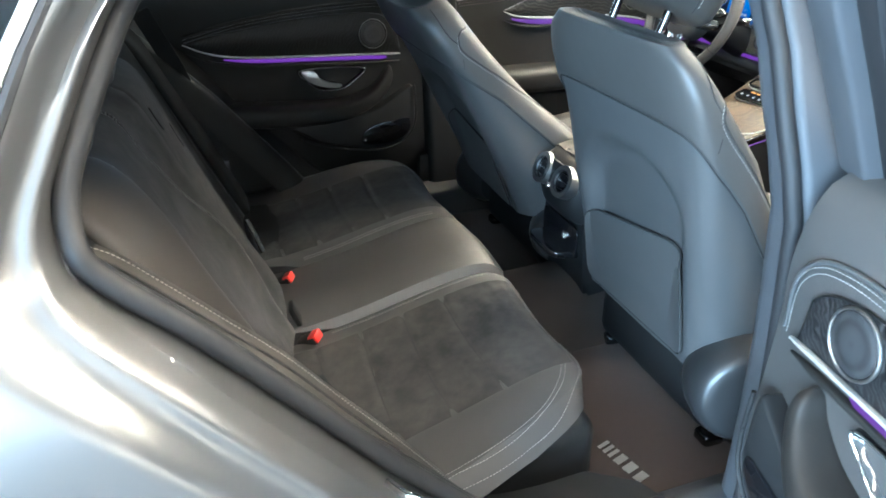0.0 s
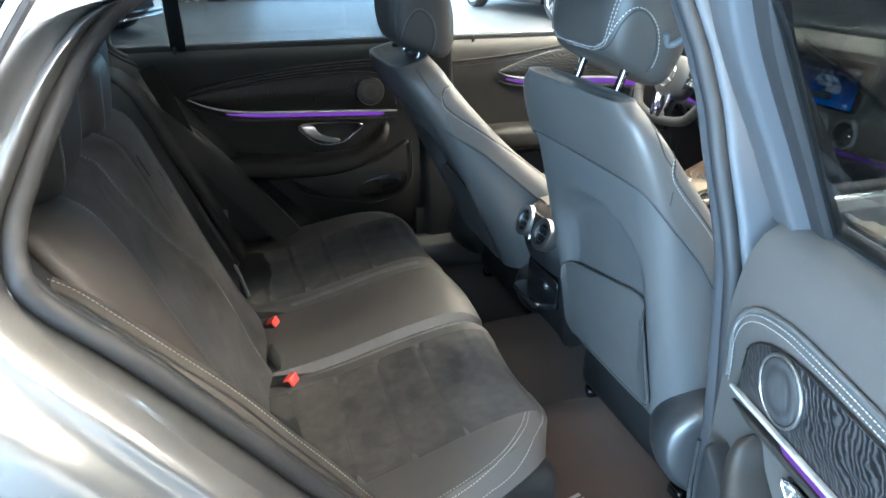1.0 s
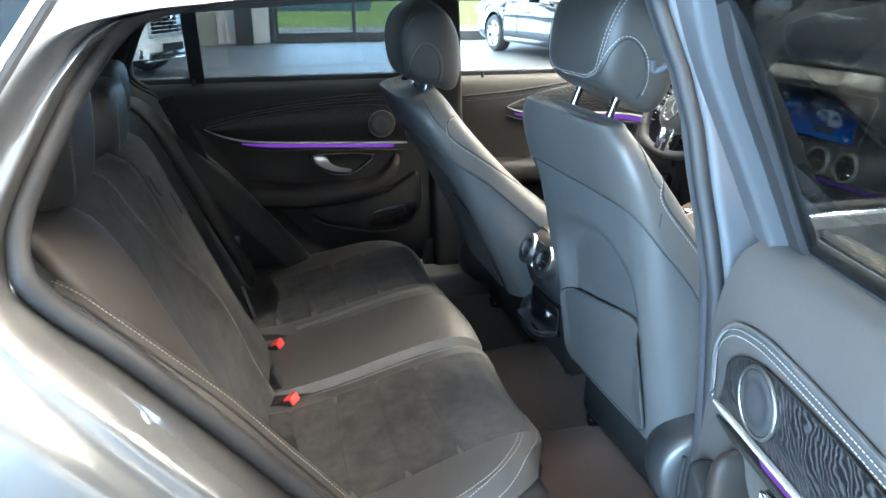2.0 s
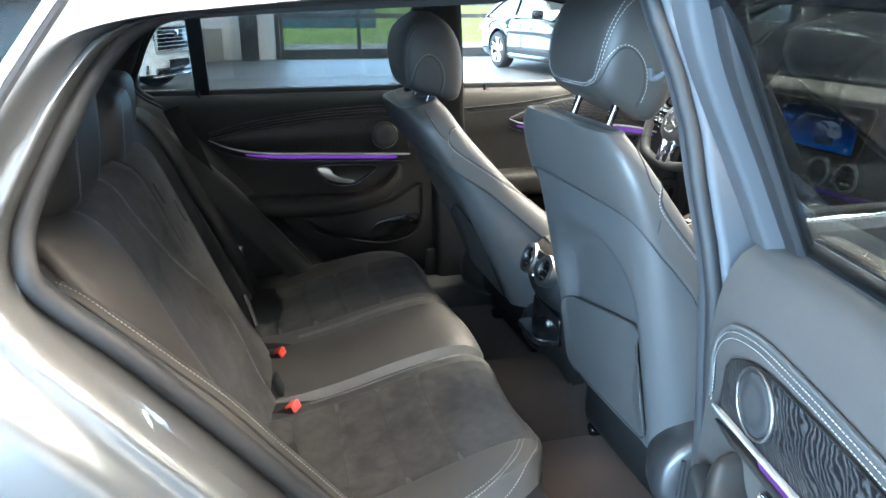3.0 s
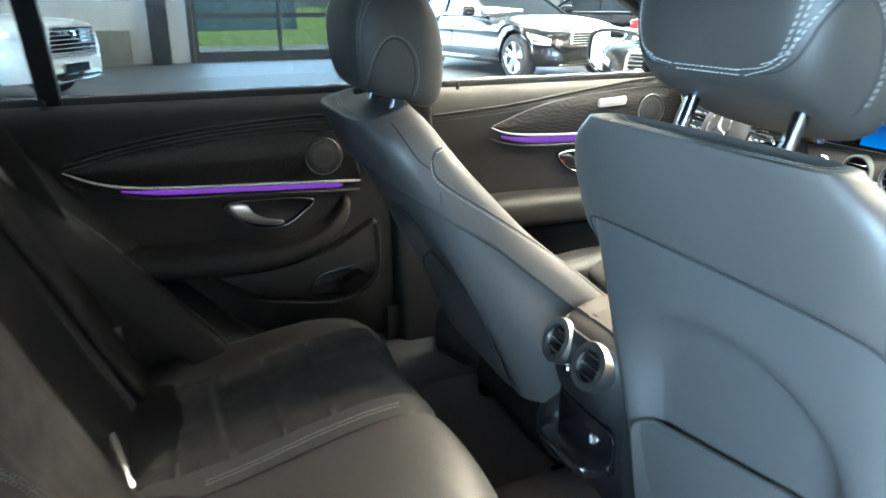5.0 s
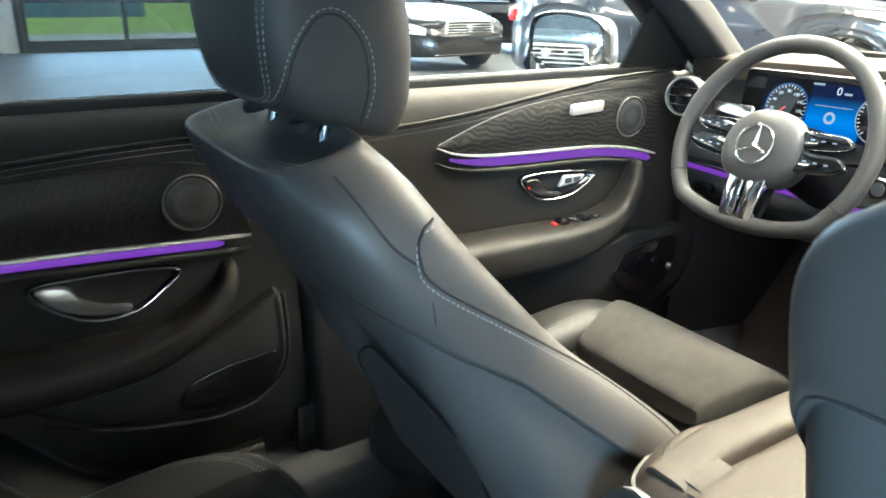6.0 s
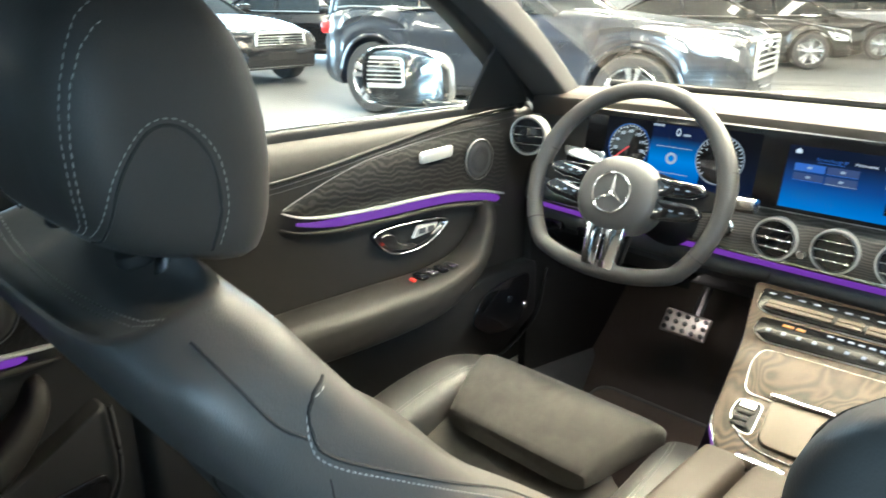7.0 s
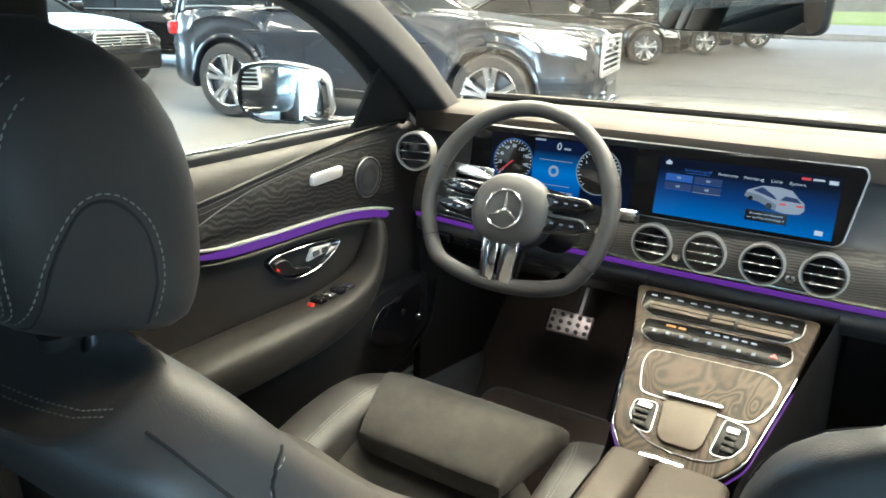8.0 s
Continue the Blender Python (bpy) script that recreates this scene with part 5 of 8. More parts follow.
    frame_ob = add("window_frame", sweep(fr, rounded([(-fw0, -0.022), (fw0, -0.022), (fw0, 0.022), (-fw0, 0.022)], 0.008, 3), up=(0, 1, 0)), d.get("frame_mat", PLASTIC), label="dark window frame")
    sw0 = d.get("seal", 0.012)
    add("window_seal", sweep([p + P(0, 0.014, 0) * 1.0 for p in offset_line(fr, fw0 + sw0 * 0.6, (0, s, 0))], rounded([(-sw0, -0.012), (sw0, -0.006), (sw0, 0.012), (-sw0, 0.012)], 0.004, 2), up=(0, 1, 0)), RUBBER, frame_ob)
    add("window_seal", sweep([P(xr(1.055) + (xf(1.055) - xr(1.055)) * i / 10, out_y(1.055) - 0.030, 1.060 + sh) for i in range(11)], rounded([(-0.014, -0.012), (0.014, -0.012), (0.010, 0.014), (-0.010, 0.014)], 0.006, 3)), RUBBER, frame_ob)
    if d.get("divider") is not None:
        dx = d["divider"]
        add("window_divider", sweep([P(dx, out_y(z) - 0.04, z) for z in (1.05 + sh, 1.15, 1.25, 1.36)], rounded([(-0.022, -0.014), (0.022, -0.014), (0.022, 0.014), (-0.022, 0.014)], 0.005, 2), up=(0, 1, 0)), PLASTIC, frame_ob)
    g = d["glass"]

    def pane(u, v):
        z = 1.05 + sh + (d["glass_top"] - 1.05 - sh) * v
        x0, x1 = smooth_table(g[0], z), smooth_table(g[1], z)
        return P(x0 + (x1 - x0) * u, out_y(z) - 0.035, z)

    gl = add("pane", sheet(pane, 14, 10, back=(0, -s * 0.004, 0)), glass or CLEAR, label=d["glass_label"])
    if glass is not TINTED:
        gl.visible_shadow = False
    # upper pad with a stitched crease
    top = spline([P(x, Y, z) for x, z in d["crease"]], 8)
    st, dk = bmesh.new(), bmesh.new()
    stitches([P(p.x, skin_y(p.z) - 0.0062, p.z) for p in top], st, r=0.00055)
    tube([P(p.x, skin_y(p.z + 0.005) - 0.0045, p.z + 0.007) for p in top], 0.0035, 8, bm=dk)
    add("piping", dk, d.get("piping_mat", DOOR_LEATHER))
    stitches([P(p.x, skin_y(p.z) - 0.0065, p.z) for p in offset_line([V(q.x, 0, q.z) for q in top], 0.008, (0, -1, 0))], st, r=0.00055)
    add("stitching", st, d.get("thread", THREAD))
    # veneer field between the trim line and the upper line
    lo, hi = d["trim"], d["veneer_top"]
    x0, x1 = lo[0][0] + 0.004, min(lo[-1][0], hi[-1][0])
    add("veneer", sheet(lambda u, v: (lambda x: (lambda z: P(x, skin_y(z) - 0.0045 - 0.004 * math.sin(math.pi * v), z))(smooth_table(lo, x) + (max(smooth_table(hi, x), smooth_table(lo, x) + 0.002) - smooth_table(lo, x)) * v))(x0 + (x1 - x0) * u), 48, 12), d.get("wood", WOOD), label="open-pored black ash veneer with wavy grain")
    edge_line = [P(x0 + (x1 - x0) * i / 40, skin_y(smooth_table(hi, x0 + (x1 - x0) * i / 40)) - 0.006, smooth_table(hi, x0 + (x1 - x0) * i / 40)) for i in range(41)]
    add("veneer_edge", tube(edge_line, 0.0010, 6), METAL_DARK)
    line = [P(lo[0][0] + (lo[-1][0] - lo[0][0]) * i / 60, 0, smooth_table(lo, lo[0][0] + (lo[-1][0] - lo[0][0]) * i / 60)) for i in range(61)]
    add("trim_strip", sweep([P(p.x, skin_y(p.z) - 0.010, p.z) for p in line], rounded([(-0.004, -0.0026), (0.004, -0.0026), (0.004, 0.0026), (-0.004, 0.0026)], 0.0012, 2), taper=lambda t: 0.45 + 0.55 * min(1, t * 6, (1 - t) * 20 + 0.3)), SATIN, label="satin silver trim strip")
    a0, a1 = d["ambient"]
    amb = [p for p in line if a0 <= p.x <= a1]
    ah = d.get("strip_half", 0.0055)
    add("light_strip", sweep([P(p.x, skin_y(p.z) - 0.006, p.z - 0.005 - ah) for p in amb], rounded([(-0.003, -ah), (0.003, -ah), (0.003, ah), (-0.003, ah)], 0.002, 2), taper=lambda t: 0.3 + 0.7 * min(1, t * 6, (1 - t) * 50)), AMBIENT, label="violet ambient light strip")
    # ledge under the strip
    add("ledge", sweep([P(p.x, skin_y(p.z) - 0.002, p.z - 0.013 - 2 * ah) for p in line], rounded([(-0.009, -0.005), (0.008, -0.005), (0.005, 0.005), (-0.009, 0.005)], 0.004, 3), taper=lambda t: 0.15 + 0.85 * min(1, t * 4, (1 - t) * 10 + 0.2)), DOOR_LEATHER)
    # loudspeaker
    sx, sz, sr = d["speaker"]
    sy = skin_y(sz) - 0.006
    sp = add("speaker", lathe([(sr, -0.004), (sr, 0.004), (sr * 0.95, 0.007), (sr * 0.88, 0.0050)], P(sx, sy, sz), (0, -s, 0), 44), PLASTIC, label="round loudspeaker with a silver ring")
    add("ring", torus(P(sx, sy - 0.005, sz), (0, 1, 0), sr * 0.97, d.get("ring", 0.0016), 44, 8), VENT_RING, sp)
    add("grille", lathe([(sr * 0.90, 0.0052), (sr * 0.86, 0.0062), (sr * 0.5, 0.0085), (0.001, 0.0095)], P(sx, sy, sz), (0, -s, 0), 40), SPEAKER_MESH, sp, "fine dark metal mesh")
    # handle in its bowl
    bz = d["handle"]
    rimline = bowl_line([P(x, skin_y(z) - 0.010, z) for x, z in bz])
    hc = sum(rimline, Vector()) / len(rimline)
    cup = [rimline, [hc + (p - hc) * 0.90 + P(0, 0.010, 0) for p in rimline], [hc + (p - hc) * 0.55 + P(0, 0.018, 0) for p in rimline], [hc + (p - hc) * 0.05 + P(0, 0.020, 0) for p in rimline]]
    hb = add("handle_bowl", loft([[hc + (p - hc) * 1.05 + P(0, 0.012, 0) for p in rimline]] + cup), GLOSS, label="black handle bowl with a chrome rim")
    add("rim", tube(rimline, 0.0019, 8, True, up=(0, 1, 0)), CHROME, hb)
    add("lever", slab([(q.x, q.z) for q in spline([(x, 0, z) for x, z in d["lever"]], 5, True)], lambda a, b, c: P(a, skin_y(b) - 0.002 - c - 0.006 * max(0, b - d["lever"][4][1]) / 0.05, b), 0.013, 0.005), d.get("lever_mat", SATIN_BRIGHT), hb, "satin chrome door lever")
    add("bowl_light", tube([hc + (p - hc) * 0.965 + P(0, 0.0065, 0) for p in rimline if p.z > hc.z + 0.012 and p.x > hc.x - 0.03], 0.0012, 6), AMBIENT, hb, "violet light in the bowl")
    # armrest
    rings = []
    A = spline([V(x, y, z) for x, y, z, w, h in d["arm"]], 6)
    ws = [(i / (len(d["arm"]) - 1), a[3]) for i, a in enumerate(d["arm"])]
    hs = [(i / (len(d["arm"]) - 1), a[4]) for i, a in enumerate(d["arm"])]
    n = len(A)
    for i, p in enumerate(A):
        t = i / (n - 1)
        w, h = smooth_table(ws, t), smooth_table(hs, t)
        tg = (A[min(i + 1, n - 1)] - A[max(i - 1, 0)]).normalized()
        up = V(-tg.z, 0, tg.x)
        rings.append([(lambda q: P(q.x, q.y, q.z))(p + V(0, 1, 0) * w * sell(math.cos(a), 0.6) + up * h * sell(math.sin(a), 0.6)) for a in [2 * math.pi * j / 24 for j in range(24)]])
    arm = add("armrest", loft(rings), DOOR_LEATHER, label="padded black leather armrest")
    stt = bmesh.new()
    stitches([P(p.x, p.y - smooth_table(ws, i / (n - 1)) * 0.93, p.z - smooth_table(hs, i / (n - 1)) * 0.52) for i, p in enumerate(A)][3:-3], stt)
    add("stitching", stt, THREAD_DARK, arm)
    # lower moulding with the door pocket
    add("lower_moulding", slab(rounded(d["lower"], 0.02, 3), lambda a, b, c: P(a, skin_y(b) - c, b), 0.034, 0.014), PLASTIC, label="dark plastic door pocket moulding")
    add("pocket", slab(rounded(d["pocket"], 0.03, 4), lambda a, b, c: P(a, skin_y(b) - 0.034 - c, b), 0.004, 0.003), GLOSS, label="dark door pocket opening")
    lip = spline([P(x, skin_y(z) - 0.038, z) for x, z in d["lip"]], 8)
    add("pocket_lip", tube(lip, 0.0036, 8), PLASTIC)
    if turn:
        th.rotation_euler = (0, 0, radians(turn))
    th.location += Vector(drop)
    return th


REAR = dict(
    belt_mat=GLOSS,
    y=0.732, panel_label="black soft plastic rear door panel, darker for the shaded far side", glass_label="dark privacy glass in the rear door",
    rear=[(0.36, 0.44), (0.44, 0.42), (0.50, 0.325), (0.58, 0.25), (0.68, 0.160), (0.79, 0.07), (0.92, -0.035), (1.0, -0.098), (1.06, -0.115)],
    front=[(0.36, 0.71), (0.5, 0.715), (0.8, 0.705), (1.06, 0.69)],
    frame=[(-0.118, 1.06), (-0.095, 1.13), (-0.045, 1.21), (0.012, 1.278), (0.075, 1.31), (0.16, 1.33), (0.35, 1.345), (0.58, 1.345), (0.638, 1.335), (0.655, 1.25), (0.675, 1.15), (0.69, 1.06)],
    divider=0.040, glass_top=1.325,
    glass=([(1.05, -0.11), (1.13, -0.09), (1.21, -0.045), (1.28, 0.012), (1.325, 0.12)], [(1.05, 0.685), (1.325, 0.645)]),
    crease=[(0.0, 0.925), (0.148, 0.958), (0.313, 0.979), (0.50, 0.990), (0.575, 0.988), (0.630, 0.970), (0.662, 0.925), (0.672, 0.850)],
    trim=[(-0.002, 0.912), (0.05, 0.887), (0.117, 0.869), (0.22, 0.859), (0.34, 0.853), (0.50, 0.845), (0.632, 0.838)],
    veneer_top=[(-0.002, 0.914), (0.06, 0.928), (0.148, 0.941), (0.313, 0.962), (0.50, 0.968), (0.56, 0.962), (0.60, 0.943), (0.625, 0.905), (0.634, 0.842)],
    ambient=(0.10, 0.60), speaker=(0.546, 0.905, 0.0435),
    handle=[(0.314, 0.806), (0.40, 0.813), (0.514, 0.803), (0.49, 0.772), (0.44, 0.744), (0.37, 0.750)],
    lever=[(0.321, 0.804), (0.346, 0.808), (0.364, 0.801), (0.376, 0.782), (0.405, 0.766), (0.442, 0.757), (0.430, 0.749), (0.378, 0.757), (0.340, 0.776)],
    arm=[(-0.035, 0.735, 0.713, 0.005, 0.004), (-0.02, 0.735, 0.712, 0.03, 0.018), (0.06, 0.715, 0.706, 0.05, 0.032), (0.25, 0.700, 0.692, 0.055, 0.034), (0.42, 0.702, 0.690, 0.052, 0.030), (0.52, 0.712, 0.712, 0.040, 0.024), (0.575, 0.722, 0.755, 0.028, 0.018), (0.592, 0.730, 0.79, 0.02, 0.012), (0.596, 0.734, 0.803, 0.004, 0.003)],
    lower=[(0.26, 0.645), (0.36, 0.578), (0.54, 0.537), (0.64, 0.555), (0.675, 0.62), (0.668, 0.745), (0.56, 0.682), (0.44, 0.655)],
    pocket=[(0.485, 0.570), (0.50, 0.612), (0.56, 0.632), (0.655, 0.640), (0.655, 0.60), (0.62, 0.566), (0.55, 0.555)],
    lip=[(0.30, 0.606), (0.36, 0.578), (0.46, 0.552), (0.55, 0.540), (0.62, 0.556), (0.662, 0.60), (0.672, 0.66), (0.668, 0.74)],
)
FRONT = dict(
    belt=1.040, wood=WOOD_WAVE, lever_mat=METAL_DARK, thread=THREAD_DARK,
    strip_half=0.008,
    y=0.748, panel_label="black leather front door panel", panel_mat=DOOR_LEATHER, glass_label="clear glass in the front door",
    rear=[(0.36, 0.83), (0.7, 0.815), (1.06, 0.80)],
    front=[(0.36, 1.72), (0.6, 1.74), (1.06, 1.70)],
    frame=[(0.80, 1.06), (0.775, 1.15), (0.745, 1.27), (0.735, 1.335), (0.80, 1.352), (0.95, 1.350), (1.10, 1.335), (1.25, 1.29), (1.40, 1.22), (1.55, 1.135), (1.66, 1.06)],
    divider=None, glass_top=1.335,
    glass=([(1.05, 0.80), (1.335, 0.735)], [(1.05, 1.68), (1.135, 1.55), (1.22, 1.40), (1.29, 1.25), (1.335, 1.09)]),
    crease=[(0.83, 0.972), (1.033, 0.985), (1.227, 1.008), (1.45, 1.030), (1.655, 1.038)],
    trim=[(0.985, 0.940), (1.02, 0.926), (1.08, 0.916), (1.19, 0.910), (1.375, 0.904), (1.48, 0.890), (1.56, 0.870)],
    veneer_top=[(0.985, 0.942), (1.027, 0.957), (1.10, 0.980), (1.185, 0.998), (1.38, 1.016), (1.60, 1.020)],
    ambient=(1.01, 1.558), speaker=(1.470, 0.959, 0.0425),
    handle=[(1.188, 0.855), (1.27, 0.861), (1.376, 0.849), (1.355, 0.820), (1.30, 0.803), (1.23, 0.810)],
    lever=[(1.194, 0.851), (1.216, 0.854), (1.230, 0.846), (1.240, 0.832), (1.262, 0.820), (1.292, 0.814), (1.282, 0.808), (1.240, 0.814), (1.210, 0.828)],
    arm=[(0.84, 0.735, 0.725, 0.04, 0.03), (0.95, 0.712, 0.728, 0.055, 0.040), (1.15, 0.698, 0.728, 0.058, 0.042), (1.30, 0.70, 0.730, 0.052, 0.036), (1.41, 0.712, 0.757, 0.040, 0.024), (1.47, 0.725, 0.805, 0.028, 0.020), (1.495, 0.738, 0.850, 0.020, 0.014), (1.499, 0.742, 0.866, 0.004, 0.003)],
    lower=[(0.90, 0.64), (1.10, 0.665), (1.28, 0.66), (1.42, 0.68), (1.50, 0.70), (1.68, 0.69), (1.69, 0.55), (1.56, 0.47), (1.20, 0.50), (0.95, 0.52)],
    pocket=[(1.44, 0.60), (1.47, 0.655), (1.55, 0.672), (1.65, 0.672), (1.64, 0.58), (1.60, 0.535), (1.50, 0.55)],
    lip=[(0.95, 0.53), (1.20, 0.505), (1.40, 0.487), (1.56, 0.475), (1.65, 0.515), (1.69, 0.56), (1.71, 0.66)],
)
# far door keeps the darker panel: the cabin's shade is in its colour
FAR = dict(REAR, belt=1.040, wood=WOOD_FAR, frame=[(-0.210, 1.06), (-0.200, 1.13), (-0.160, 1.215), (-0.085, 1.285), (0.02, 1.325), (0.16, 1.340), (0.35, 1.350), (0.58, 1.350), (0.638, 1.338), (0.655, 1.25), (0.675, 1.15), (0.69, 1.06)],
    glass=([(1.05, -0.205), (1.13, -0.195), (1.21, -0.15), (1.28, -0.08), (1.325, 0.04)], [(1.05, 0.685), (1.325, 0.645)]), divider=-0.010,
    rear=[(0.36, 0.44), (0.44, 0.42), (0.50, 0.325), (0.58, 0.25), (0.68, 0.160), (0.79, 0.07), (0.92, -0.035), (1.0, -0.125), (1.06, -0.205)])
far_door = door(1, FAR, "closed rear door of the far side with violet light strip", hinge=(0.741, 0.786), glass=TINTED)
# lighter panel, frame and piping: daylight on the open door is in the colours
NEAR = dict(REAR, ring=0.0024, crease=[(x + 0.012 * min(1, max(0, (x - 0.5) / 0.1)), z - 0.018) for x, z in REAR["crease"]], veneer_top=[(x + 0.016 * min(1, max(0, (x - 0.5) / 0.1)), z - 0.016 * min(1, max(0, (z - 0.87) / 0.06))) for x, z in REAR["veneer_top"]], piping_mat=LEATHER_SOFT, frame=[(x, z + (0.085 if z > 1.3 else 0.055 if z > 1.2 else 0.015 if z > 1.1 else 0.0)) for x, z in REAR["frame"]], glass_top=1.40, frame_half=0.029, seal=0.021, trim=REAR["trim"] + [(0.660, 0.836)], ambient=(0.10, 0.545), panel_mat=LEATHER, frame_mat=PLASTIC_GREY, panel_label="grey-black leather rear door panel, lighter for the lit near side")
near_door = door(-1, NEAR, "wide open rear door with veneer, loudspeaker and violet light strip", 78.0, (0.741, 0.786), TINTED, drop=(0.028, 0.005, -0.037))
fl = door(1, dict(FRONT, belt_mat=GLOSS), "closed driver door with veneer, seat switches and violet light strip", hinge=(1.75, 0.80), glass=CLEAR)
door(-1, FRONT, "closed front passenger door in silver", hinge=(1.75, 0.80), glass=CLEAR)
bm = sweep([V(-0.06 + 0.66 * i / 10, -(out_y(1.055) - 0.056), 1.0625) for i in range(11)], rounded([(-0.013, -0.004), (0.013, -0.004), (0.013, 0.004), (-0.013, 0.004)], 0.003, 2))
slot = part("sun_blind_slot", bm, BRONZE, near_door, "glossy bronze-grey sun blind slot")
part("slot_edge", tube([V(-0.06 + 0.66 * i / 10, -(out_y(1.055) - 0.071), 1.0615) for i in range(11)], 0.003, 8), CHROME, slot)
part("memory_plate", slab(rounded([(1.285, 0.826), (1.345, 0.832), (1.358, 0.846), (1.300, 0.850)], 0.005, 3), lambda a, b, c: V(a, 0.752 - c, b), 0.006, 0.002), SATIN, fl, "silver seat memory switches")
for x in (1.300, 1.325):
    part("memory_key", rbox((x + 0.010, 0.745, 0.838), (0.018, 0.003, 0.011), 0.001, 1), PLASTIC_GREY, fl)
part("lever_mark", rbox((1.203, 0.742, 0.838), (0.008, 0.004, 0.010), 0.002, 1), RED, fl, "small red lock mark")
# seat switch plate, window switches, mirror corner and pocket clip on the driver door
part("seat_switch", slab(rounded([(1.297, 0.974), (1.384, 0.978), (1.386, 1.000), (1.299, 0.996)], 0.008, 3), lambda a, b, c: V(a, 0.742 - c, b), 0.008, 0.003), SATIN, fl, "satin silver seat switch plate")
for i in range(4):
    part("window_switch", rbox((1.255 + 0.028 * i, 0.694, 0.771), (0.020, 0.030, 0.010), 0.004), CHROME if i % 2 else GLOSS, fl)
part("lock_switch", rbox((1.234, 0.694, 0.768), (0.007, 0.014, 0.008), 0.002), RED, fl, "small red switch")
part("mirror_corner", slab([(1.455, 1.058), (1.66, 1.058), (1.455, 1.185)], lambda a, b, c: V(a, out_y(b) - 0.070 - c, b), 0.010, 0.004), PLASTIC, fl, "grey mirror corner cover")
part("pocket_clip", lathe([(0.009, 0), (0.009, 0.006), (0.005, 0.009), (0.001, 0.01)], (1.601, 0.705, 0.605), (0, -1, 0), 20), CHROME, fl)
part("lock_pin", lathe([(0.005, 0), (0.005, 0.016), (0.002, 0.02)], (-0.02, 0.775, 1.036), (0, 0, 1), 14), PLASTIC, far_door)
for th, x in ((fl, 0.905),):
    part("lock_pin", lathe([(0.005, 0), (0.005, 0.016), (0.002, 0.02)], (0.905, 0.775, 1.036), (0, 0, 1), 14), PLASTIC, th)

hook = thing("coat_hook", (0.735, -0.61, 1.215), "small dark grey coat hook on the middle pillar", "hook")
part("base", rbox((0.735, -0.608, 1.232), (0.020, 0.012, 0.034), 0.004, 2), PLASTIC_GREY, hook)
part("prong", tube(spline([(0.735, -0.604, 1.226), (0.728, -0.588, 1.210), (0.718, -0.580, 1.208), (0.712, -0.584, 1.224)], 6), 0.0050, 8), PLASTIC_GREY, hook)
# door striker on the near jamb
stk = thing("door_striker", (0.16, -0.84, 0.66), "bright metal door striker on the door jamb", "door striker")
part("plate", rbox((0.135, -0.815, 0.668), (0.035, 0.012, 0.055), 0.004, 2, Euler((0, radians(35), 0)).to_matrix().to_4x4()), METAL_DARK, stk)
part("loop", tube(spline([(0.15, -0.81, 0.69), (0.165, -0.855, 0.705), (0.195, -0.855, 0.675), (0.18, -0.81, 0.655)], 8), 0.0055, 10), CHROME_BRIGHT, stk)

# outside mirror of the far side
mir = thing("door_mirror", (1.60, 0.90, 1.06), "silver door mirror with black rim", "door mirror")
mc, mn = V(1.575, 1.080, 1.092), V(-0.925, -0.375, 0.03).normalized()
ms = mn.cross(V(0, 0, 1)).normalized()
mu = ms.cross(mn)
MP = rounded([(-0.112, -0.050), (-0.098, 0.052), (0.02, 0.072), (0.098, 0.062), (0.105, -0.030), (0.06, -0.068), (-0.06, -0.066)], 0.035, 5)
part("glass", slab([(a * 0.93, b * 0.9) for a, b in MP], lambda a, b, c: mc + ms * a + mu * b + mn * c, 0.003), MIRROR, mir, "mirror glass")
part("rim", loft([[mc + ms * a * k + mu * b * k + mn * h for a, b in MP] for k, h in ((0.93, 0.001), (0.96, 0.010), (1.02, 0.010), (1.06, 0.0), (1.06, -0.03))], True, False), GLOSS, mir, "glossy black rim")
part("housing", loft([[mc + ms * a * k + mu * b * k + mn * h for a, b in MP] for k, h in ((1.05, -0.012), (1.09, -0.03), (1.07, -0.06), (0.92, -0.095), (0.6, -0.12), (0.15, -0.128))]), SILVER, mir, "silver housing")
part("foot", loft([[V(x, y, z) + V(0.035 * math.cos(a), 0, 0.018 * math.sin(a)) for a in [2 * math.pi * j / 14 for j in range(14)]] for x, y, z in ((1.60, 0.83, 1.050), (1.605, 0.90, 1.035), (1.62, 1.0, 1.028), (1.63, 1.06, 1.05))]), GLOSS, mir, "black mirror foot")
# ---- dashboard ----
DASH_TOP = leather_material("dull_brown_black_leather", (0.030, 0.0245, 0.020), 0.60, 0.18)
dash = thing("dashboard", (1.75, 0, 0.6), "black leather dashboard with wide glass display and wood trim", "dashboard")


def dash_bow(y):
    """The front of the dash draws back towards its ends."""
    return 0.05 * (abs(y) / 0.75) ** 2.2


TOPC = [(0.0, 1.622, 1.075), (0.05, 1.628, 1.085), (0.14, 1.66, 1.092), (0.45, 1.79, 1.094), (0.8, 1.93, 1.080), (1.0, 2.02, 1.055)]
cx_t = [(a, b) for a, b, c in TOPC]
cz_t = [(a, c) for a, b, c in TOPC]
bm = sheet(lambda u, v: (smooth_table(cx_t, u) + dash_bow(-0.76 + 1.52 * v) * (1 - u), -0.76 + 1.52 * v, smooth_table(cz_t, u) - 0.012 * abs(2 * v - 1) ** 3), 24, 40, back=(0.0, 0, -0.03))
st = bmesh.new()
for d in (0.0, 0.007):
    stitches(drape(bm, [(1.745 + d + dash_bow(-0.72 + 1.44 * i / 60) * 0.7, -0.72 + 1.44 * i / 60, 1.4) for i in range(61)], (0, 0, -1), 0.001), st)
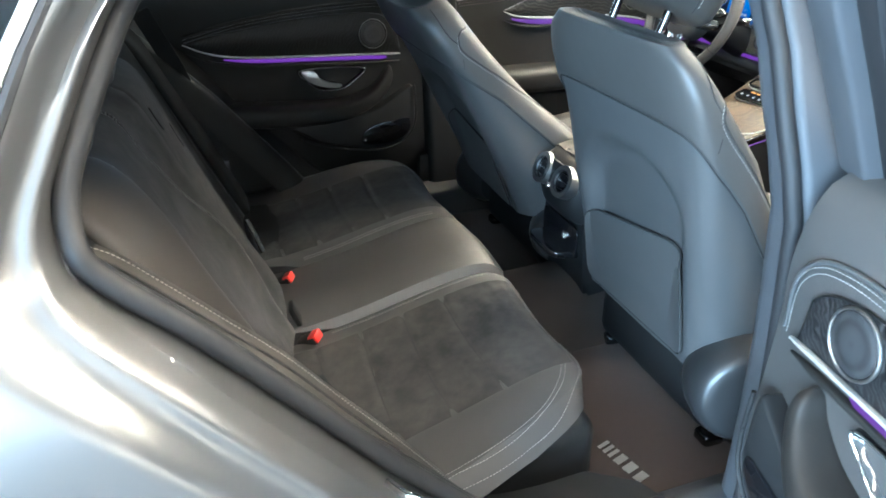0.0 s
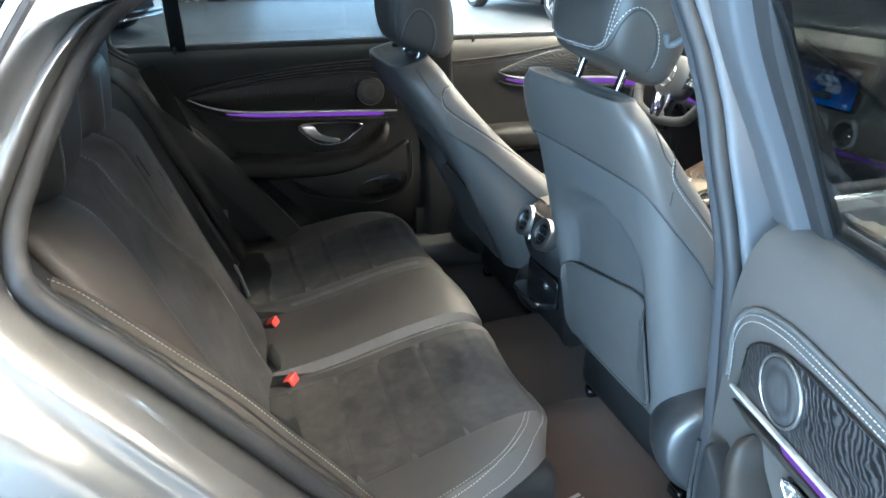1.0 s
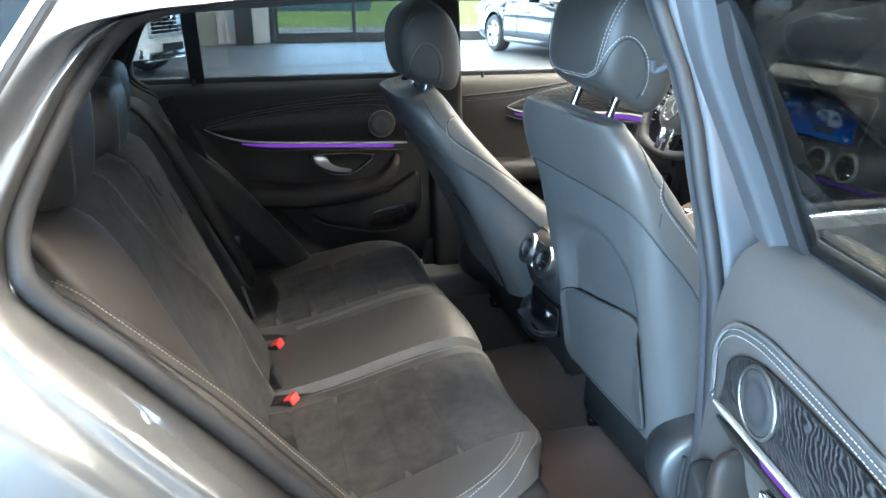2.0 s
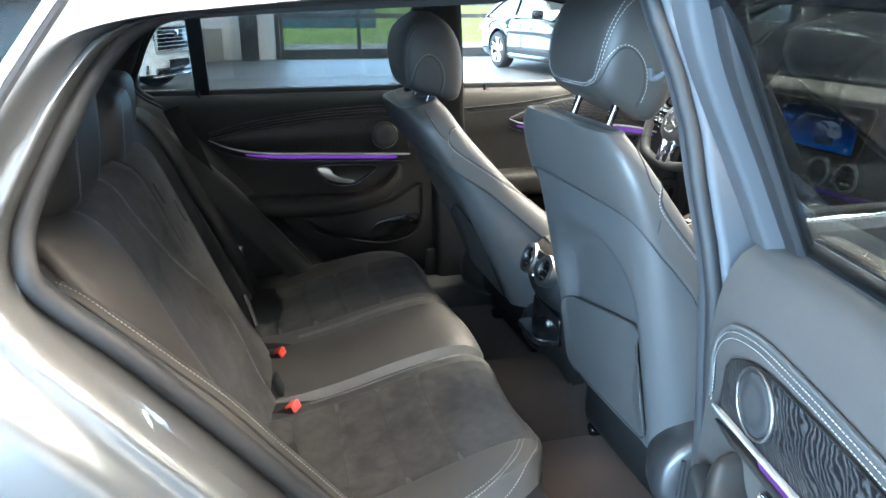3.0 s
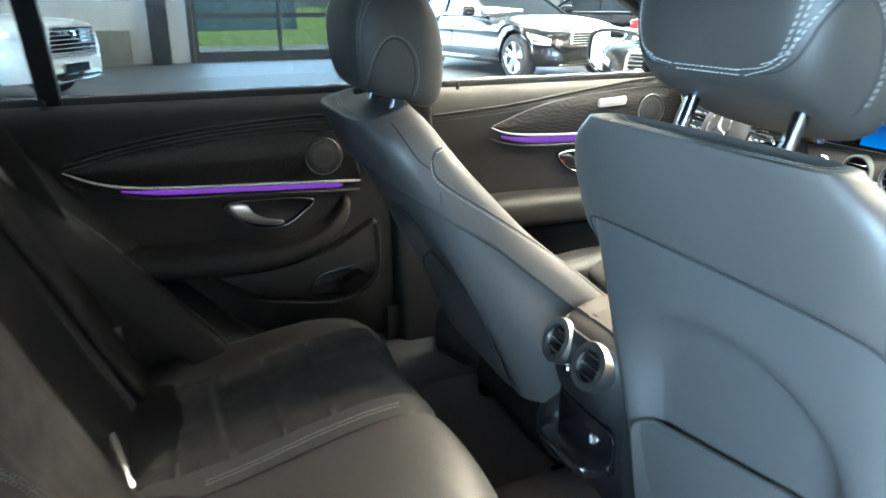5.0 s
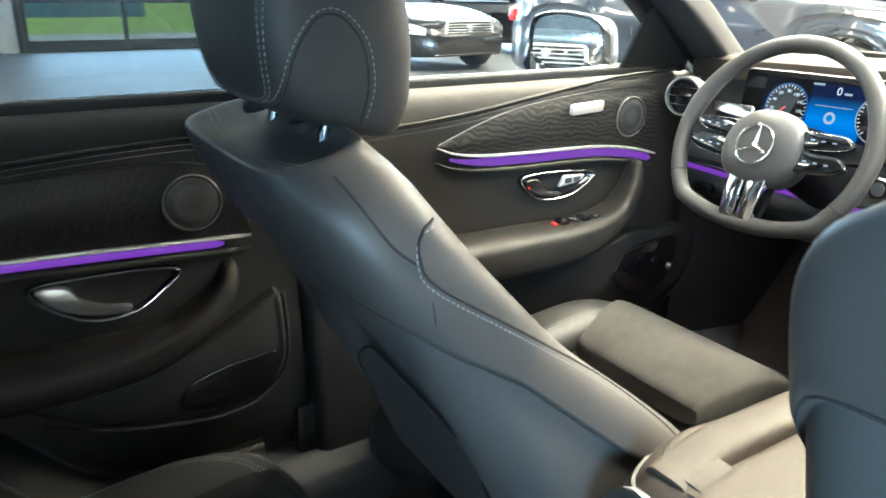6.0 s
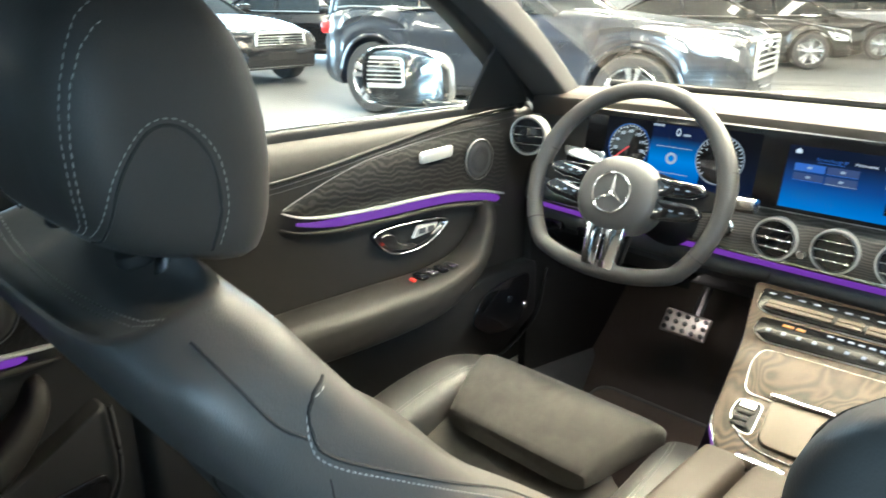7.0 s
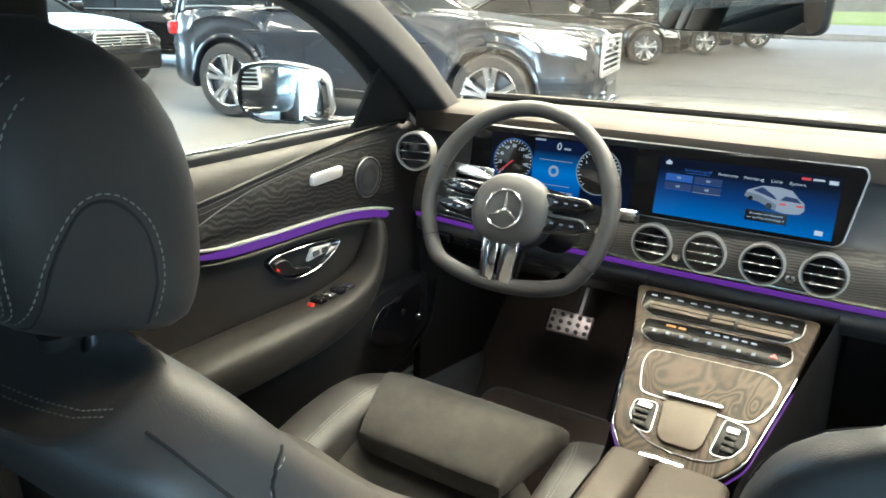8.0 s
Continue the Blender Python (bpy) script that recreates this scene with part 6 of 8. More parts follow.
top = part("top_pad", bm, DASH_TOP, dash, "black leather top pad, lit warm")
part("stitching", st, THREAD_DARK, top)
for x, z, r in ((1.935, 1.083, 0.010), (1.965, 1.078, 0.007)):
    part("demister_ridge", tube([(x + 0.02 * math.cos(i / 30 * math.pi * 2) * 0 + 0.03 * math.sin(math.pi * i / 30), -0.72 + 1.44 * i / 30, z) for i in range(31)], r, 8), PLASTIC, top)
# face below the pad
FX = [(0.70, 1.67), (0.77, 1.64), (0.80, 1.625), (0.835, 1.615), (0.845, 1.605), (0.92, 1.612), (0.935, 1.64), (1.0, 1.655), (1.068, 1.645)]
part("front_face", sheet(lambda u, v: (smooth_table(FX, 0.775 + 0.293 * u) + dash_bow(-0.76 + 1.52 * v), -0.76 + 1.52 * v, 0.775 + 0.293 * u), 40, 40, back=(0.04, 0, 0)), LEATHER_SOFT, dash, "black dashboard face")


def face(y, z, lift=0.0):
    return V(smooth_table(FX, z) + dash_bow(y) - lift, y, z)


# wood band with the round vents
part("wood_band", sheet(lambda u, v: (lambda y, z: face(y, z, 0.005 + 0.003 * math.sin(math.pi * u)))(-0.76 + 1.50 * v, 0.852 + 0.080 * u), 8, 60), WOOD_BAND, dash, "grey-brown open-pored ash trim band")
ys = [-0.76 + 1.50 * i / 60 for i in range(61)]
part("trim_strip", sweep([face(y, 0.851, 0.008) for y in ys], rounded([(-0.004, -0.004), (0.004, -0.004), (0.004, 0.004), (-0.004, 0.004)], 0.002, 2)), CHROME, dash, "thin satin silver strip")
part("light_strip", sweep([face(y, 0.8405, 0.006) for y in ys if not 0.29 < y < 0.30], rounded([(-0.003, -0.0065), (0.003, -0.0065), (0.003, 0.0065), (-0.003, 0.0065)], 0.002, 2)), AMBIENT, dash, "violet ambient light strip")
part("lower_roll", tube([face(y, 0.815, -0.008) for y in ys], 0.024, 12), LEATHER_SOFT, dash)


def vent(parent, c, ax, r, name="air_vent", ring=None, open_r=0.84):
    c, ax = Vector(c), Vector(ax).normalized()
    v = part(name, lathe([(r, -0.02), (r, 0.006), (r * 0.975, 0.0095), (r * (open_r + 0.03), 0.0095), (r * open_r, 0.004), (r * open_r, -0.01), (r * open_r, -0.03), (0.001, -0.031)], c, ax, 40), ring or CHROME, parent, "round air vent with a silver ring")
    side = ax.cross(V(0, 0, 1)).normalized()
    up = side.cross(ax)
    part("throat", lathe([(r * open_r, 0.002), (r * (open_r - 0.04), -0.028), (0.001, -0.029)], c, ax, 32), GLOSS, v, "black vent throat")
    rot = Matrix((side, up, ax)).transposed().to_4x4()
    for k in (-0.42, 0.0, 0.42):
        h = math.sqrt(1 - k * k) * r * (open_r - 0.02)
        part("slat", rbox(c + up * k * r - ax * 0.002, (2 * h, 0.0018, 0.018), 0.0008, 1, rot @ Euler((radians(12), 0, 0)).to_matrix().to_4x4()), GLOSS, v)
        part("slat_edge", rbox(c + up * k * r + ax * 0.007, (2 * h * 0.96, 0.0017, 0.002), 0.0008, 1, rot), CHROME, v)
    part("ring", torus(c + ax * 0.009, ax, r * (open_r - 0.02), 0.0014, 36, 8), METAL_DARK, v)
    return v


for y in (0.178, 0.083, -0.013, -0.108):
    vent(dash, face(y, 0.889, 0.008), (-1, 0, 0.10), 0.0375, ring=SATIN, open_r=0.89)
vent(dash, (1.585, 0.700, 1.000), (-0.97, -0.22, 0.05), 0.042, ring=SATIN, open_r=0.89)
vent(dash, (1.585, -0.700, 1.000), (-0.97, 0.22, 0.05), 0.042)
for y in (0.131, -0.060):
    part("vent_knob", lathe([(0.0085, 0), (0.0085, 0.01), (0.006, 0.014), (0.001, 0.0145)], face(y, 0.872, 0.006), (-1, 0, 0.1), 20), CHROME, dash, "small silver knob")
b = part("start_button", lathe([(0.020, 0), (0.020, 0.009), (0.017, 0.012), (0.001, 0.011)], face(0.272, 0.889, 0.004), (-1, 0, 0.1), 28), CHROME, dash, "round silver start button")
part("button_face", lathe([(0.012, 0.0), (0.012, 0.003), (0.001, 0.0032)], face(0.272, 0.889, 0.014), (-1, 0, 0.1), 24), PLASTIC_GREY, b)

# wide glass display: local frame, a to the right, b up
DA, DB = V(0, -1, 0), V(0.16, 0, 0.987).normalized()
DO = V(1.618, 0.220, 0.985)
DN = DB.cross(DA).normalized()
if DN.x > 0:
    DN = -DN


SHIFT = [0.0, 0.0, 1.0]


def on_display(a, b, c=0.0):
    return DO + DA * (a + SHIFT[0]) + DB * (b * SHIFT[2] + SHIFT[1]) + DN * c


disp = thing("wide_display", (1.64, 0.22, 0.91), "wide black glass display with dials and blue menu screen", "display")
PO = rounded([(-0.356, -0.048), (0.334, -0.048), (0.344, -0.040), (0.361, 0.070), (0.354, 0.082), (-0.356, 0.082)], [0.006, 0.008, 0.010, 0.010, 0.008, 0.012], 5)
part("glass_panel", slab(PO, lambda a, b, c: on_display(a, b, c), 0.014, 0.0015), PANEL_BLACK, disp, "black glass")
part("bezel", tube([on_display(a * 1.004, b * 1.01, 0.008) for a, b in PO], 0.0014, 8, True), SATIN, disp, "thin silver frame")
part("backing", slab([(a * 0.97, b * 0.9) for a, b in PO], lambda a, b, c: on_display(a, b, c), -0.03), PLASTIC, disp)
Z0 = 0.0146
SHIFT[:] = [0.016, 0.022, 1.0]


def flat(name, poly, mat, parent, h=0.0, label=""):
    bm = bmesh.new()
    vs = [bm.verts.new(on_display(a, b, Z0 + h)) for a, b in poly]
    bm.faces.new(vs)
    return part(name, bm, mat, parent, label, False)


def bar(a0, b0, a1, b1):
    return [(a0, b0), (a1, b0), (a1, b1), (a0, b1)]


def arc_poly(ca, cb, r0, r1, t0, t1, n=48):
    o = [(ca + r1 * math.cos(radians(t0 + (t1 - t0) * i / n)), cb + r1 * math.sin(radians(t0 + (t1 - t0) * i / n))) for i in range(n + 1)]
    q = [(ca + r0 * math.cos(radians(t0 + (t1 - t0) * i / n)), cb + r0 * math.sin(radians(t0 + (t1 - t0) * i / n))) for i in range(n + 1)]
    return o, q


def arc_mesh(name, ca, cb, r0, r1, t0, t1, mat, parent, h=0.0, n=48):
    o, q = arc_poly(ca, cb, r0, r1, t0, t1, n)
    bm = bmesh.new()
    a = [bm.verts.new(on_display(x, y, Z0 + h)) for x, y in o]
    b = [bm.verts.new(on_display(x, y, Z0 + h)) for x, y in q]
    for i in range(n):
        bm.faces.new((a[i], a[i + 1], b[i + 1], b[i]))
    return part(name, bm, mat, parent, "", False)


def text_mesh(name, body_text, a, b, size, mat, parent, h=0.0008, tilt=0.0):
    cu = bpy.data.curves.new(name, "FONT")
    cu.body, cu.size, cu.align_x, cu.align_y = body_text, size, "CENTER", "CENTER"
    tmp = bpy.data.objects.new(name, cu)
    scene.collection.objects.link(tmp)
    me = bpy.data.meshes.new_from_object(tmp.evaluated_get(bpy.context.evaluated_depsgraph_get()))
    bpy.data.objects.remove(tmp)
    bpy.data.curves.remove(cu)
    bm = bmesh.new()
    bm.from_mesh(me)
    bpy.data.meshes.remove(me)
    for v in bm.verts:
        x, y = v.co.x, v.co.y
        v.co = on_display(a + x, b + y, Z0 + h)
    return part(name, bm, mat, parent, "", False)


def shade_screen(name, ca, cb, w, hgt, top, mid, low, strength):
    """A lit screen whose own picture runs from one blue to another."""
    m, t, b, mk, ln = nodes(name)
    tc, sep, ramp = mk("ShaderNodeTexCoord"), mk("ShaderNodeSeparateXYZ"), mk("ShaderNodeValToRGB")
    ln(tc.outputs["Generated"], sep.inputs[0])
    ln(sep.outputs["Z"], ramp.inputs[0])
    e = ramp.color_ramp.elements
    e[0].position, e[0].color = 0.0, (*low, 1)
    e[1].position, e[1].color = 1.0, (*top, 1)
    k = e.new(0.42)
    k.color = (*mid, 1)
    k = e.new(0.80)
    k.color = (*top, 1)
    b.inputs["Base Color"].default_value = (0.001, 0.001, 0.001, 1)
    ln(ramp.outputs[0], b.inputs["Emission Color"])
    b.inputs["Emission Strength"].default_value = strength
    b.inputs["Roughness"].default_value = 0.35
    b.inputs["Specular IOR Level"].default_value = 0.08
    return m


INSTR = shade_screen("instrument_picture", 0, 0, 0, 0, (0.002, 0.008, 0.04), (0.010, 0.20, 0.62), (0.004, 0.07, 0.32), 0.55)
MENU = shade_screen("menu_picture", 0, 0, 0, 0, (0.001, 0.005, 0.022), (0.005, 0.055, 0.24), (0.010, 0.19, 0.62), 0.5)
ins = flat("instrument_screen", bar(-0.325, -0.066, -0.025, 0.050), SCREEN_DEEP, disp, 0.0, "instrument screen with two dials")
ins.data.materials[0] = shade_screen("instrument_ground", 0, 0, 0, 0, (0.001, 0.002, 0.006), (0.002, 0.006, 0.02), (0.002, 0.01, 0.04), 0.4)
cen = flat("centre_field", bar(-0.228, -0.064, -0.124, 0.046), INSTR, ins, 0.0004)
for ca, col in ((-0.272, SCREEN_WHITE), (-0.092, SCREEN_WHITE)):
    o, _ = arc_poly(ca, -0.004, 0.0, 0.0435, 0, 360, 48)
    flat("dial_ground", o[:-1], GLOSS, ins, 0.0008)
    arc_mesh("dial_rim", ca, -0.004, 0.0425, 0.0440, 0, 360, SCREEN_BLUE if ca < -0.2 else SCREEN_SILVER, ins, 0.0012)
    for i in range(28):
        t = -45 + 270 * i / 27
        r0 = 0.0375 if i % 3 else 0.0345
        x0, y0 = math.cos(radians(t)), math.sin(radians(t))
        p, q = Vector((-y0, x0)) * 0.0006, Vector((x0, y0))
        base = Vector((ca, -0.004))
        flat("dial_mark", [tuple(base + q * r0 - p), tuple(base + q * 0.041 - p), tuple(base + q * 0.041 + p), tuple(base + q * r0 + p)], SCREEN_WHITE if (ca < -0.2 or t > -20) else SCREEN_RED, ins, 0.0012)
for i, tx in enumerate(("0", "20", "40", "60", "80", "100", "140", "180")):
    t = radians(225 - 270 * i / 8)
    text_mesh("dial_number", tx, -0.272 + 0.029 * math.cos(t), -0.004 + 0.029 * math.sin(t), 0.0085, SCREEN_WHITE, ins, 0.0013)
for i, tx in enumerate(("1", "2", "3", "4", "5", "6")):
    t = radians(150 - 200 * i / 5)
    text_mesh("dial_number", tx, -0.092 + 0.030 * math.cos(t), -0.004 + 0.030 * math.sin(t), 0.0085, SCREEN_WHITE, ins, 0.0013)
nt = radians(222)
nd, npx = Vector((math.cos(nt), math.sin(nt))), Vector((-math.sin(nt), math.cos(nt))) * 0.0016
nb = Vector((-0.272, -0.004))
flat("needle", [tuple(nb - npx), tuple(nb + nd * 0.037 - npx * 0.5), tuple(nb + nd * 0.037 + npx * 0.5), tuple(nb + npx)], SCREEN_RED, ins, 0.0016)
text_mesh("speed", "0", -0.176, 0.034, 0.020, SCREEN_WHITE, ins, 0.0014)
flat("unit_bar", bar(-0.166, 0.029, -0.152, 0.033), SCREEN_SILVER, ins, 0.0014)
flat("unit_bar", bar(-0.228, 0.042, -0.206, 0.046), SCREEN_SILVER, ins, 0.0014)
for b0 in (0.006, -0.042):
    flat("info_line", bar(-0.215, b0, -0.145, b0 + 0.0012), SCREEN_SILVER, ins, 0.0014)
for a0 in (-0.215, -0.165, -0.150):
    flat("info_bar", bar(a0, -0.058, a0 + 0.012, -0.052), SCREEN_SILVER, ins, 0.0014)
arc_mesh("car_symbol", -0.182, -0.014, 0.006, 0.011, 0, 360, SCREEN_SILVER, ins, 0.0014, 24)

SHIFT[:] = [0.006, 0.011, 0.78]
menu = flat("menu_screen", bar(0.030, -0.066, 0.322, 0.066), MENU, disp, 0.0, "blue menu screen")
flat("home_symbol", [(0.041, 0.050), (0.051, 0.050), (0.051, 0.056), (0.046, 0.061), (0.041, 0.056)], SCREEN_WHITE, menu, 0.001)
for a, w, mat, tx in ((0.098, 0.04, SCREEN_BLUE, "Schnellzugriff"), (0.148, 0.03, SCREEN_WHITE, "Assistenz"), (0.190, 0.03, SCREEN_WHITE, "Fahrzeug"), (0.226, 0.02, SCREEN_WHITE, "Licht"), (0.258, 0.026, SCREEN_WHITE, "System")):
    text_mesh("menu_word", tx, a, 0.042, 0.0088, mat, menu, 0.001)
flat("word_underline", bar(0.078, 0.035, 0.118, 0.0362), SCREEN_BLUE, menu, 0.001)
flat("red_field", bar(0.262, 0.053, 0.276, 0.0585), SCREEN_RED, menu, 0.001)
flat("clock_bar", bar(0.279, 0.054, 0.296, 0.058), SCREEN_WHITE, menu, 0.001)
flat("message_symbol", bar(0.303, 0.050, 0.316, 0.058), SCREEN_WHITE, menu, 0.001)
for i, (a, b) in enumerate(((0.044, 0.014), (0.094, 0.014), (0.044, -0.006), (0.094, -0.006))):
    flat("menu_tile", bar(a, b, a + 0.047, b + 0.016), SCREEN_BLUE if i == 0 else SCREEN_DEEP, menu, 0.0008)
    flat("tile_edge", bar(a, b, a + 0.047, b + 0.0012), SCREEN_SILVER if i == 3 else SCREEN_BLUE, menu, 0.0012)
    flat("tile_symbol", bar(a + 0.020, b + 0.006, a + 0.027, b + 0.011), SCREEN_SILVER, menu, 0.0012)
# car picture in the menu
PX = [(0.180, 0.004), (0.183, 0.017), (0.192, 0.022), (0.206, 0.030), (0.232, 0.031), (0.252, 0.027), (0.264, 0.012), (0.273, 0.004), (0.275, -0.012), (0.268, -0.021), (0.246, -0.023), (0.232, -0.020), (0.205, -0.006), (0.190, -0.002)]
flat("car_picture", PX, SCREEN_SILVER, menu, 0.001)
flat("car_picture_side", [(0.181, 0.004), (0.183, 0.013), (0.206, 0.008), (0.232, -0.006), (0.232, -0.019), (0.205, -0.006), (0.190, -0.002)], SCREEN_GREY, menu, 0.0012)
flat("car_picture_window", [(0.192, 0.018), (0.206, 0.027), (0.226, 0.012), (0.232, 0.003), (0.208, 0.012)], SCREEN_DEEP, menu, 0.0014)
flat("car_picture_window", [(0.236, 0.004), (0.243, 0.014), (0.261, 0.012), (0.269, 0.003)], SCREEN_DEEP, menu, 0.0014)
for ca, cb, r in ((0.190, 0.000, 0.0055), (0.220, -0.012, 0.0075)):
    flat("car_picture_wheel", [(ca + r * 0.7 * math.cos(2 * math.pi * i / 16), cb + r * math.sin(2 * math.pi * i / 16)) for i in range(16)], PANEL_BLACK, menu, 0.0015)
for a0 in (0.236, 0.262):
    flat("car_picture_lamp", bar(a0, -0.006, a0 + 0.010, -0.002), SCREEN_RED, menu, 0.0014)
flat("note_field", bar(0.186, -0.048, 0.252, -0.024), PANEL_BLACK, menu, 0.0016)
text_mesh("note_words", "Einstellen der Funktion", 0.219, -0.031, 0.0056, SCREEN_WHITE, menu, 0.002)
text_mesh("note_words", "nur bei Motorlauf möglich", 0.219, -0.040, 0.0056, SCREEN_WHITE, menu, 0.002)
flat("seat_symbol", bar(0.296, -0.058, 0.308, -0.048), SCREEN_WHITE, menu, 0.001)

SHIFT[:] = [0.0, 0.0, 1.0]
# light switch panel left of the wheel column
part("switch_panel", rbox((1.625, 0.63, 0.885), (0.03, 0.14, 0.05), 0.012, 3), PLASTIC_GREY, dash, "grey light switch panel")
for y in (0.66, 0.57):
    part("switch", rbox((1.64, y, 0.80), (0.02, 0.05, 0.022), 0.005), GLOSS, dash)
part("column_cover", loft([[V(1.46 + 0.2 * t, 0.382 + r * math.cos(a), 0.945 - 0.08 * t + r * 0.9 * math.sin(a)) for a in [2 * math.pi * j / 20 for j in range(20)]] for t, r in ((0, 0.045), (0.3, 0.055), (1, 0.07))]), PLASTIC, dash, "black steering column cover")
part("knee_panel", sheet(lambda u, v: (1.66 + 0.14 * u, 0.16 + 0.56 * v, 0.80 - 0.11 * u), 8, 10, back=(0.02, 0, 0)), PLASTIC, dash, "black knee panel")
part("knee_panel", sheet(lambda u, v: (1.68 + 0.16 * u, -0.72 + 0.56 * v, 0.80 - 0.30 * u), 8, 10, back=(0.02, 0, 0)), PLASTIC, dash, "black glove box lid")

fl_lamp = thing("footwell_lamp", (1.745, 0.39, 0.72), "small lit footwell lamp under the knee panel", "lamp")
part("housing", rbox((1.748, 0.39, 0.727), (0.062, 0.044, 0.010), 0.003), PLASTIC, fl_lamp)
part("lens", rbox((1.745, 0.39, 0.720), (0.050, 0.032, 0.006), 0.002), glow_material("footwell_lens", (1.0, 0.80, 0.68), 75.0), fl_lamp, "warm white lens")
part("shroud", rbox((1.7145, 0.39, 0.7185), (0.005, 0.050, 0.024), 0.002), PLASTIC, fl_lamp)

# ---- steering wheel ----
sw = thing("steering_wheel", (1.45, 0.382, 0.95), "black leather flat-bottomed steering wheel with satin metal spoke", "steering wheel")
SN = V(-0.925, 0, 0.38).normalized()
SB = V(0.38, 0, 0.925).normalized()
SA = V(0, -1, 0)
SC = V(1.425, 0.380, 0.968)


def on_wheel(a, b, c=0.0):
    return SC + SA * a + SB * b + SN * c


def rim_pt(t):
    """t in degrees, 0 to the right; flat below."""
    a, b = 0.174 * math.cos(radians(t)), 0.174 * math.sin(radians(t))
    if b < -0.118:
        b = -0.118 - (-b - 0.118) * 0.42
    return a, b


rims = []
N = 96
for i in range(N):
    a, b = rim_pt(360 * i / N)
    p = Vector((a, b))
    q = Vector(rim_pt(360 * (i + 1) / N)) - Vector(rim_pt(360 * (i - 1) / N))
    q.normalize()
    nrm = Vector((q.y, -q.x))
    ang = 360 * i / N
    thick = 0.0155 + 0.002 * math.exp(-((ang - 20) / 18) ** 2) + 0.002 * math.exp(-((ang - 160) / 18) ** 2)
    rims.append([on_wheel(*(p + nrm * thick * 0.92 * math.cos(k)), thick * math.sin(k)) for k in [2 * math.pi * j / 14 for j in range(14)]])
rims.append(rims[0])
bm = loft(rims, True, False)
bmesh.ops.remove_doubles(bm, verts=bm.verts, dist=1e-6)
rim_ob = part("rim", bm, LEATHER, sw, "smooth black leather rim")
for t in (-28, 208, 18, 162):
    a, b = rim_pt(t % 360)
    a2, b2 = rim_pt((t + 1) % 360)
    c = on_wheel(a, b)
    part("rim_seam", torus(c, (on_wheel(a2, b2) - c).normalized(), 0.0158, 0.0008, 24, 6), SEAM, rim_ob)
hub = part("airbag_cover", loft([[on_wheel(0.073 * k * sell(math.cos(a), 0.9), -0.012 + 0.066 * k * sell(math.sin(a), 0.9), h) for a in [2 * math.pi * j / 36 for j in range(36)]] for k, h in ((0.95, -0.03), (1.03, -0.005), (1.0, 0.015), (0.88, 0.027), (0.6, 0.033), (0.2, 0.035))]), LEATHER_SOFT, sw, "round black airbag cover")
star = bmesh.new()
join(star, torus(on_wheel(0, -0.012, 0.037), SN, 0.0335, 0.0022, 48, 8))
for t in (90, 210, 330):
    d = Vector((math.cos(radians(t)), math.sin(radians(t))))
    w = Vector((-d.y, d.x)) * 0.0050
    c0 = Vector((0, -0.012))
    join(star, loft([[on_wheel(*(c0 - w), 0.036), on_wheel(*(c0 + w), 0.036), on_wheel(*c0, 0.0415)], [on_wheel(*(c0 + d * 0.031 - w * 0.1), 0.036), on_wheel(*(c0 + d * 0.031 + w * 0.1), 0.036), on_wheel(*(c0 + d * 0.031), 0.038)]]))
part("emblem", star, CHROME, hub, "satin silver ring emblem")
for sgn in (-1, 1):
    for b0, hh in ((0.016, 0.017), (-0.020, 0.020)):
        pts = rounded([(sgn * 0.055, b0 - hh), (sgn * 0.125, b0 - hh * 0.6), (sgn * 0.148, b0), (sgn * 0.135, b0 + hh * 0.75), (sgn * 0.06, b0 + hh * 0.8)], 0.008, 3)
        sp = part("switch_spoke", slab(pts, lambda a, b, c: on_wheel(a, b, c), 0.016, 0.005), GLOSS, sw, "glossy black switch spoke")
        part("spoke_edge", tube([on_wheel(a * 1.0, b, 0.010) for a, b in pts], 0.0008, 6, True), CHROME, sp)
        for k in (0.082, 0.100, 0.118):
            part("switch_mark", rbox(on_wheel(sgn * k, b0, 0.0165), (0.0015, 0.006, 0.002), 0), SCREEN_SILVER, sp)
    part("spoke_arm", slab(rounded([(sgn * 0.05, -0.024), (sgn * 0.165, -0.004), (sgn * 0.170, 0.020), (sgn * 0.05, 0.040)], 0.01, 3), lambda a, b, c: on_wheel(a, b, c), -0.02, 0.005), PLASTIC, sw)
for sgn in (-1, 1):
    pts = rounded([(sgn * 0.003, -0.055), (sgn * 0.036, -0.055), (sgn * 0.030, -0.138), (sgn * 0.003, -0.138)], 0.004, 2)
    part("lower_spoke", slab(pts, lambda a, b, c: on_wheel(a, b, 0.018 * (1 + b / 0.2) + c), 0.012, 0.004), CHROME_BRIGHT, sw, "polished metal lower spoke")
part("spoke_core", slab(rounded([(-0.038, -0.05), (0.038, -0.05), (0.030, -0.145), (-0.030, -0.145)], 0.006, 3), lambda a, b, c: on_wheel(a, b, c), -0.014, 0.004), PLASTIC, sw)
for sgn, a1, b1 in ((1, 0.205, 0.020), (-1, 0.150, 0.050)):
    stl = part("column_stalk", tube([on_wheel(sgn * 0.05, 0.01, -0.06), on_wheel(sgn * 0.13, b1 * 0.7, -0.055), on_wheel(sgn * a1, b1, -0.045)], 0.009, 12), PLASTIC, sw, "black column stalk")
    part("stalk_end", tube([on_wheel(sgn * (a1 - 0.03), b1 * 0.95, -0.046), on_wheel(sgn * a1, b1, -0.045)], 0.0125, 12), CHROME if sgn > 0 else GLOSS, stl)
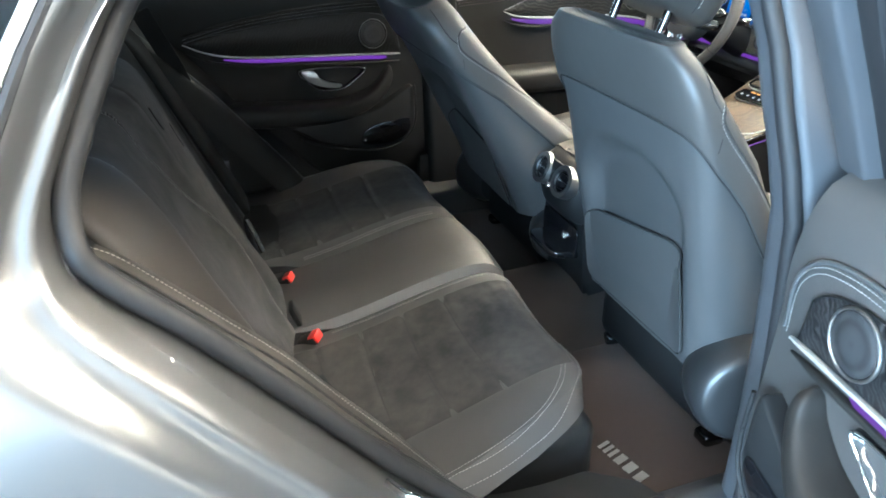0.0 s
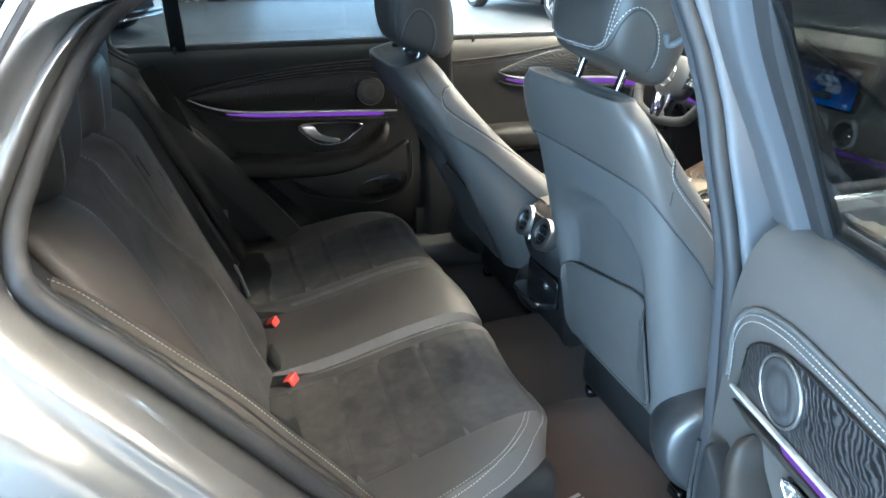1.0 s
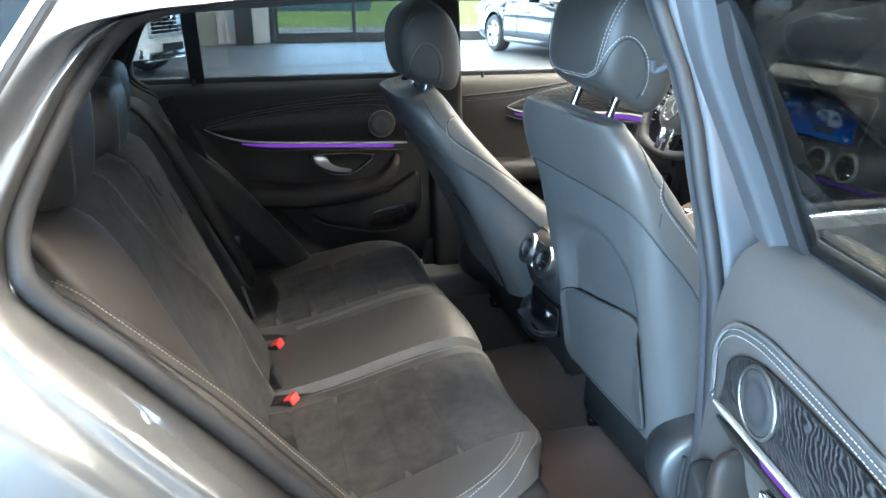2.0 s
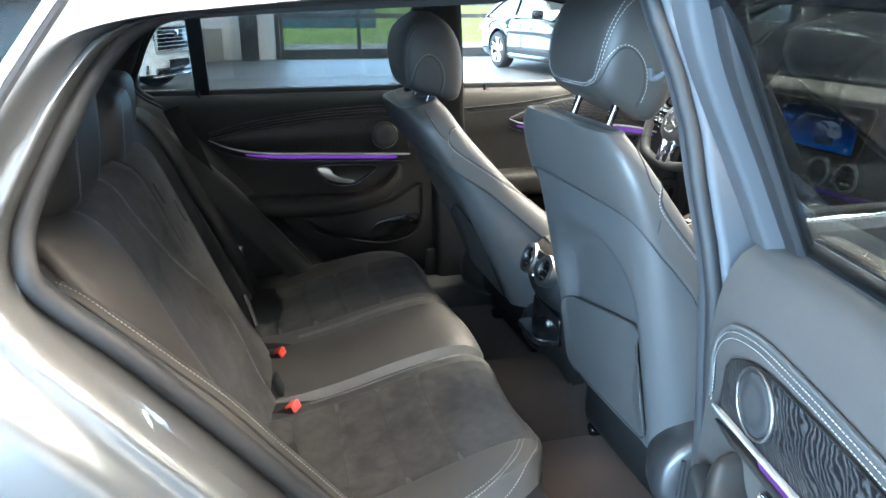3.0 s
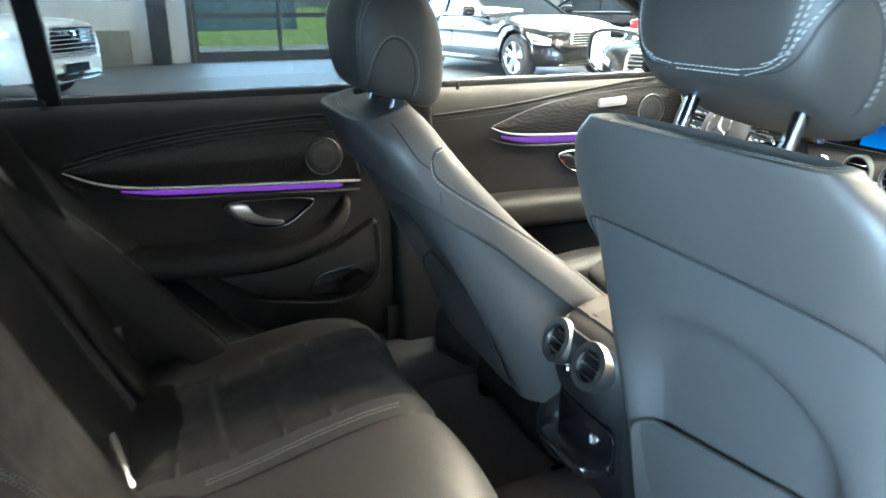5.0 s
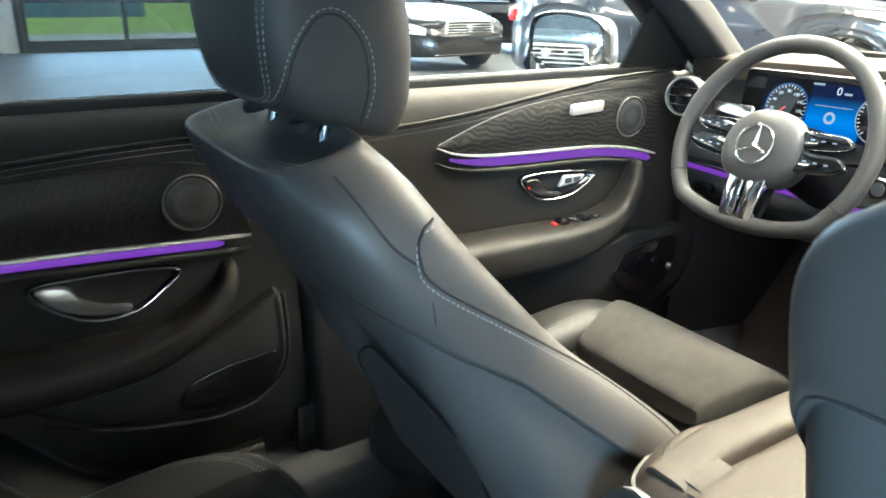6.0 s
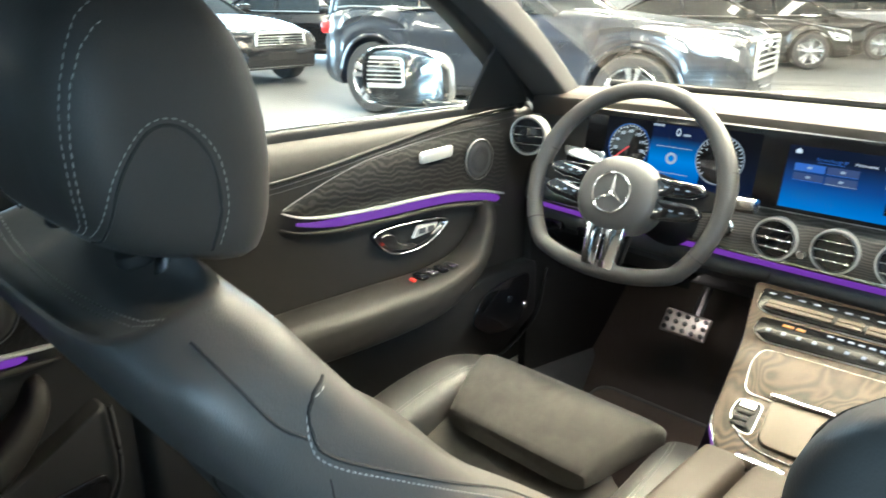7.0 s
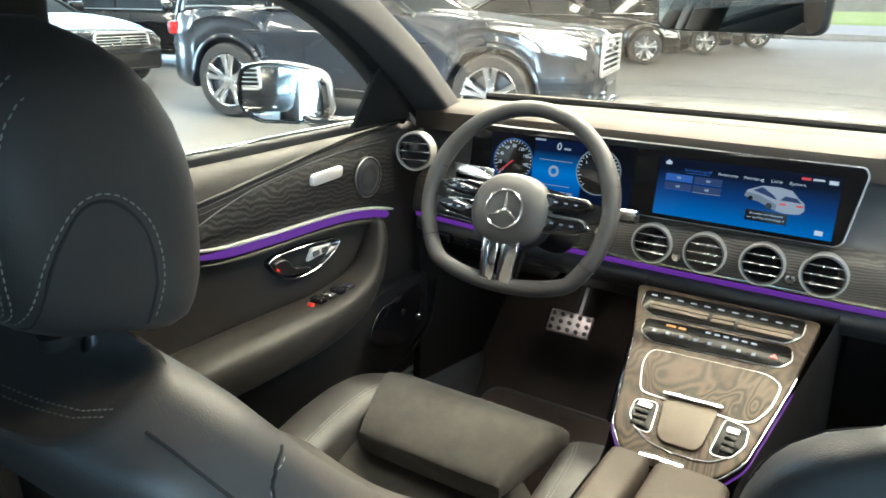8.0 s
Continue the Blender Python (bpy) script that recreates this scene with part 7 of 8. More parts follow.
part("shift_paddle", slab(rounded([(-0.06, 0.035), (-0.14, 0.045), (-0.148, 0.062), (-0.06, 0.060)], 0.006, 3), lambda a, b, c: on_wheel(a, b, -0.018 + c), 0.006, 0.002), CHROME, sw, "satin silver shift paddle")

# pedals
ped = thing("brake_pedal", (1.85, 0.40, 0.50), "brushed metal brake pedal with rubber studs", "pedal")
PEDAL_METAL = material("brushed_pedal_metal", (0.20, 0.18, 0.17), 0.45, 0.8, vary=0.1, bump=0.0)
PM = Euler((0, radians(-52), 0)).to_matrix().to_4x4()
part("plate", rbox((1.845, 0.418, 0.565), (0.058, 0.110, 0.010), 0.008, 3, PM), PEDAL_METAL, ped)
for i in range(3):
    for j in range(5):
        part("stud", lathe([(0.0055, 0), (0.0055, 0.004), (0.001, 0.005)], Vector((1.845, 0.418, 0.565)) + PM @ Vector((-0.018 + 0.018 * i, -0.044 + 0.022 * j, 0.005)), PM @ Vector((0, 0, 1)), 12), RUBBER, ped)
part("arm", tube([(1.86, 0.41, 0.55), (1.95, 0.41, 0.66), (1.98, 0.41, 0.75)], 0.012, 8), METAL_DARK, ped)
gp = thing("accelerator_pedal", (1.87, 0.255, 0.30), "black accelerator pedal beside the brake", "pedal")
part("plate", rbox((1.875, 0.265, 0.43), (0.20, 0.06, 0.014), 0.008, 3, Euler((0, radians(-52), 0)).to_matrix().to_4x4()), GLOSS, gp)

# ---- centre console ----
PLASTIC_SOFT = material("dark_grey_moulding", (0.009, 0.0092, 0.0095), 0.5, vary=0.1, grain=1300, bump=0.1, spec=0.25)
PAD_METAL = material("brushed_bronze_metal", (0.060, 0.048, 0.034), 0.5, 0.0, vary=0.08, bump=0.0, spec=0.2)
con = thing("centre_console", (1.2, 0.02, 0.3), "wood-faced centre console with padded armrest and rear vents", "centre console")


def con_z(x):
    return 0.735 + 0.31 * (x - 1.28)


def on_con(x, y, h=0.0):
    return V(x - 0.296 * h, y, con_z(x) + 0.955 * h)


# outline of the wood face
half = [(1.545, 0.150), (1.40, 0.118), (1.30, 0.100), (1.235, 0.088), (1.195, 0.062), (1.178, 0.025)]
face_poly = [(x, 0.028 + y * 1.0 if x > 1.5 else 0.020 + y) for x, y in half] + [(x, 0.028 - y if x > 1.5 else 0.012 - y) for x, y in reversed(half)]
cp = part("console_face", slab(rounded(face_poly, 0.012, 3), on_con, 0.012, 0.004), WOOD_BROWN, con, "grey-brown figured ash console face")
part("face_trim", tube([on_con(x, y, 0.007) for x, y in rounded(face_poly, 0.012, 3)][4:-4], 0.0011, 8), CHROME, cp)
part("light_edge", tube([on_con(x, y * 1.0, -0.009) for x, y in rounded([(a, 0.016 + (b - 0.016) * 1.015) for a, b in face_poly], 0.012, 3)][10:-6], 0.0016, 6), AMBIENT, cp, "violet light edge")


def con_part(name, poly, mat, h, depth=0.004, bev=0.0012, label="", r=0.008):
    return part(name, slab(rounded(poly, r, 3), lambda a, b, c: on_con(a, b, h + c), depth, bev), mat, cp, label)


def con_line(name, poly, r=0.0014, rad=0.012, h=0.013):
    return part(name, tube([on_con(a, b, h) for a, b in rounded(poly, rad, 4)], r, 8, True), SATIN_BRIGHT, cp)


KEY_BAR = [(1.527, 0.158), (1.535, -0.100), (1.500, -0.100), (1.476, -0.080), (1.470, 0.130), (1.484, 0.152)]
con_part("key_bar", KEY_BAR, KEY_BLACK, 0.012, 0.004, label="black key bar with silver rockers")
con_line("key_bar_rim", KEY_BAR)
for y0, y1 in ((0.138, 0.042), (0.036, 0.0), (-0.006, -0.088)):
    for x in (1.489, 1.479):
        con_part("rocker", [(x + 0.009, y0), (x + 0.011, y1), (x + 0.003, y1), (x + 0.001, y0)], PAD_METAL, 0.016, 0.003, 0.001, r=0.003)
for i in range(11):
    y = 0.145 - 0.0225 * i
    con_part("key_mark", [(1.518, y), (1.518, y - 0.010), (1.515, y - 0.010), (1.515, y)], SCREEN_SILVER, 0.016, 0.0008, 0, r=0)
CLIM = [(1.457, 0.134), (1.468, -0.090), (1.440, -0.096), (1.420, -0.080), (1.408, 0.108), (1.424, 0.132)]
con_part("climate_panel", CLIM, KEY_BLACK, 0.012, 0.004, label="black climate panel with lit symbols")
con_line("climate_rim", CLIM)
for i, (y, w) in enumerate(((0.098, 0.016), (0.078, 0.012))):
    con_part("amber_mark", [(1.452, y), (1.452, y - w), (1.447, y - w), (1.447, y)], SCREEN_AMBER, 0.0165, 0.0008, 0, r=0)
for i in range(6):
    y = 0.036 - 0.014 * i
    con_part("light_mark", [(1.456, y), (1.456, y - 0.008), (1.4525, y - 0.008), (1.4525, y)], SCREEN_WHITE, 0.0165, 0.0008, 0, r=0)
for i in range(8):
    y = 0.115 - 0.022 * i
    con_part("key_mark", [(1.434, y), (1.434, y - 0.006), (1.428, y - 0.006), (1.428, y)], SCREEN_SILVER, 0.0165, 0.0008, 0, r=0)
con_part("hazard_key", [(1.433, -0.064), (1.4335, -0.076), (1.444, -0.070)], SCREEN_RED, 0.0165, 0.001, 0, "red triangle key", r=0.001)
LID = [(1.392, 0.102), (1.400, -0.070), (1.385, -0.092), (1.335, -0.086), (1.298, -0.068), (1.300, 0.090), (1.36, 0.106)]
con_part("tray_lid", LID, WOOD_BROWN, 0.012, 0.003, label="figured ash roller lid", r=0.015)
con_line("tray_lid_rim", LID, rad=0.015)
for CTRL in ([(1.288, 0.058), (1.285, 0.090), (1.256, 0.090), (1.232, 0.074), (1.230, 0.052)], [(1.296, -0.036), (1.290, -0.068), (1.258, -0.070), (1.230, -0.056), (1.228, -0.030)]):
    con_part("control_panel", CTRL, KEY_BLACK, 0.012, 0.002, r=0.008, label="black switch panel with a chrome rim")
    con_line("control_rim", CTRL, 0.0009, 0.009)
part("control_sweep", tube([on_con(a, b, 0.0135) for a, b in [(p.x, p.y) for p in spline([(1.232, 0.072, 0), (1.216, 0.048, 0), (1.210, 0.010, 0), (1.214, -0.030, 0), (1.230, -0.054, 0)], 8)]], 0.0011, 8), CHROME, cp, "thin chrome line round the touch pad")
con_part("touch_pad", [(1.300, 0.052), (1.304, -0.024), (1.236, -0.020), (1.222, -0.012), (1.222, 0.034), (1.236, 0.044)], PAD_METAL, 0.012, 0.005, 0.0015, "satin metal touch pad", 0.01)
con_part("touch_pad_bar", [(1.306, 0.056), (1.310, -0.028), (1.305, -0.028), (1.301, 0.056)], CHROME_BRIGHT, 0.014, 0.008, 0.001, r=0.002)
for ya, yb in ((0.084, 0.064), (-0.042, -0.058)):
    for i, x in enumerate((1.272, 1.260, 1.248, 1.237)):
        con_part("control_key", [(x + 0.009, ya - 0.03 * (1.272 - x) * (1 if ya > 0 else -1)), (x + 0.009, yb), (x, yb), (x, ya - 0.03 * (1.272 - x) * (1 if ya > 0 else -1))], SATIN_BRIGHT if i == 0 else KEY_BLACK, 0.0142, 0.0014, 0.0004, r=0.002)
# console flanks
for s in (-1, 1):
    def flank(u, v, s=s):
        x = 0.865 + 0.795 * u
        zt = con_z(x) if x > 1.19 else 0.700
        w = lerp_table([(0.80, 0.100), (1.15, 0.092), (1.20, 0.088), (1.30, 0.106), (1.40, 0.124), (1.545, 0.152), (1.66, 0.17)], x)
        return (x, 0.018 + s * (w + 0.03 * (1 - v) ** 2), 0.30 + (zt - 0.012 - 0.30) * v)

    part("flank", sheet(flank, 30, 14), PLASTIC, con, "black console flank")
part("console_top", rbox((1.03, 0.010, 0.66), (0.34, 0.165, 0.06), 0.02, 3), PLASTIC, con)
for y0, y1 in ((-0.072, 0.027), (0.031, 0.088)):
    rings = []
    for i in range(15):
        t = i / 14
        x = 0.836 + 0.326 * t
        k = math.sin(math.pi * min(1, max(0.0, 0.06 + 0.88 * t))) ** 0.14
        zc = 0.716 - 0.004 * t
        rings.append([V(x, (y0 + y1) / 2 - (0.016 if y0 > 0 else 0) * (1 - min(1, t * 4)) + (y1 - y0) / 2 * sell(math.cos(a), 0.42) * (0.94 + 0.06 * k), zc + 0.034 * k * sell(math.sin(a), 0.55)) for a in [2 * math.pi * j / 28 for j in range(28)]])
    part("armrest_lid", loft(rings), DASH_TOP, con, "padded black leather armrest lid")
part("lid_button", rbox((1.181, 0.022, 0.722), (0.014, 0.062, 0.016), 0.004), CHROME_BRIGHT, con, "silver lid button")
# rear end of the console: rounded leather end over a curved vent panel
part("rear_panel", loft([[V(x, 0.003 + w * a, z) for a in (-1, -0.8, 0.8, 1)] + [V(x + 0.06, 0.003 + w * a, z) for a in (1, -1)] for x, w, z in ((0.87, 0.09, 0.30), (0.85, 0.098, 0.42), (0.835, 0.100, 0.55), (0.845, 0.095, 0.64), (0.86, 0.088, 0.70))]), PLASTIC, con, "black rear console panel")
END = [(0.0, 0.905, 0.744), (0.12, 0.860, 0.744), (0.22, 0.832, 0.737), (0.34, 0.814, 0.722), (0.5, 0.800, 0.694), (0.66, 0.797, 0.660), (0.82, 0.803, 0.620), (0.93, 0.818, 0.588), (1.0, 0.845, 0.572)]


def console_end(u, v, lift=0.0, half_w=0.104):
    a = -1 + 2 * v
    x, z = smooth_table([(q[0], q[1]) for q in END], u), smooth_table([(q[0], q[2]) for q in END], u)
    w = half_w * smooth_table([(0, 0.80), (0.3, 0.90), (0.55, 1.0), (1, 0.98)], u)
    return V(x + 0.060 * abs(a) ** 5 - lift, 0.001 + w * sell(a, 0.9), z + lift * 0.5)


bm = sheet(lambda u, v: console_end(0.36 + 0.64 * u, v, 0.003, 0.106), 70, 90, back=(0.03, 0, 0))
gone = [f for f in bm.faces for y in (0.052, -0.049) if math.hypot(f.calc_center_median().y - y, (f.calc_center_median().z - 0.690) * 1.05) < 0.035]
bmesh.ops.delete(bm, geom=list(set(gone)), context="FACES")
part("vent_housing", bm, PLASTIC_SOFT, con, "curved dark grey vent panel")
part("armrest_end", sheet(lambda u, v: console_end(0.40 * u, v), 16, 40, back=(0.01, 0, -0.02)), DASH_TOP, con, "padded leather end of the armrest")
part("end_seam", tube([console_end(0.16, 0.04 + 0.92 * i / 24, 0.0008) for i in range(25)], 0.0013, 6), SEAM, con)
vent(con, (0.799, 0.052, 0.689), (-0.90, 0.05, 0.40), 0.040, ring=VENT_RING, open_r=0.70)
vent(con, (0.799, -0.049, 0.689), (-0.90, -0.05, 0.40), 0.040, ring=VENT_RING, open_r=0.70)
part("vent_knob", lathe([(0.0085, 0), (0.0085, 0.01), (0.006, 0.013), (0.001, 0.0135)], (0.794, 0.002, 0.662), (-1, 0, 0.1), 18), CHROME, con)
tray = part("rear_tray", slab(rounded([(0.772, -0.070), (0.850, -0.082), (0.850, 0.082), (0.772, 0.070)], 0.025, 5), lambda a, b, c: V(a, 0.003 + b, 0.488 + 0.12 * (0.85 - a) + c), 0.016, 0.005), GLOSS, con, "open black storage tray")
part("tray_edge", tube([V(0.771 + 0.012 * abs(q) ** 4, 0.003 + 0.066 * q, 0.506) for q in [-1 + i / 8 for i in range(17)]], 0.0012, 6), CHROME, tray)
part("tray_recess", slab(rounded([(-0.085, 0.49), (0.085, 0.49), (0.088, 0.572), (-0.088, 0.572)], 0.02, 4), lambda a, b, c: V(0.832 - c, 0.003 + a, b), 0.006, 0.002), GLOSS, con, "dark recess behind the tray")
part("socket", lathe([(0.011, 0), (0.011, 0.004), (0.007, 0.005), (0.006, -0.002), (0.001, -0.002)], (0.826, -0.03, 0.535), (-1, 0, 0.2), 18), CHROME, con)

# inside mirror
im = thing("inside_mirror", (1.42, 0.06, 1.30), "frameless inside mirror hanging from the windscreen", "inside mirror")
IC, IN = V(1.42, 0.055, 1.305), V(-0.965, 0.24, -0.10).normalized()
IS = IN.cross(V(0, 0, 1)).normalized()
IU = IS.cross(IN)
IP = rounded([(-0.118, -0.034), (0.118, -0.034), (0.122, 0.036), (-0.122, 0.036)], 0.016, 4)
part("glass", slab([(a * 0.97, b * 0.94) for a, b in IP], lambda a, b, c: IC + IS * a + IU * b + IN * c, 0.003), MIRROR, im, "mirror glass")
part("housing", loft([[IC + IS * a * k + IU * b * k + IN * h for a, b in IP] for k, h in ((0.985, 0.001), (1.02, -0.002), (1.02, -0.01), (0.9, -0.03), (0.4, -0.04))]), PLASTIC_GREY, im)
part("arm", tube([IC - IN * 0.03, IC + V(0.05, 0, 0.03), IC + V(0.12, 0, 0.04)], 0.014, 10), PLASTIC, im)
# ---- showroom ----
CONCRETE = material("polished_concrete", (0.10, 0.102, 0.102), 0.55, vary=0.10, scale=0.8, grain=60, bump=0.04, rvary=0.10, spec=0.35)
PLASTER = material("white_plaster", (0.62, 0.625, 0.615), 0.85, vary=0.05, scale=1.5, grain=150, bump=0.1)
CEIL = material("grey_ceiling", (0.42, 0.415, 0.405), 0.9, vary=0.05, scale=1.0, grain=80, bump=0.1)
STEEL = material("dark_painted_steel", (0.045, 0.05, 0.055), 0.45, vary=0.1, grain=200)
GRASS = material("grass", (0.40, 0.52, 0.13), 0.9, vary=0.4, scale=3, grain=60, bump=0.4)
ASPHALT = material("pale_paving", (0.55, 0.55, 0.54), 0.8, vary=0.2, scale=2, grain=60)
LAMP = glow_material("lamp_diffuser", (1.0, 0.82, 0.61), 53.0)

X0, X1, Y0, Y1, HZ, FLOOR = -14.0, 34.0, -7.0, 15.6, 5.2, 0.09
solo("floor", rbox(((X0 + X1) / 2, (Y0 + Y1) / 2, FLOOR - 0.1), (X1 - X0, Y1 - Y0, 0.2), 0), CONCRETE, "light grey polished concrete showroom floor", "floor", kind="structure")
solo("ceiling", rbox(((X0 + X1) / 2, (Y0 + Y1) / 2, HZ + 0.15), (X1 - X0 + 0.6, Y1 - Y0 + 0.6, 0.3), 0), CEIL, "pale grey ceiling with lamp rows", "ceiling", kind="structure")
solo("ground", rbox((10, 60, FLOOR - 0.12), (600, 600, 0.2), 0), GRASS, "green lawn outside the glazed doors", "ground", kind="structure")
solo("pavement", rbox((5, 18.95, FLOOR - 0.05), (60, 6.1, 0.1), 0), ASPHALT, "pale paved strip outside", "pavement", kind="structure")


# building beyond the lawn
shed = thing("far_building", (0, 41, 0), "blue-grey clad building beyond the lawn", "building")
CLADDING = material("blue_grey_cladding", (0.16, 0.23, 0.31), 0.6, vary=0.1, scale=1.0, grain=40, bump=0.05)
part("wall", rbox((-4, 41, 3.1), (22, 8, 6.2), 0.02), CLADDING, shed)
for i in range(14):
    part("cladding_joint", rbox((-14 + 1.6 * i, 36.99, 3.1), (0.05, 0.04, 6.2), 0.0), METAL_DARK, shed)
part("sign_panel", rbox((4.0, 36.96, 3.3), (3.2, 0.06, 1.3), 0.02), PLASTER, shed, "white panel")
part("roof_edge", rbox((-4, 41, 6.25), (22.4, 8.4, 0.16), 0.03), METAL_DARK, shed)


def wall_box(name, x0, x1, y0, y1, z0, z1, parent=None, mat=None):
    bm = rbox(((x0 + x1) / 2, (y0 + y1) / 2, (z0 + z1) / 2), (x1 - x0, y1 - y0, z1 - z0), 0)
    return part(name, bm, mat or PLASTER, parent)


def wall_thing(name, label):
    return thing(name, (0, 0, 0), label, "wall", kind="structure")


# far wall with three glazed overhead doors
wl = wall_thing("wall_north", "white showroom wall with glazed overhead doors")
OPEN = [(0.98, 6.4), (8.0, 13.6), (15.2, 20.8)]
xs = [X0] + [v for o in OPEN for v in o] + [X1]
for i in range(0, len(xs), 2):
    wall_box("pier", xs[i], xs[i + 1], Y1, Y1 + 0.3, 0, HZ, wl)
for a, b in OPEN:
    wall_box("lintel", a, b, Y1, Y1 + 0.3, 3.6, HZ, wl)
for k, (a, b) in enumerate(OPEN):
    d = thing("overhead_door", ((a + b) / 2, Y1 + 0.1, 0), "glazed overhead door in dark metal frame", "overhead door", "overhead doors", "structure")
    zs = [0.09, 0.98, 1.9, 2.85, 3.6]
    for z in zs:
        h = 0.20 if z < 0.1 else 0.10
        part("rail", rbox(((a + b) / 2, Y1 + 0.1, z + h / 2), (b - a, 0.06, h), 0.006, 1), STEEL, d)
    n = 3
    for i in range(n + 1):
        x = a + (b - a) * i / n
        part("mullion", rbox((min(max(x, a + 0.04), b - 0.04), Y1 + 0.1, 1.8), (0.08, 0.07, 3.6), 0.006, 1), STEEL, d)
    part("pane", rbox(((a + b) / 2, Y1 + 0.1, 1.8), (b - a, 0.01, 3.6), 0), CLEAR, d).visible_shadow = False
    part("guide", rbox((a - 0.06, Y1 - 0.04, 1.9), (0.10, 0.08, 3.8), 0.008), METAL_DARK, d)
    part("guide", rbox((b + 0.06, Y1 - 0.04, 1.9), (0.10, 0.08, 3.8), 0.008), METAL_DARK, d)
for x in (0.30, 7.2, 14.4):
    solo("steel_column", rbox((x, Y1 - 0.25, HZ / 2), (0.38, 0.36, HZ), 0.01), STEEL, "dark painted steel column at the wall", "column", "columns")
solo("wall_cabinet", rbox((-0.72, Y1 - 0.22, FLOOR + 0.34), (0.90, 0.42, 0.68), 0.01), material("grey_cabinet", (0.20, 0.20, 0.18), 0.6), "low grey cabinet standing by the wall", "cabinet")

ww = wall_thing("wall_west", "white rear showroom wall with a wide window")
for y0, y1, z0, z1 in ((Y0, -6.0, 0, HZ), (2.0, Y1, 0, HZ), (-6.0, 2.0, 4.0, HZ), (-6.0, 2.0, 0, 0.4)):
    wall_box("wall_face", X0 - 0.3, X0, y0, y1, z0, z1, ww)
we = wall_thing("wall_east", "front showroom wall with a wide window")
for y0, y1, z0, z1 in ((Y0, -3.0, 0, HZ), (11.0, Y1, 0, HZ), (-3.0, 11.0, 4.1, HZ), (-3.0, 11.0, 0, 0.3)):
    wall_box("wall_face", X1, X1 + 0.3, y0, y1, z0, z1, we)
wn_ = wall_thing("wall_south", "window wall behind the open door")
for x0, x1, z0, z1 in ((X0, -11.8, 0, HZ), (-2.8, X1, 0, HZ), (-11.8, -2.8, 3.6, HZ), (-11.8, -2.8, 0, 0.35)):
    wall_box("wall_face", x0, x1, Y0 - 0.3, Y0, z0, z1, wn_)
for x in (-11.7, -9.5, -7.3, -5.1, -2.9):
    wall_box("mullion", x - 0.05, x + 0.05, Y0 - 0.2, Y0 - 0.08, 0.35, 3.6, wn_, STEEL)

solo("forecourt", rbox((49.5, 4, FLOOR - 0.05), (30, 40, 0.1), 0), ASPHALT, "pale paved forecourt outside the front windows", "pavement", kind="structure")

# lamp rows under the ceiling
lamp0 = thing("ceiling_lamp", (-0.2, -2.25, HZ - 0.12), "long white strip lamp under the ceiling", "ceiling lamp", "ceiling lamps")
part("housing", rbox((-0.2, -2.25, HZ - 0.06), (3.0, 0.30, 0.10), 0.01), CEIL, lamp0)
part("diffuser", rbox((-0.2, -2.25, HZ - 0.125), (2.9, 0.24, 0.03), 0.005), LAMP, lamp0)
for x in (-8, -4, 0, 4, 7.5, 11, 14.5, 18, 24):
    for y in (-2.6, 0.4, 3.4, 8.5, 13.0):
        if (x, y) != (0, -2.6):
            copy_thing(lamp0, pose(x, y, HZ - 0.12))

# extra strips, out of view, added to brighten dash, console and bonnet
ADDED_LAMP = glow_material("added_lamp_diffuser", (1.0, 0.78, 0.52), 215.0)
added_lamp = thing("ceiling_lamp", (3.2, -0.9, HZ - 0.12), "added bright strip lamp over the car's bonnet, out of view", "ceiling lamp", "ceiling lamps")
part("housing", rbox((3.2, -0.9, HZ - 0.06), (0.30, 3.0, 0.10), 0.01), CEIL, added_lamp)
part("diffuser", rbox((3.2, -0.9, HZ - 0.125), (0.24, 2.9, 0.03), 0.005), ADDED_LAMP, added_lamp)
for x, y in ((4.8, -0.9), (6.4, -0.9), (8.0, -0.9), (3.2, 2.3), (4.8, 2.3), (6.4, 2.3), (8.0, 2.3)):
    copy_thing(added_lamp, pose(x, y, HZ - 0.12))

lamp2 = thing("ceiling_lamp", (0.4, -3.75, HZ - 0.12), "strip lamp over the open rear door", "ceiling lamp", "ceiling lamps")
part("housing", rbox((0.4, -3.75, HZ - 0.06), (3.0, 0.30, 0.10), 0.01), CEIL, lamp2)
part("diffuser", rbox((0.4, -3.75, HZ - 0.125), (2.9, 0.24, 0.03), 0.005), glow_material("door_lamp_diffuser", (1.0, 0.82, 0.61), 110.0), lamp2)

# ---- parked cars ----
BLACK_PAINT = paint_material("black_paint", (0.008, 0.008, 0.009), 0.0, 0.25, False)
BLACK_PAINT.node_tree.nodes["Principled BSDF"].inputs["Coat Weight"].default_value = 0.5
BLACK_PAINT.node_tree.nodes["Principled BSDF"].inputs["Specular IOR Level"].default_value = 0.2
NAVY_PAINT = paint_material("navy_paint", (0.006, 0.009, 0.016), 0.0, 0.28)
WHITE_PAINT = paint_material("white_paint", (0.72, 0.73, 0.73), 0.0, 0.3, False)
GREY_PAINT = paint_material("grey_paint", (0.22, 0.23, 0.25), 0.5, 0.3)
DARK_GLASS = material("dark_car_glass", (0.012, 0.015, 0.017), 0.03, vary=0.1, bump=0.0, rvary=0.01)
HEADLAMP = material("headlamp_glass", (0.75, 0.79, 0.84), 0.06, 0.3, vary=0.4, scale=30, grain=120, bump=0.2, coat=1.0)
TAIL_RED = material("tail_lamp", (0.35, 0.01, 0.01), 0.1, vary=0.3, coat=1.0, bump=0.0)


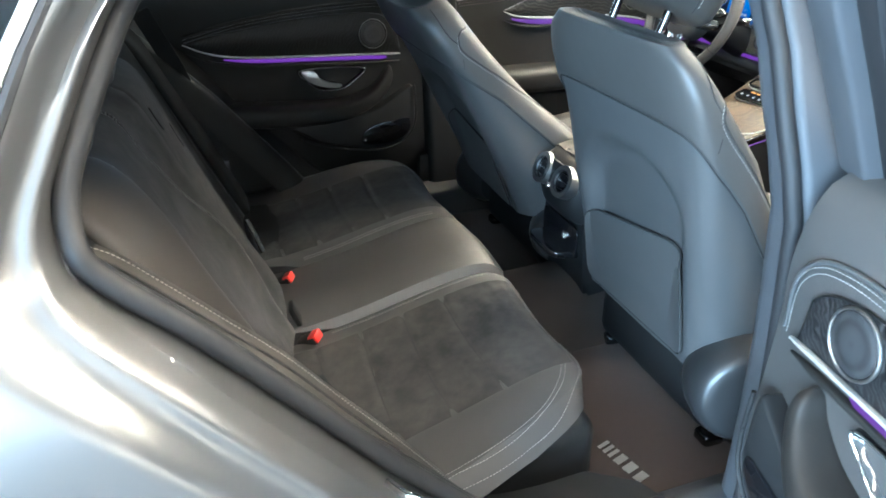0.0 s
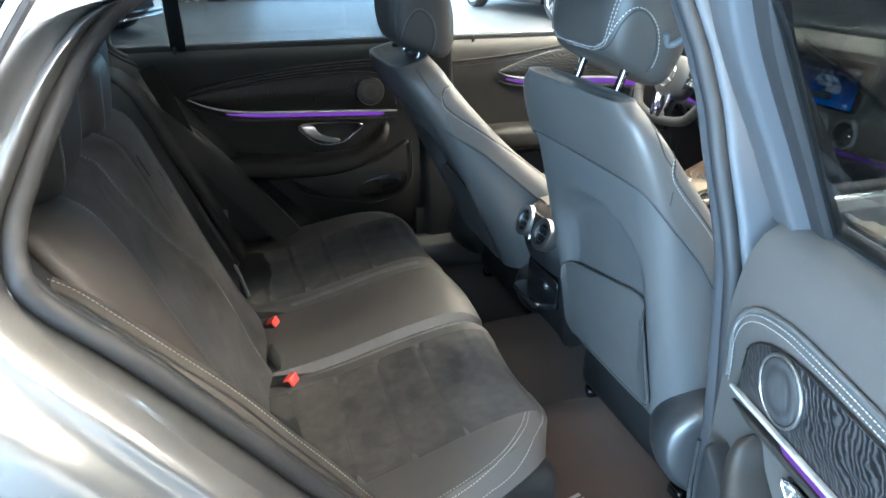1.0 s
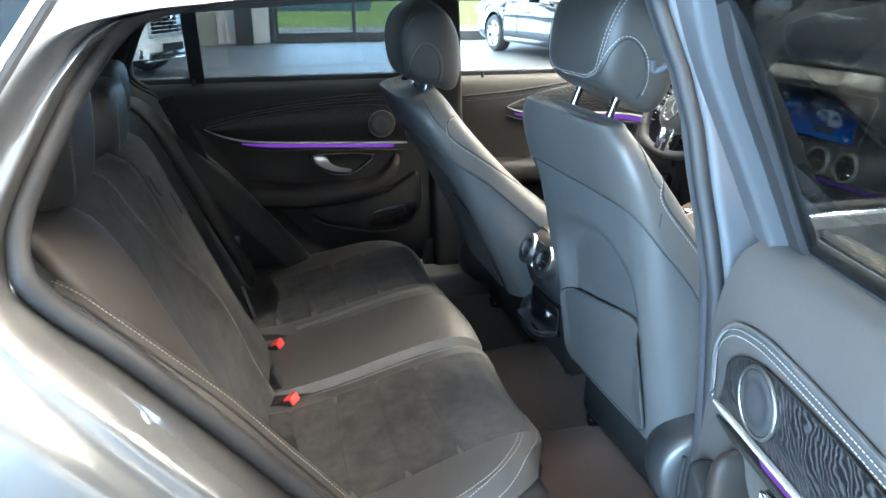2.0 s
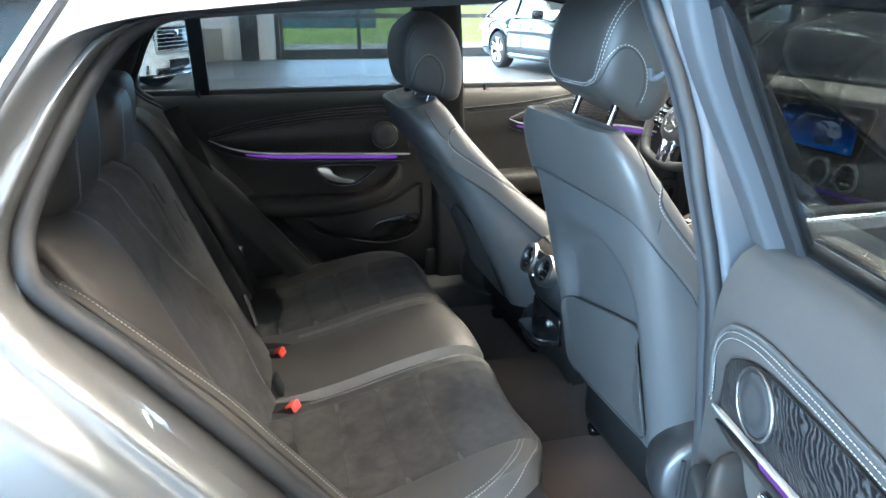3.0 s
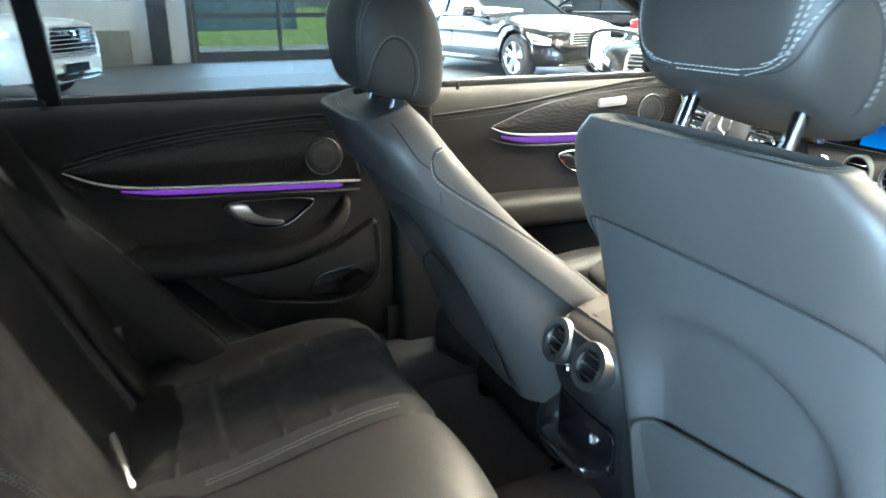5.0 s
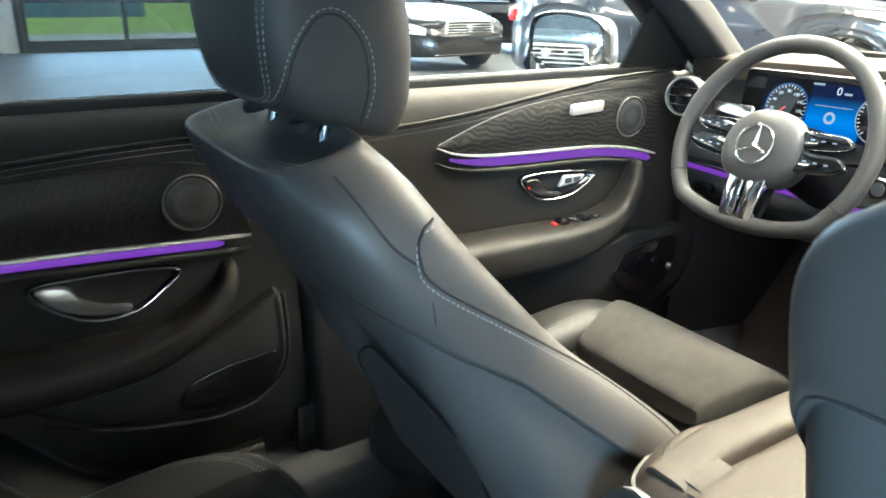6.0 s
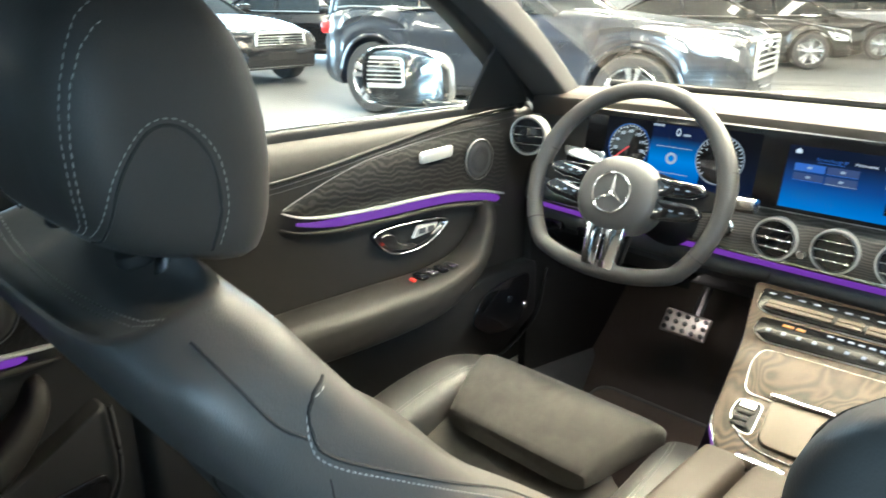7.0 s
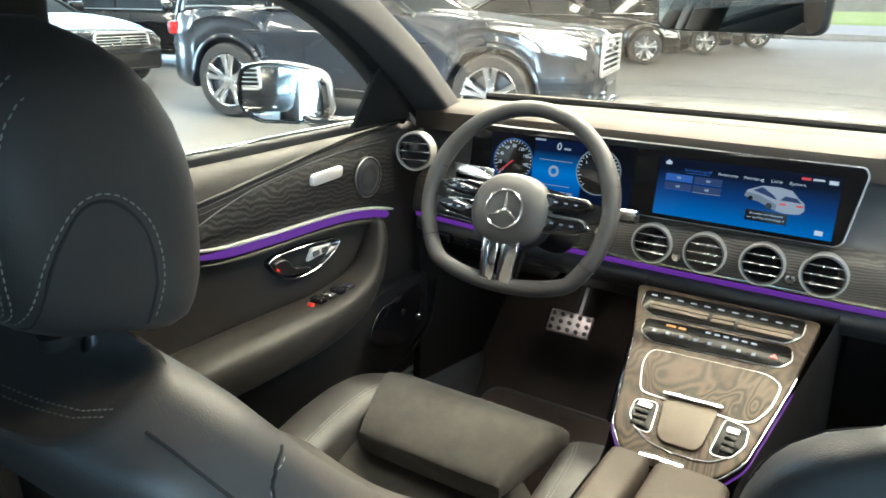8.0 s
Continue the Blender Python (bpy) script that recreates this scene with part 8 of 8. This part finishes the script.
def parked_car(place, paint, label, kind="sedan", spokes=10, caliper=None, rim=None):
    """A car of its own: nose along +x, built round its rear axle's middle on the ground, then set at place."""
    suv = kind == "suv"
    wb, L0, L1 = (2.90, -0.84, 3.80) if suv else (3.00, -1.05, 3.85)
    W, R = (0.97, 0.385) if suv else (0.93, 0.35)
    hood0, hood1, belt, roof = (1.08, 0.98, 1.12, 1.70) if suv else (0.93, 0.78, 0.98, 1.47)
    sill = 0.28 if suv else 0.22
    car = thing("parked_car", (0, 0, 0), label, "car", "parked cars")

    def deck(x):
        return smooth_table([(L0, 0.80 * belt), (L0 + 0.12, 0.97 * belt), (0.3, belt), (1.6, belt), (2.05, hood0 + 0.02), (2.6, hood0), (3.3, hood1 + 0.03), (3.62, hood1 - 0.02), (L1 - 0.06, hood1 - 0.09), (L1, hood1 - 0.24)], x)

    def half(x):
        return W * smooth_table([(L0, 0.80), (L0 + 0.25, 0.95), (0.0, 1.0), (1.2, 0.985), (2.9, 1.0), (3.35, 0.96), (3.62, 0.87), (L1 - 0.05, 0.74), (L1, 0.66)], x)

    def low(x):
        z = sill + 0.05 * max(0, (x - 3.3)) + 0.15 * max(0, -0.5 - x)
        for c in (0.0, wb):
            q = (R + 0.065) ** 2 - (x - c) ** 2
            if q > 0:
                z = max(z, R + math.sqrt(q))
        return z

    st = sorted(set([round(L0 + (L1 - L0) * i / 70, 4) for i in range(71)] + [round(c + (R + 0.064) * math.sin(radians(a)), 4) for c in (0, wb) for a in range(-90, 91, 9)]))
    rings = []
    for x in st:
        w, zt, zl = half(x), deck(x), low(x)
        ring = []
        prof = [(0.93, 0.0), (0.985, 0.10), (1.0, 0.24), (0.992, 0.40), (0.984, 0.56), (0.990, 0.64), (1.004, 0.70), (0.992, 0.745), (0.972, 0.84), (0.93, 0.93), (0.86, 0.985), (0.62, 1.02), (0.3, 1.035), (0.0, 1.04)]
        for k, f in prof:
            ring.append((x, w * k, zl + (zt - zl) * f))
        for k, f in reversed(prof[:-1]):
            ring.append((x, -w * k, zl + (zt - zl) * f))
        rings.append(ring)
    part("body", loft(rings), paint, car, angle=35)
    # glasshouse
    gx = [(-0.85, 0), (-0.5, 0.75), (-0.1, 0.97), (0.7, 1.0), (1.15, 0.93), (1.6, 0.55), (2.1, 0.0)] if suv else [(-0.75, 0.0), (-0.25, 0.62), (0.25, 0.95), (0.75, 1.0), (1.1, 0.93), (1.55, 0.52), (2.05, 0.0)]
    rg = []
    for i in range(31):
        x = gx[0][0] + (gx[-1][0] - gx[0][0]) * i / 30
        h = max(0.01, smooth_table(gx, x)) * (roof - belt)
        w0, w1 = half(x) * 0.90, half(x) * (0.90 - 0.24 * h / (roof - belt))
        z0 = deck(x) - 0.02
        rg.append([(x, w0, z0), (x, w1, z0 + h * 0.93), (x, w1 * 0.85, z0 + h), (x, 0, z0 + h * 1.03), (x, -w1 * 0.85, z0 + h), (x, -w1, z0 + h * 0.93), (x, -w0, z0)])
    part("windows", loft(rg), DARK_GLASS, car, "dark car windows", angle=30)
    rs = [r for r in rg if -0.15 < r[0][0] < 1.2]
    part("roof", loft([[(p[0], p[1] * 1.01, p[2] + 0.006) for p in r[1:-1]] for r in rs], False, False), paint, car, angle=60)
    for s in (-1, 1):
        for i0, i1 in ((0, 12), (17, 30)):
            part("pillar", tube([Vector((p[0], s * abs(p[1]) * 1.005, p[2])) for p in [r[1] for r in rg[i0:i1 + 1]]], 0.03, 6), paint, car)
        mid = rg[14]
        part("pillar", tube([Vector((mid[0][0], s * mid[0][1] * 1.0, mid[0][2])), Vector((mid[1][0] - 0.1, s * mid[1][1], mid[1][2]))], 0.03, 6), GLOSS, car)
        part("chrome_line", tube([Vector((r[0][0], s * (r[0][1] + 0.03), r[0][2] + 0.02)) for r in rg[3:26]], 0.012, 6), CHROME_BRIGHT, car)
        part("door_seam", tube([Vector((0.95, s * half(0.95) * 1.002, 0.4)), Vector((0.93, s * half(0.95) * 1.002, 0.7)), Vector((0.9, s * half(0.95) * 0.98, 0.92))], 0.006, 5), SEAM, car)
        for x in (0.35, 1.3):
            part("door_handle", rbox((x, s * half(x) * 1.005, 0.80 * belt), (0.2, 0.03, 0.03), 0.01), paint, car)
        part("side_skirt", rbox(((wb) / 2, s * W * 0.965, sill + 0.05), (wb - 2 * R - 0.18, 0.05, 0.10), 0.02), GLOSS if suv else paint, car)
        hl = []
        for i in range(9):
            x = 3.16 + 0.56 * i / 8
            t = i / 8
            zt = deck(x) - 0.07 - 0.02 * t
            hgt = 0.05 + 0.09 * math.sin(math.pi * min(1, t * 0.7 + 0.15))
            w = half(x) * (0.985 + 0.012 * t)
            hl.append([(x, s * w, zt), (x, s * (w + 0.008), zt - hgt / 2), (x, s * w, zt - hgt), (x, s * (w - 0.06), zt - hgt / 2)])
        part("headlamp", loft(hl), HEADLAMP, car, "clear headlamp glass", angle=30)
        part("mirror", rbox((1.75, s * (W + 0.10), belt + 0.06), (0.12, 0.22, 0.15), 0.04, 3), paint, car)
        part("tail_lamp", rbox((L0 + 0.10, s * half(L0 + 0.1) * 0.90, 0.80 * belt), (0.14, 0.26, 0.14), 0.03, 2), TAIL_RED, car)
        for x in (0.0, wb):
            arc = [Vector((x + (R + 0.07) * math.cos(q), s * half(x + (R + 0.07) * math.cos(q)) * 0.985, R + (R + 0.07) * math.sin(q))) for q in [radians(8 + 164 * i / 24) for i in range(25)]]
            part("arch_lip", tube(arc, 0.026, 8, up=(0, 1, 0)), paint, car)
            wheel(car, (x, s * (W - 0.115), R), R, s, spokes, rim, 0.25, caliper)
        part("air_intake", rbox((3.70, s * 0.55, 0.38), (0.16, 0.30, 0.14), 0.03, 2), GLOSS, car)
        part("intake_blade", rbox((3.765, s * 0.55, 0.36), (0.05, 0.30, 0.018), 0.006, 1), CHROME_BRIGHT, car)
    # grille of bright bars
    gz0, gz1, gw = (0.55, 0.92, 0.52) if suv else (0.45, 0.74, 0.46)
    part("grille", rbox((3.76, 0, (gz0 + gz1) / 2), (0.12, gw * 2, gz1 - gz0), 0.05, 3), GLOSS, car)
    part("grille_frame", tube([(3.825, y, z) for y, z in rounded([(-gw, gz0 + 0.03), (gw, gz0 + 0.03), (gw * 0.93, gz1), (-gw * 0.93, gz1)], 0.05, 3)], 0.018, 6, True, up=(1, 0, 0)), SATIN, car)
    for i in range(6):
        z = gz0 + 0.06 + (gz1 - gz0 - 0.1) * i / 5.2
        part("grille_bar", rbox((3.825, 0, z), (0.03, gw * 1.9, 0.012), 0.005, 1), SATIN_BRIGHT, car)
    for y in (-0.35, -0.17, 0.0, 0.17, 0.35):
        part("grille_bar", rbox((3.820, y * gw / 0.5, (gz0 + gz1) / 2), (0.02, 0.010, (gz1 - gz0) * 0.8), 0.004, 1), GLOSS, car)
    part("badge", lathe([(0.055, 0), (0.055, 0.01), (0.045, 0.013), (0.001, 0.012)], (3.832, 0, gz1 - 0.10), (1, 0, 0), 24), CHROME_BRIGHT, car)
    part("lower_intake", rbox((3.78, 0, 0.33), (0.10, 1.1, 0.10), 0.03, 2), GLOSS, car)
    part("lower_blade", rbox((3.82, 0, 0.275), (0.06, 1.3, 0.02), 0.006, 1), CHROME_BRIGHT, car)
    part("number_plate", rbox((3.845, 0, 0.43), (0.012, 0.52, 0.11), 0.004, 1), GLOSS, car, "blank dark plate holder")
    car.matrix_world = place
    return car


def heading(x, y, toward):
    return pose(x, y, FLOOR, 0, 0, math.degrees(math.atan2(toward[1], toward[0])))


parked_car(heading(6.59, 6.05, (0.184, -0.983)), NAVY_PAINT, "dark navy off-road estate parked in the showroom", "suv", 10)
parked_car(heading(6.0, 12.6, (0.12, -0.99)), BLACK_PAINT, "black saloon with chrome grille facing the aisle", "sedan", 10)
parked_car(heading(9.2, 12.9, (0.35, -0.94)), BLACK_PAINT, "black sports saloon with red brake calipers", "sedan", 10, RED, RIM_DARK)
parked_car(heading(-4.2, 11.0, (0.90, -0.43)), WHITE_PAINT, "white car with dark grille near the wall", "suv", 10)
parked_car(heading(15.0, 7.6, (1.6, -2.4)), BLACK_PAINT, "black saloon parked farther down the row", "sedan", 10)
parked_car(heading(19.4, 7.4, (1.6, -2.4)), BLACK_PAINT, "black saloon parked far down the row", "sedan", 10)
parked_car(heading(24.0, 6.8, (1.5, -2.5)), GREY_PAINT, "silver-grey estate parked at the far end", "suv", 10)
parked_car(heading(-9.5, 1.9, (1, 0)), BLACK_PAINT, "black off-roader standing behind the estate car", "suv", 10)
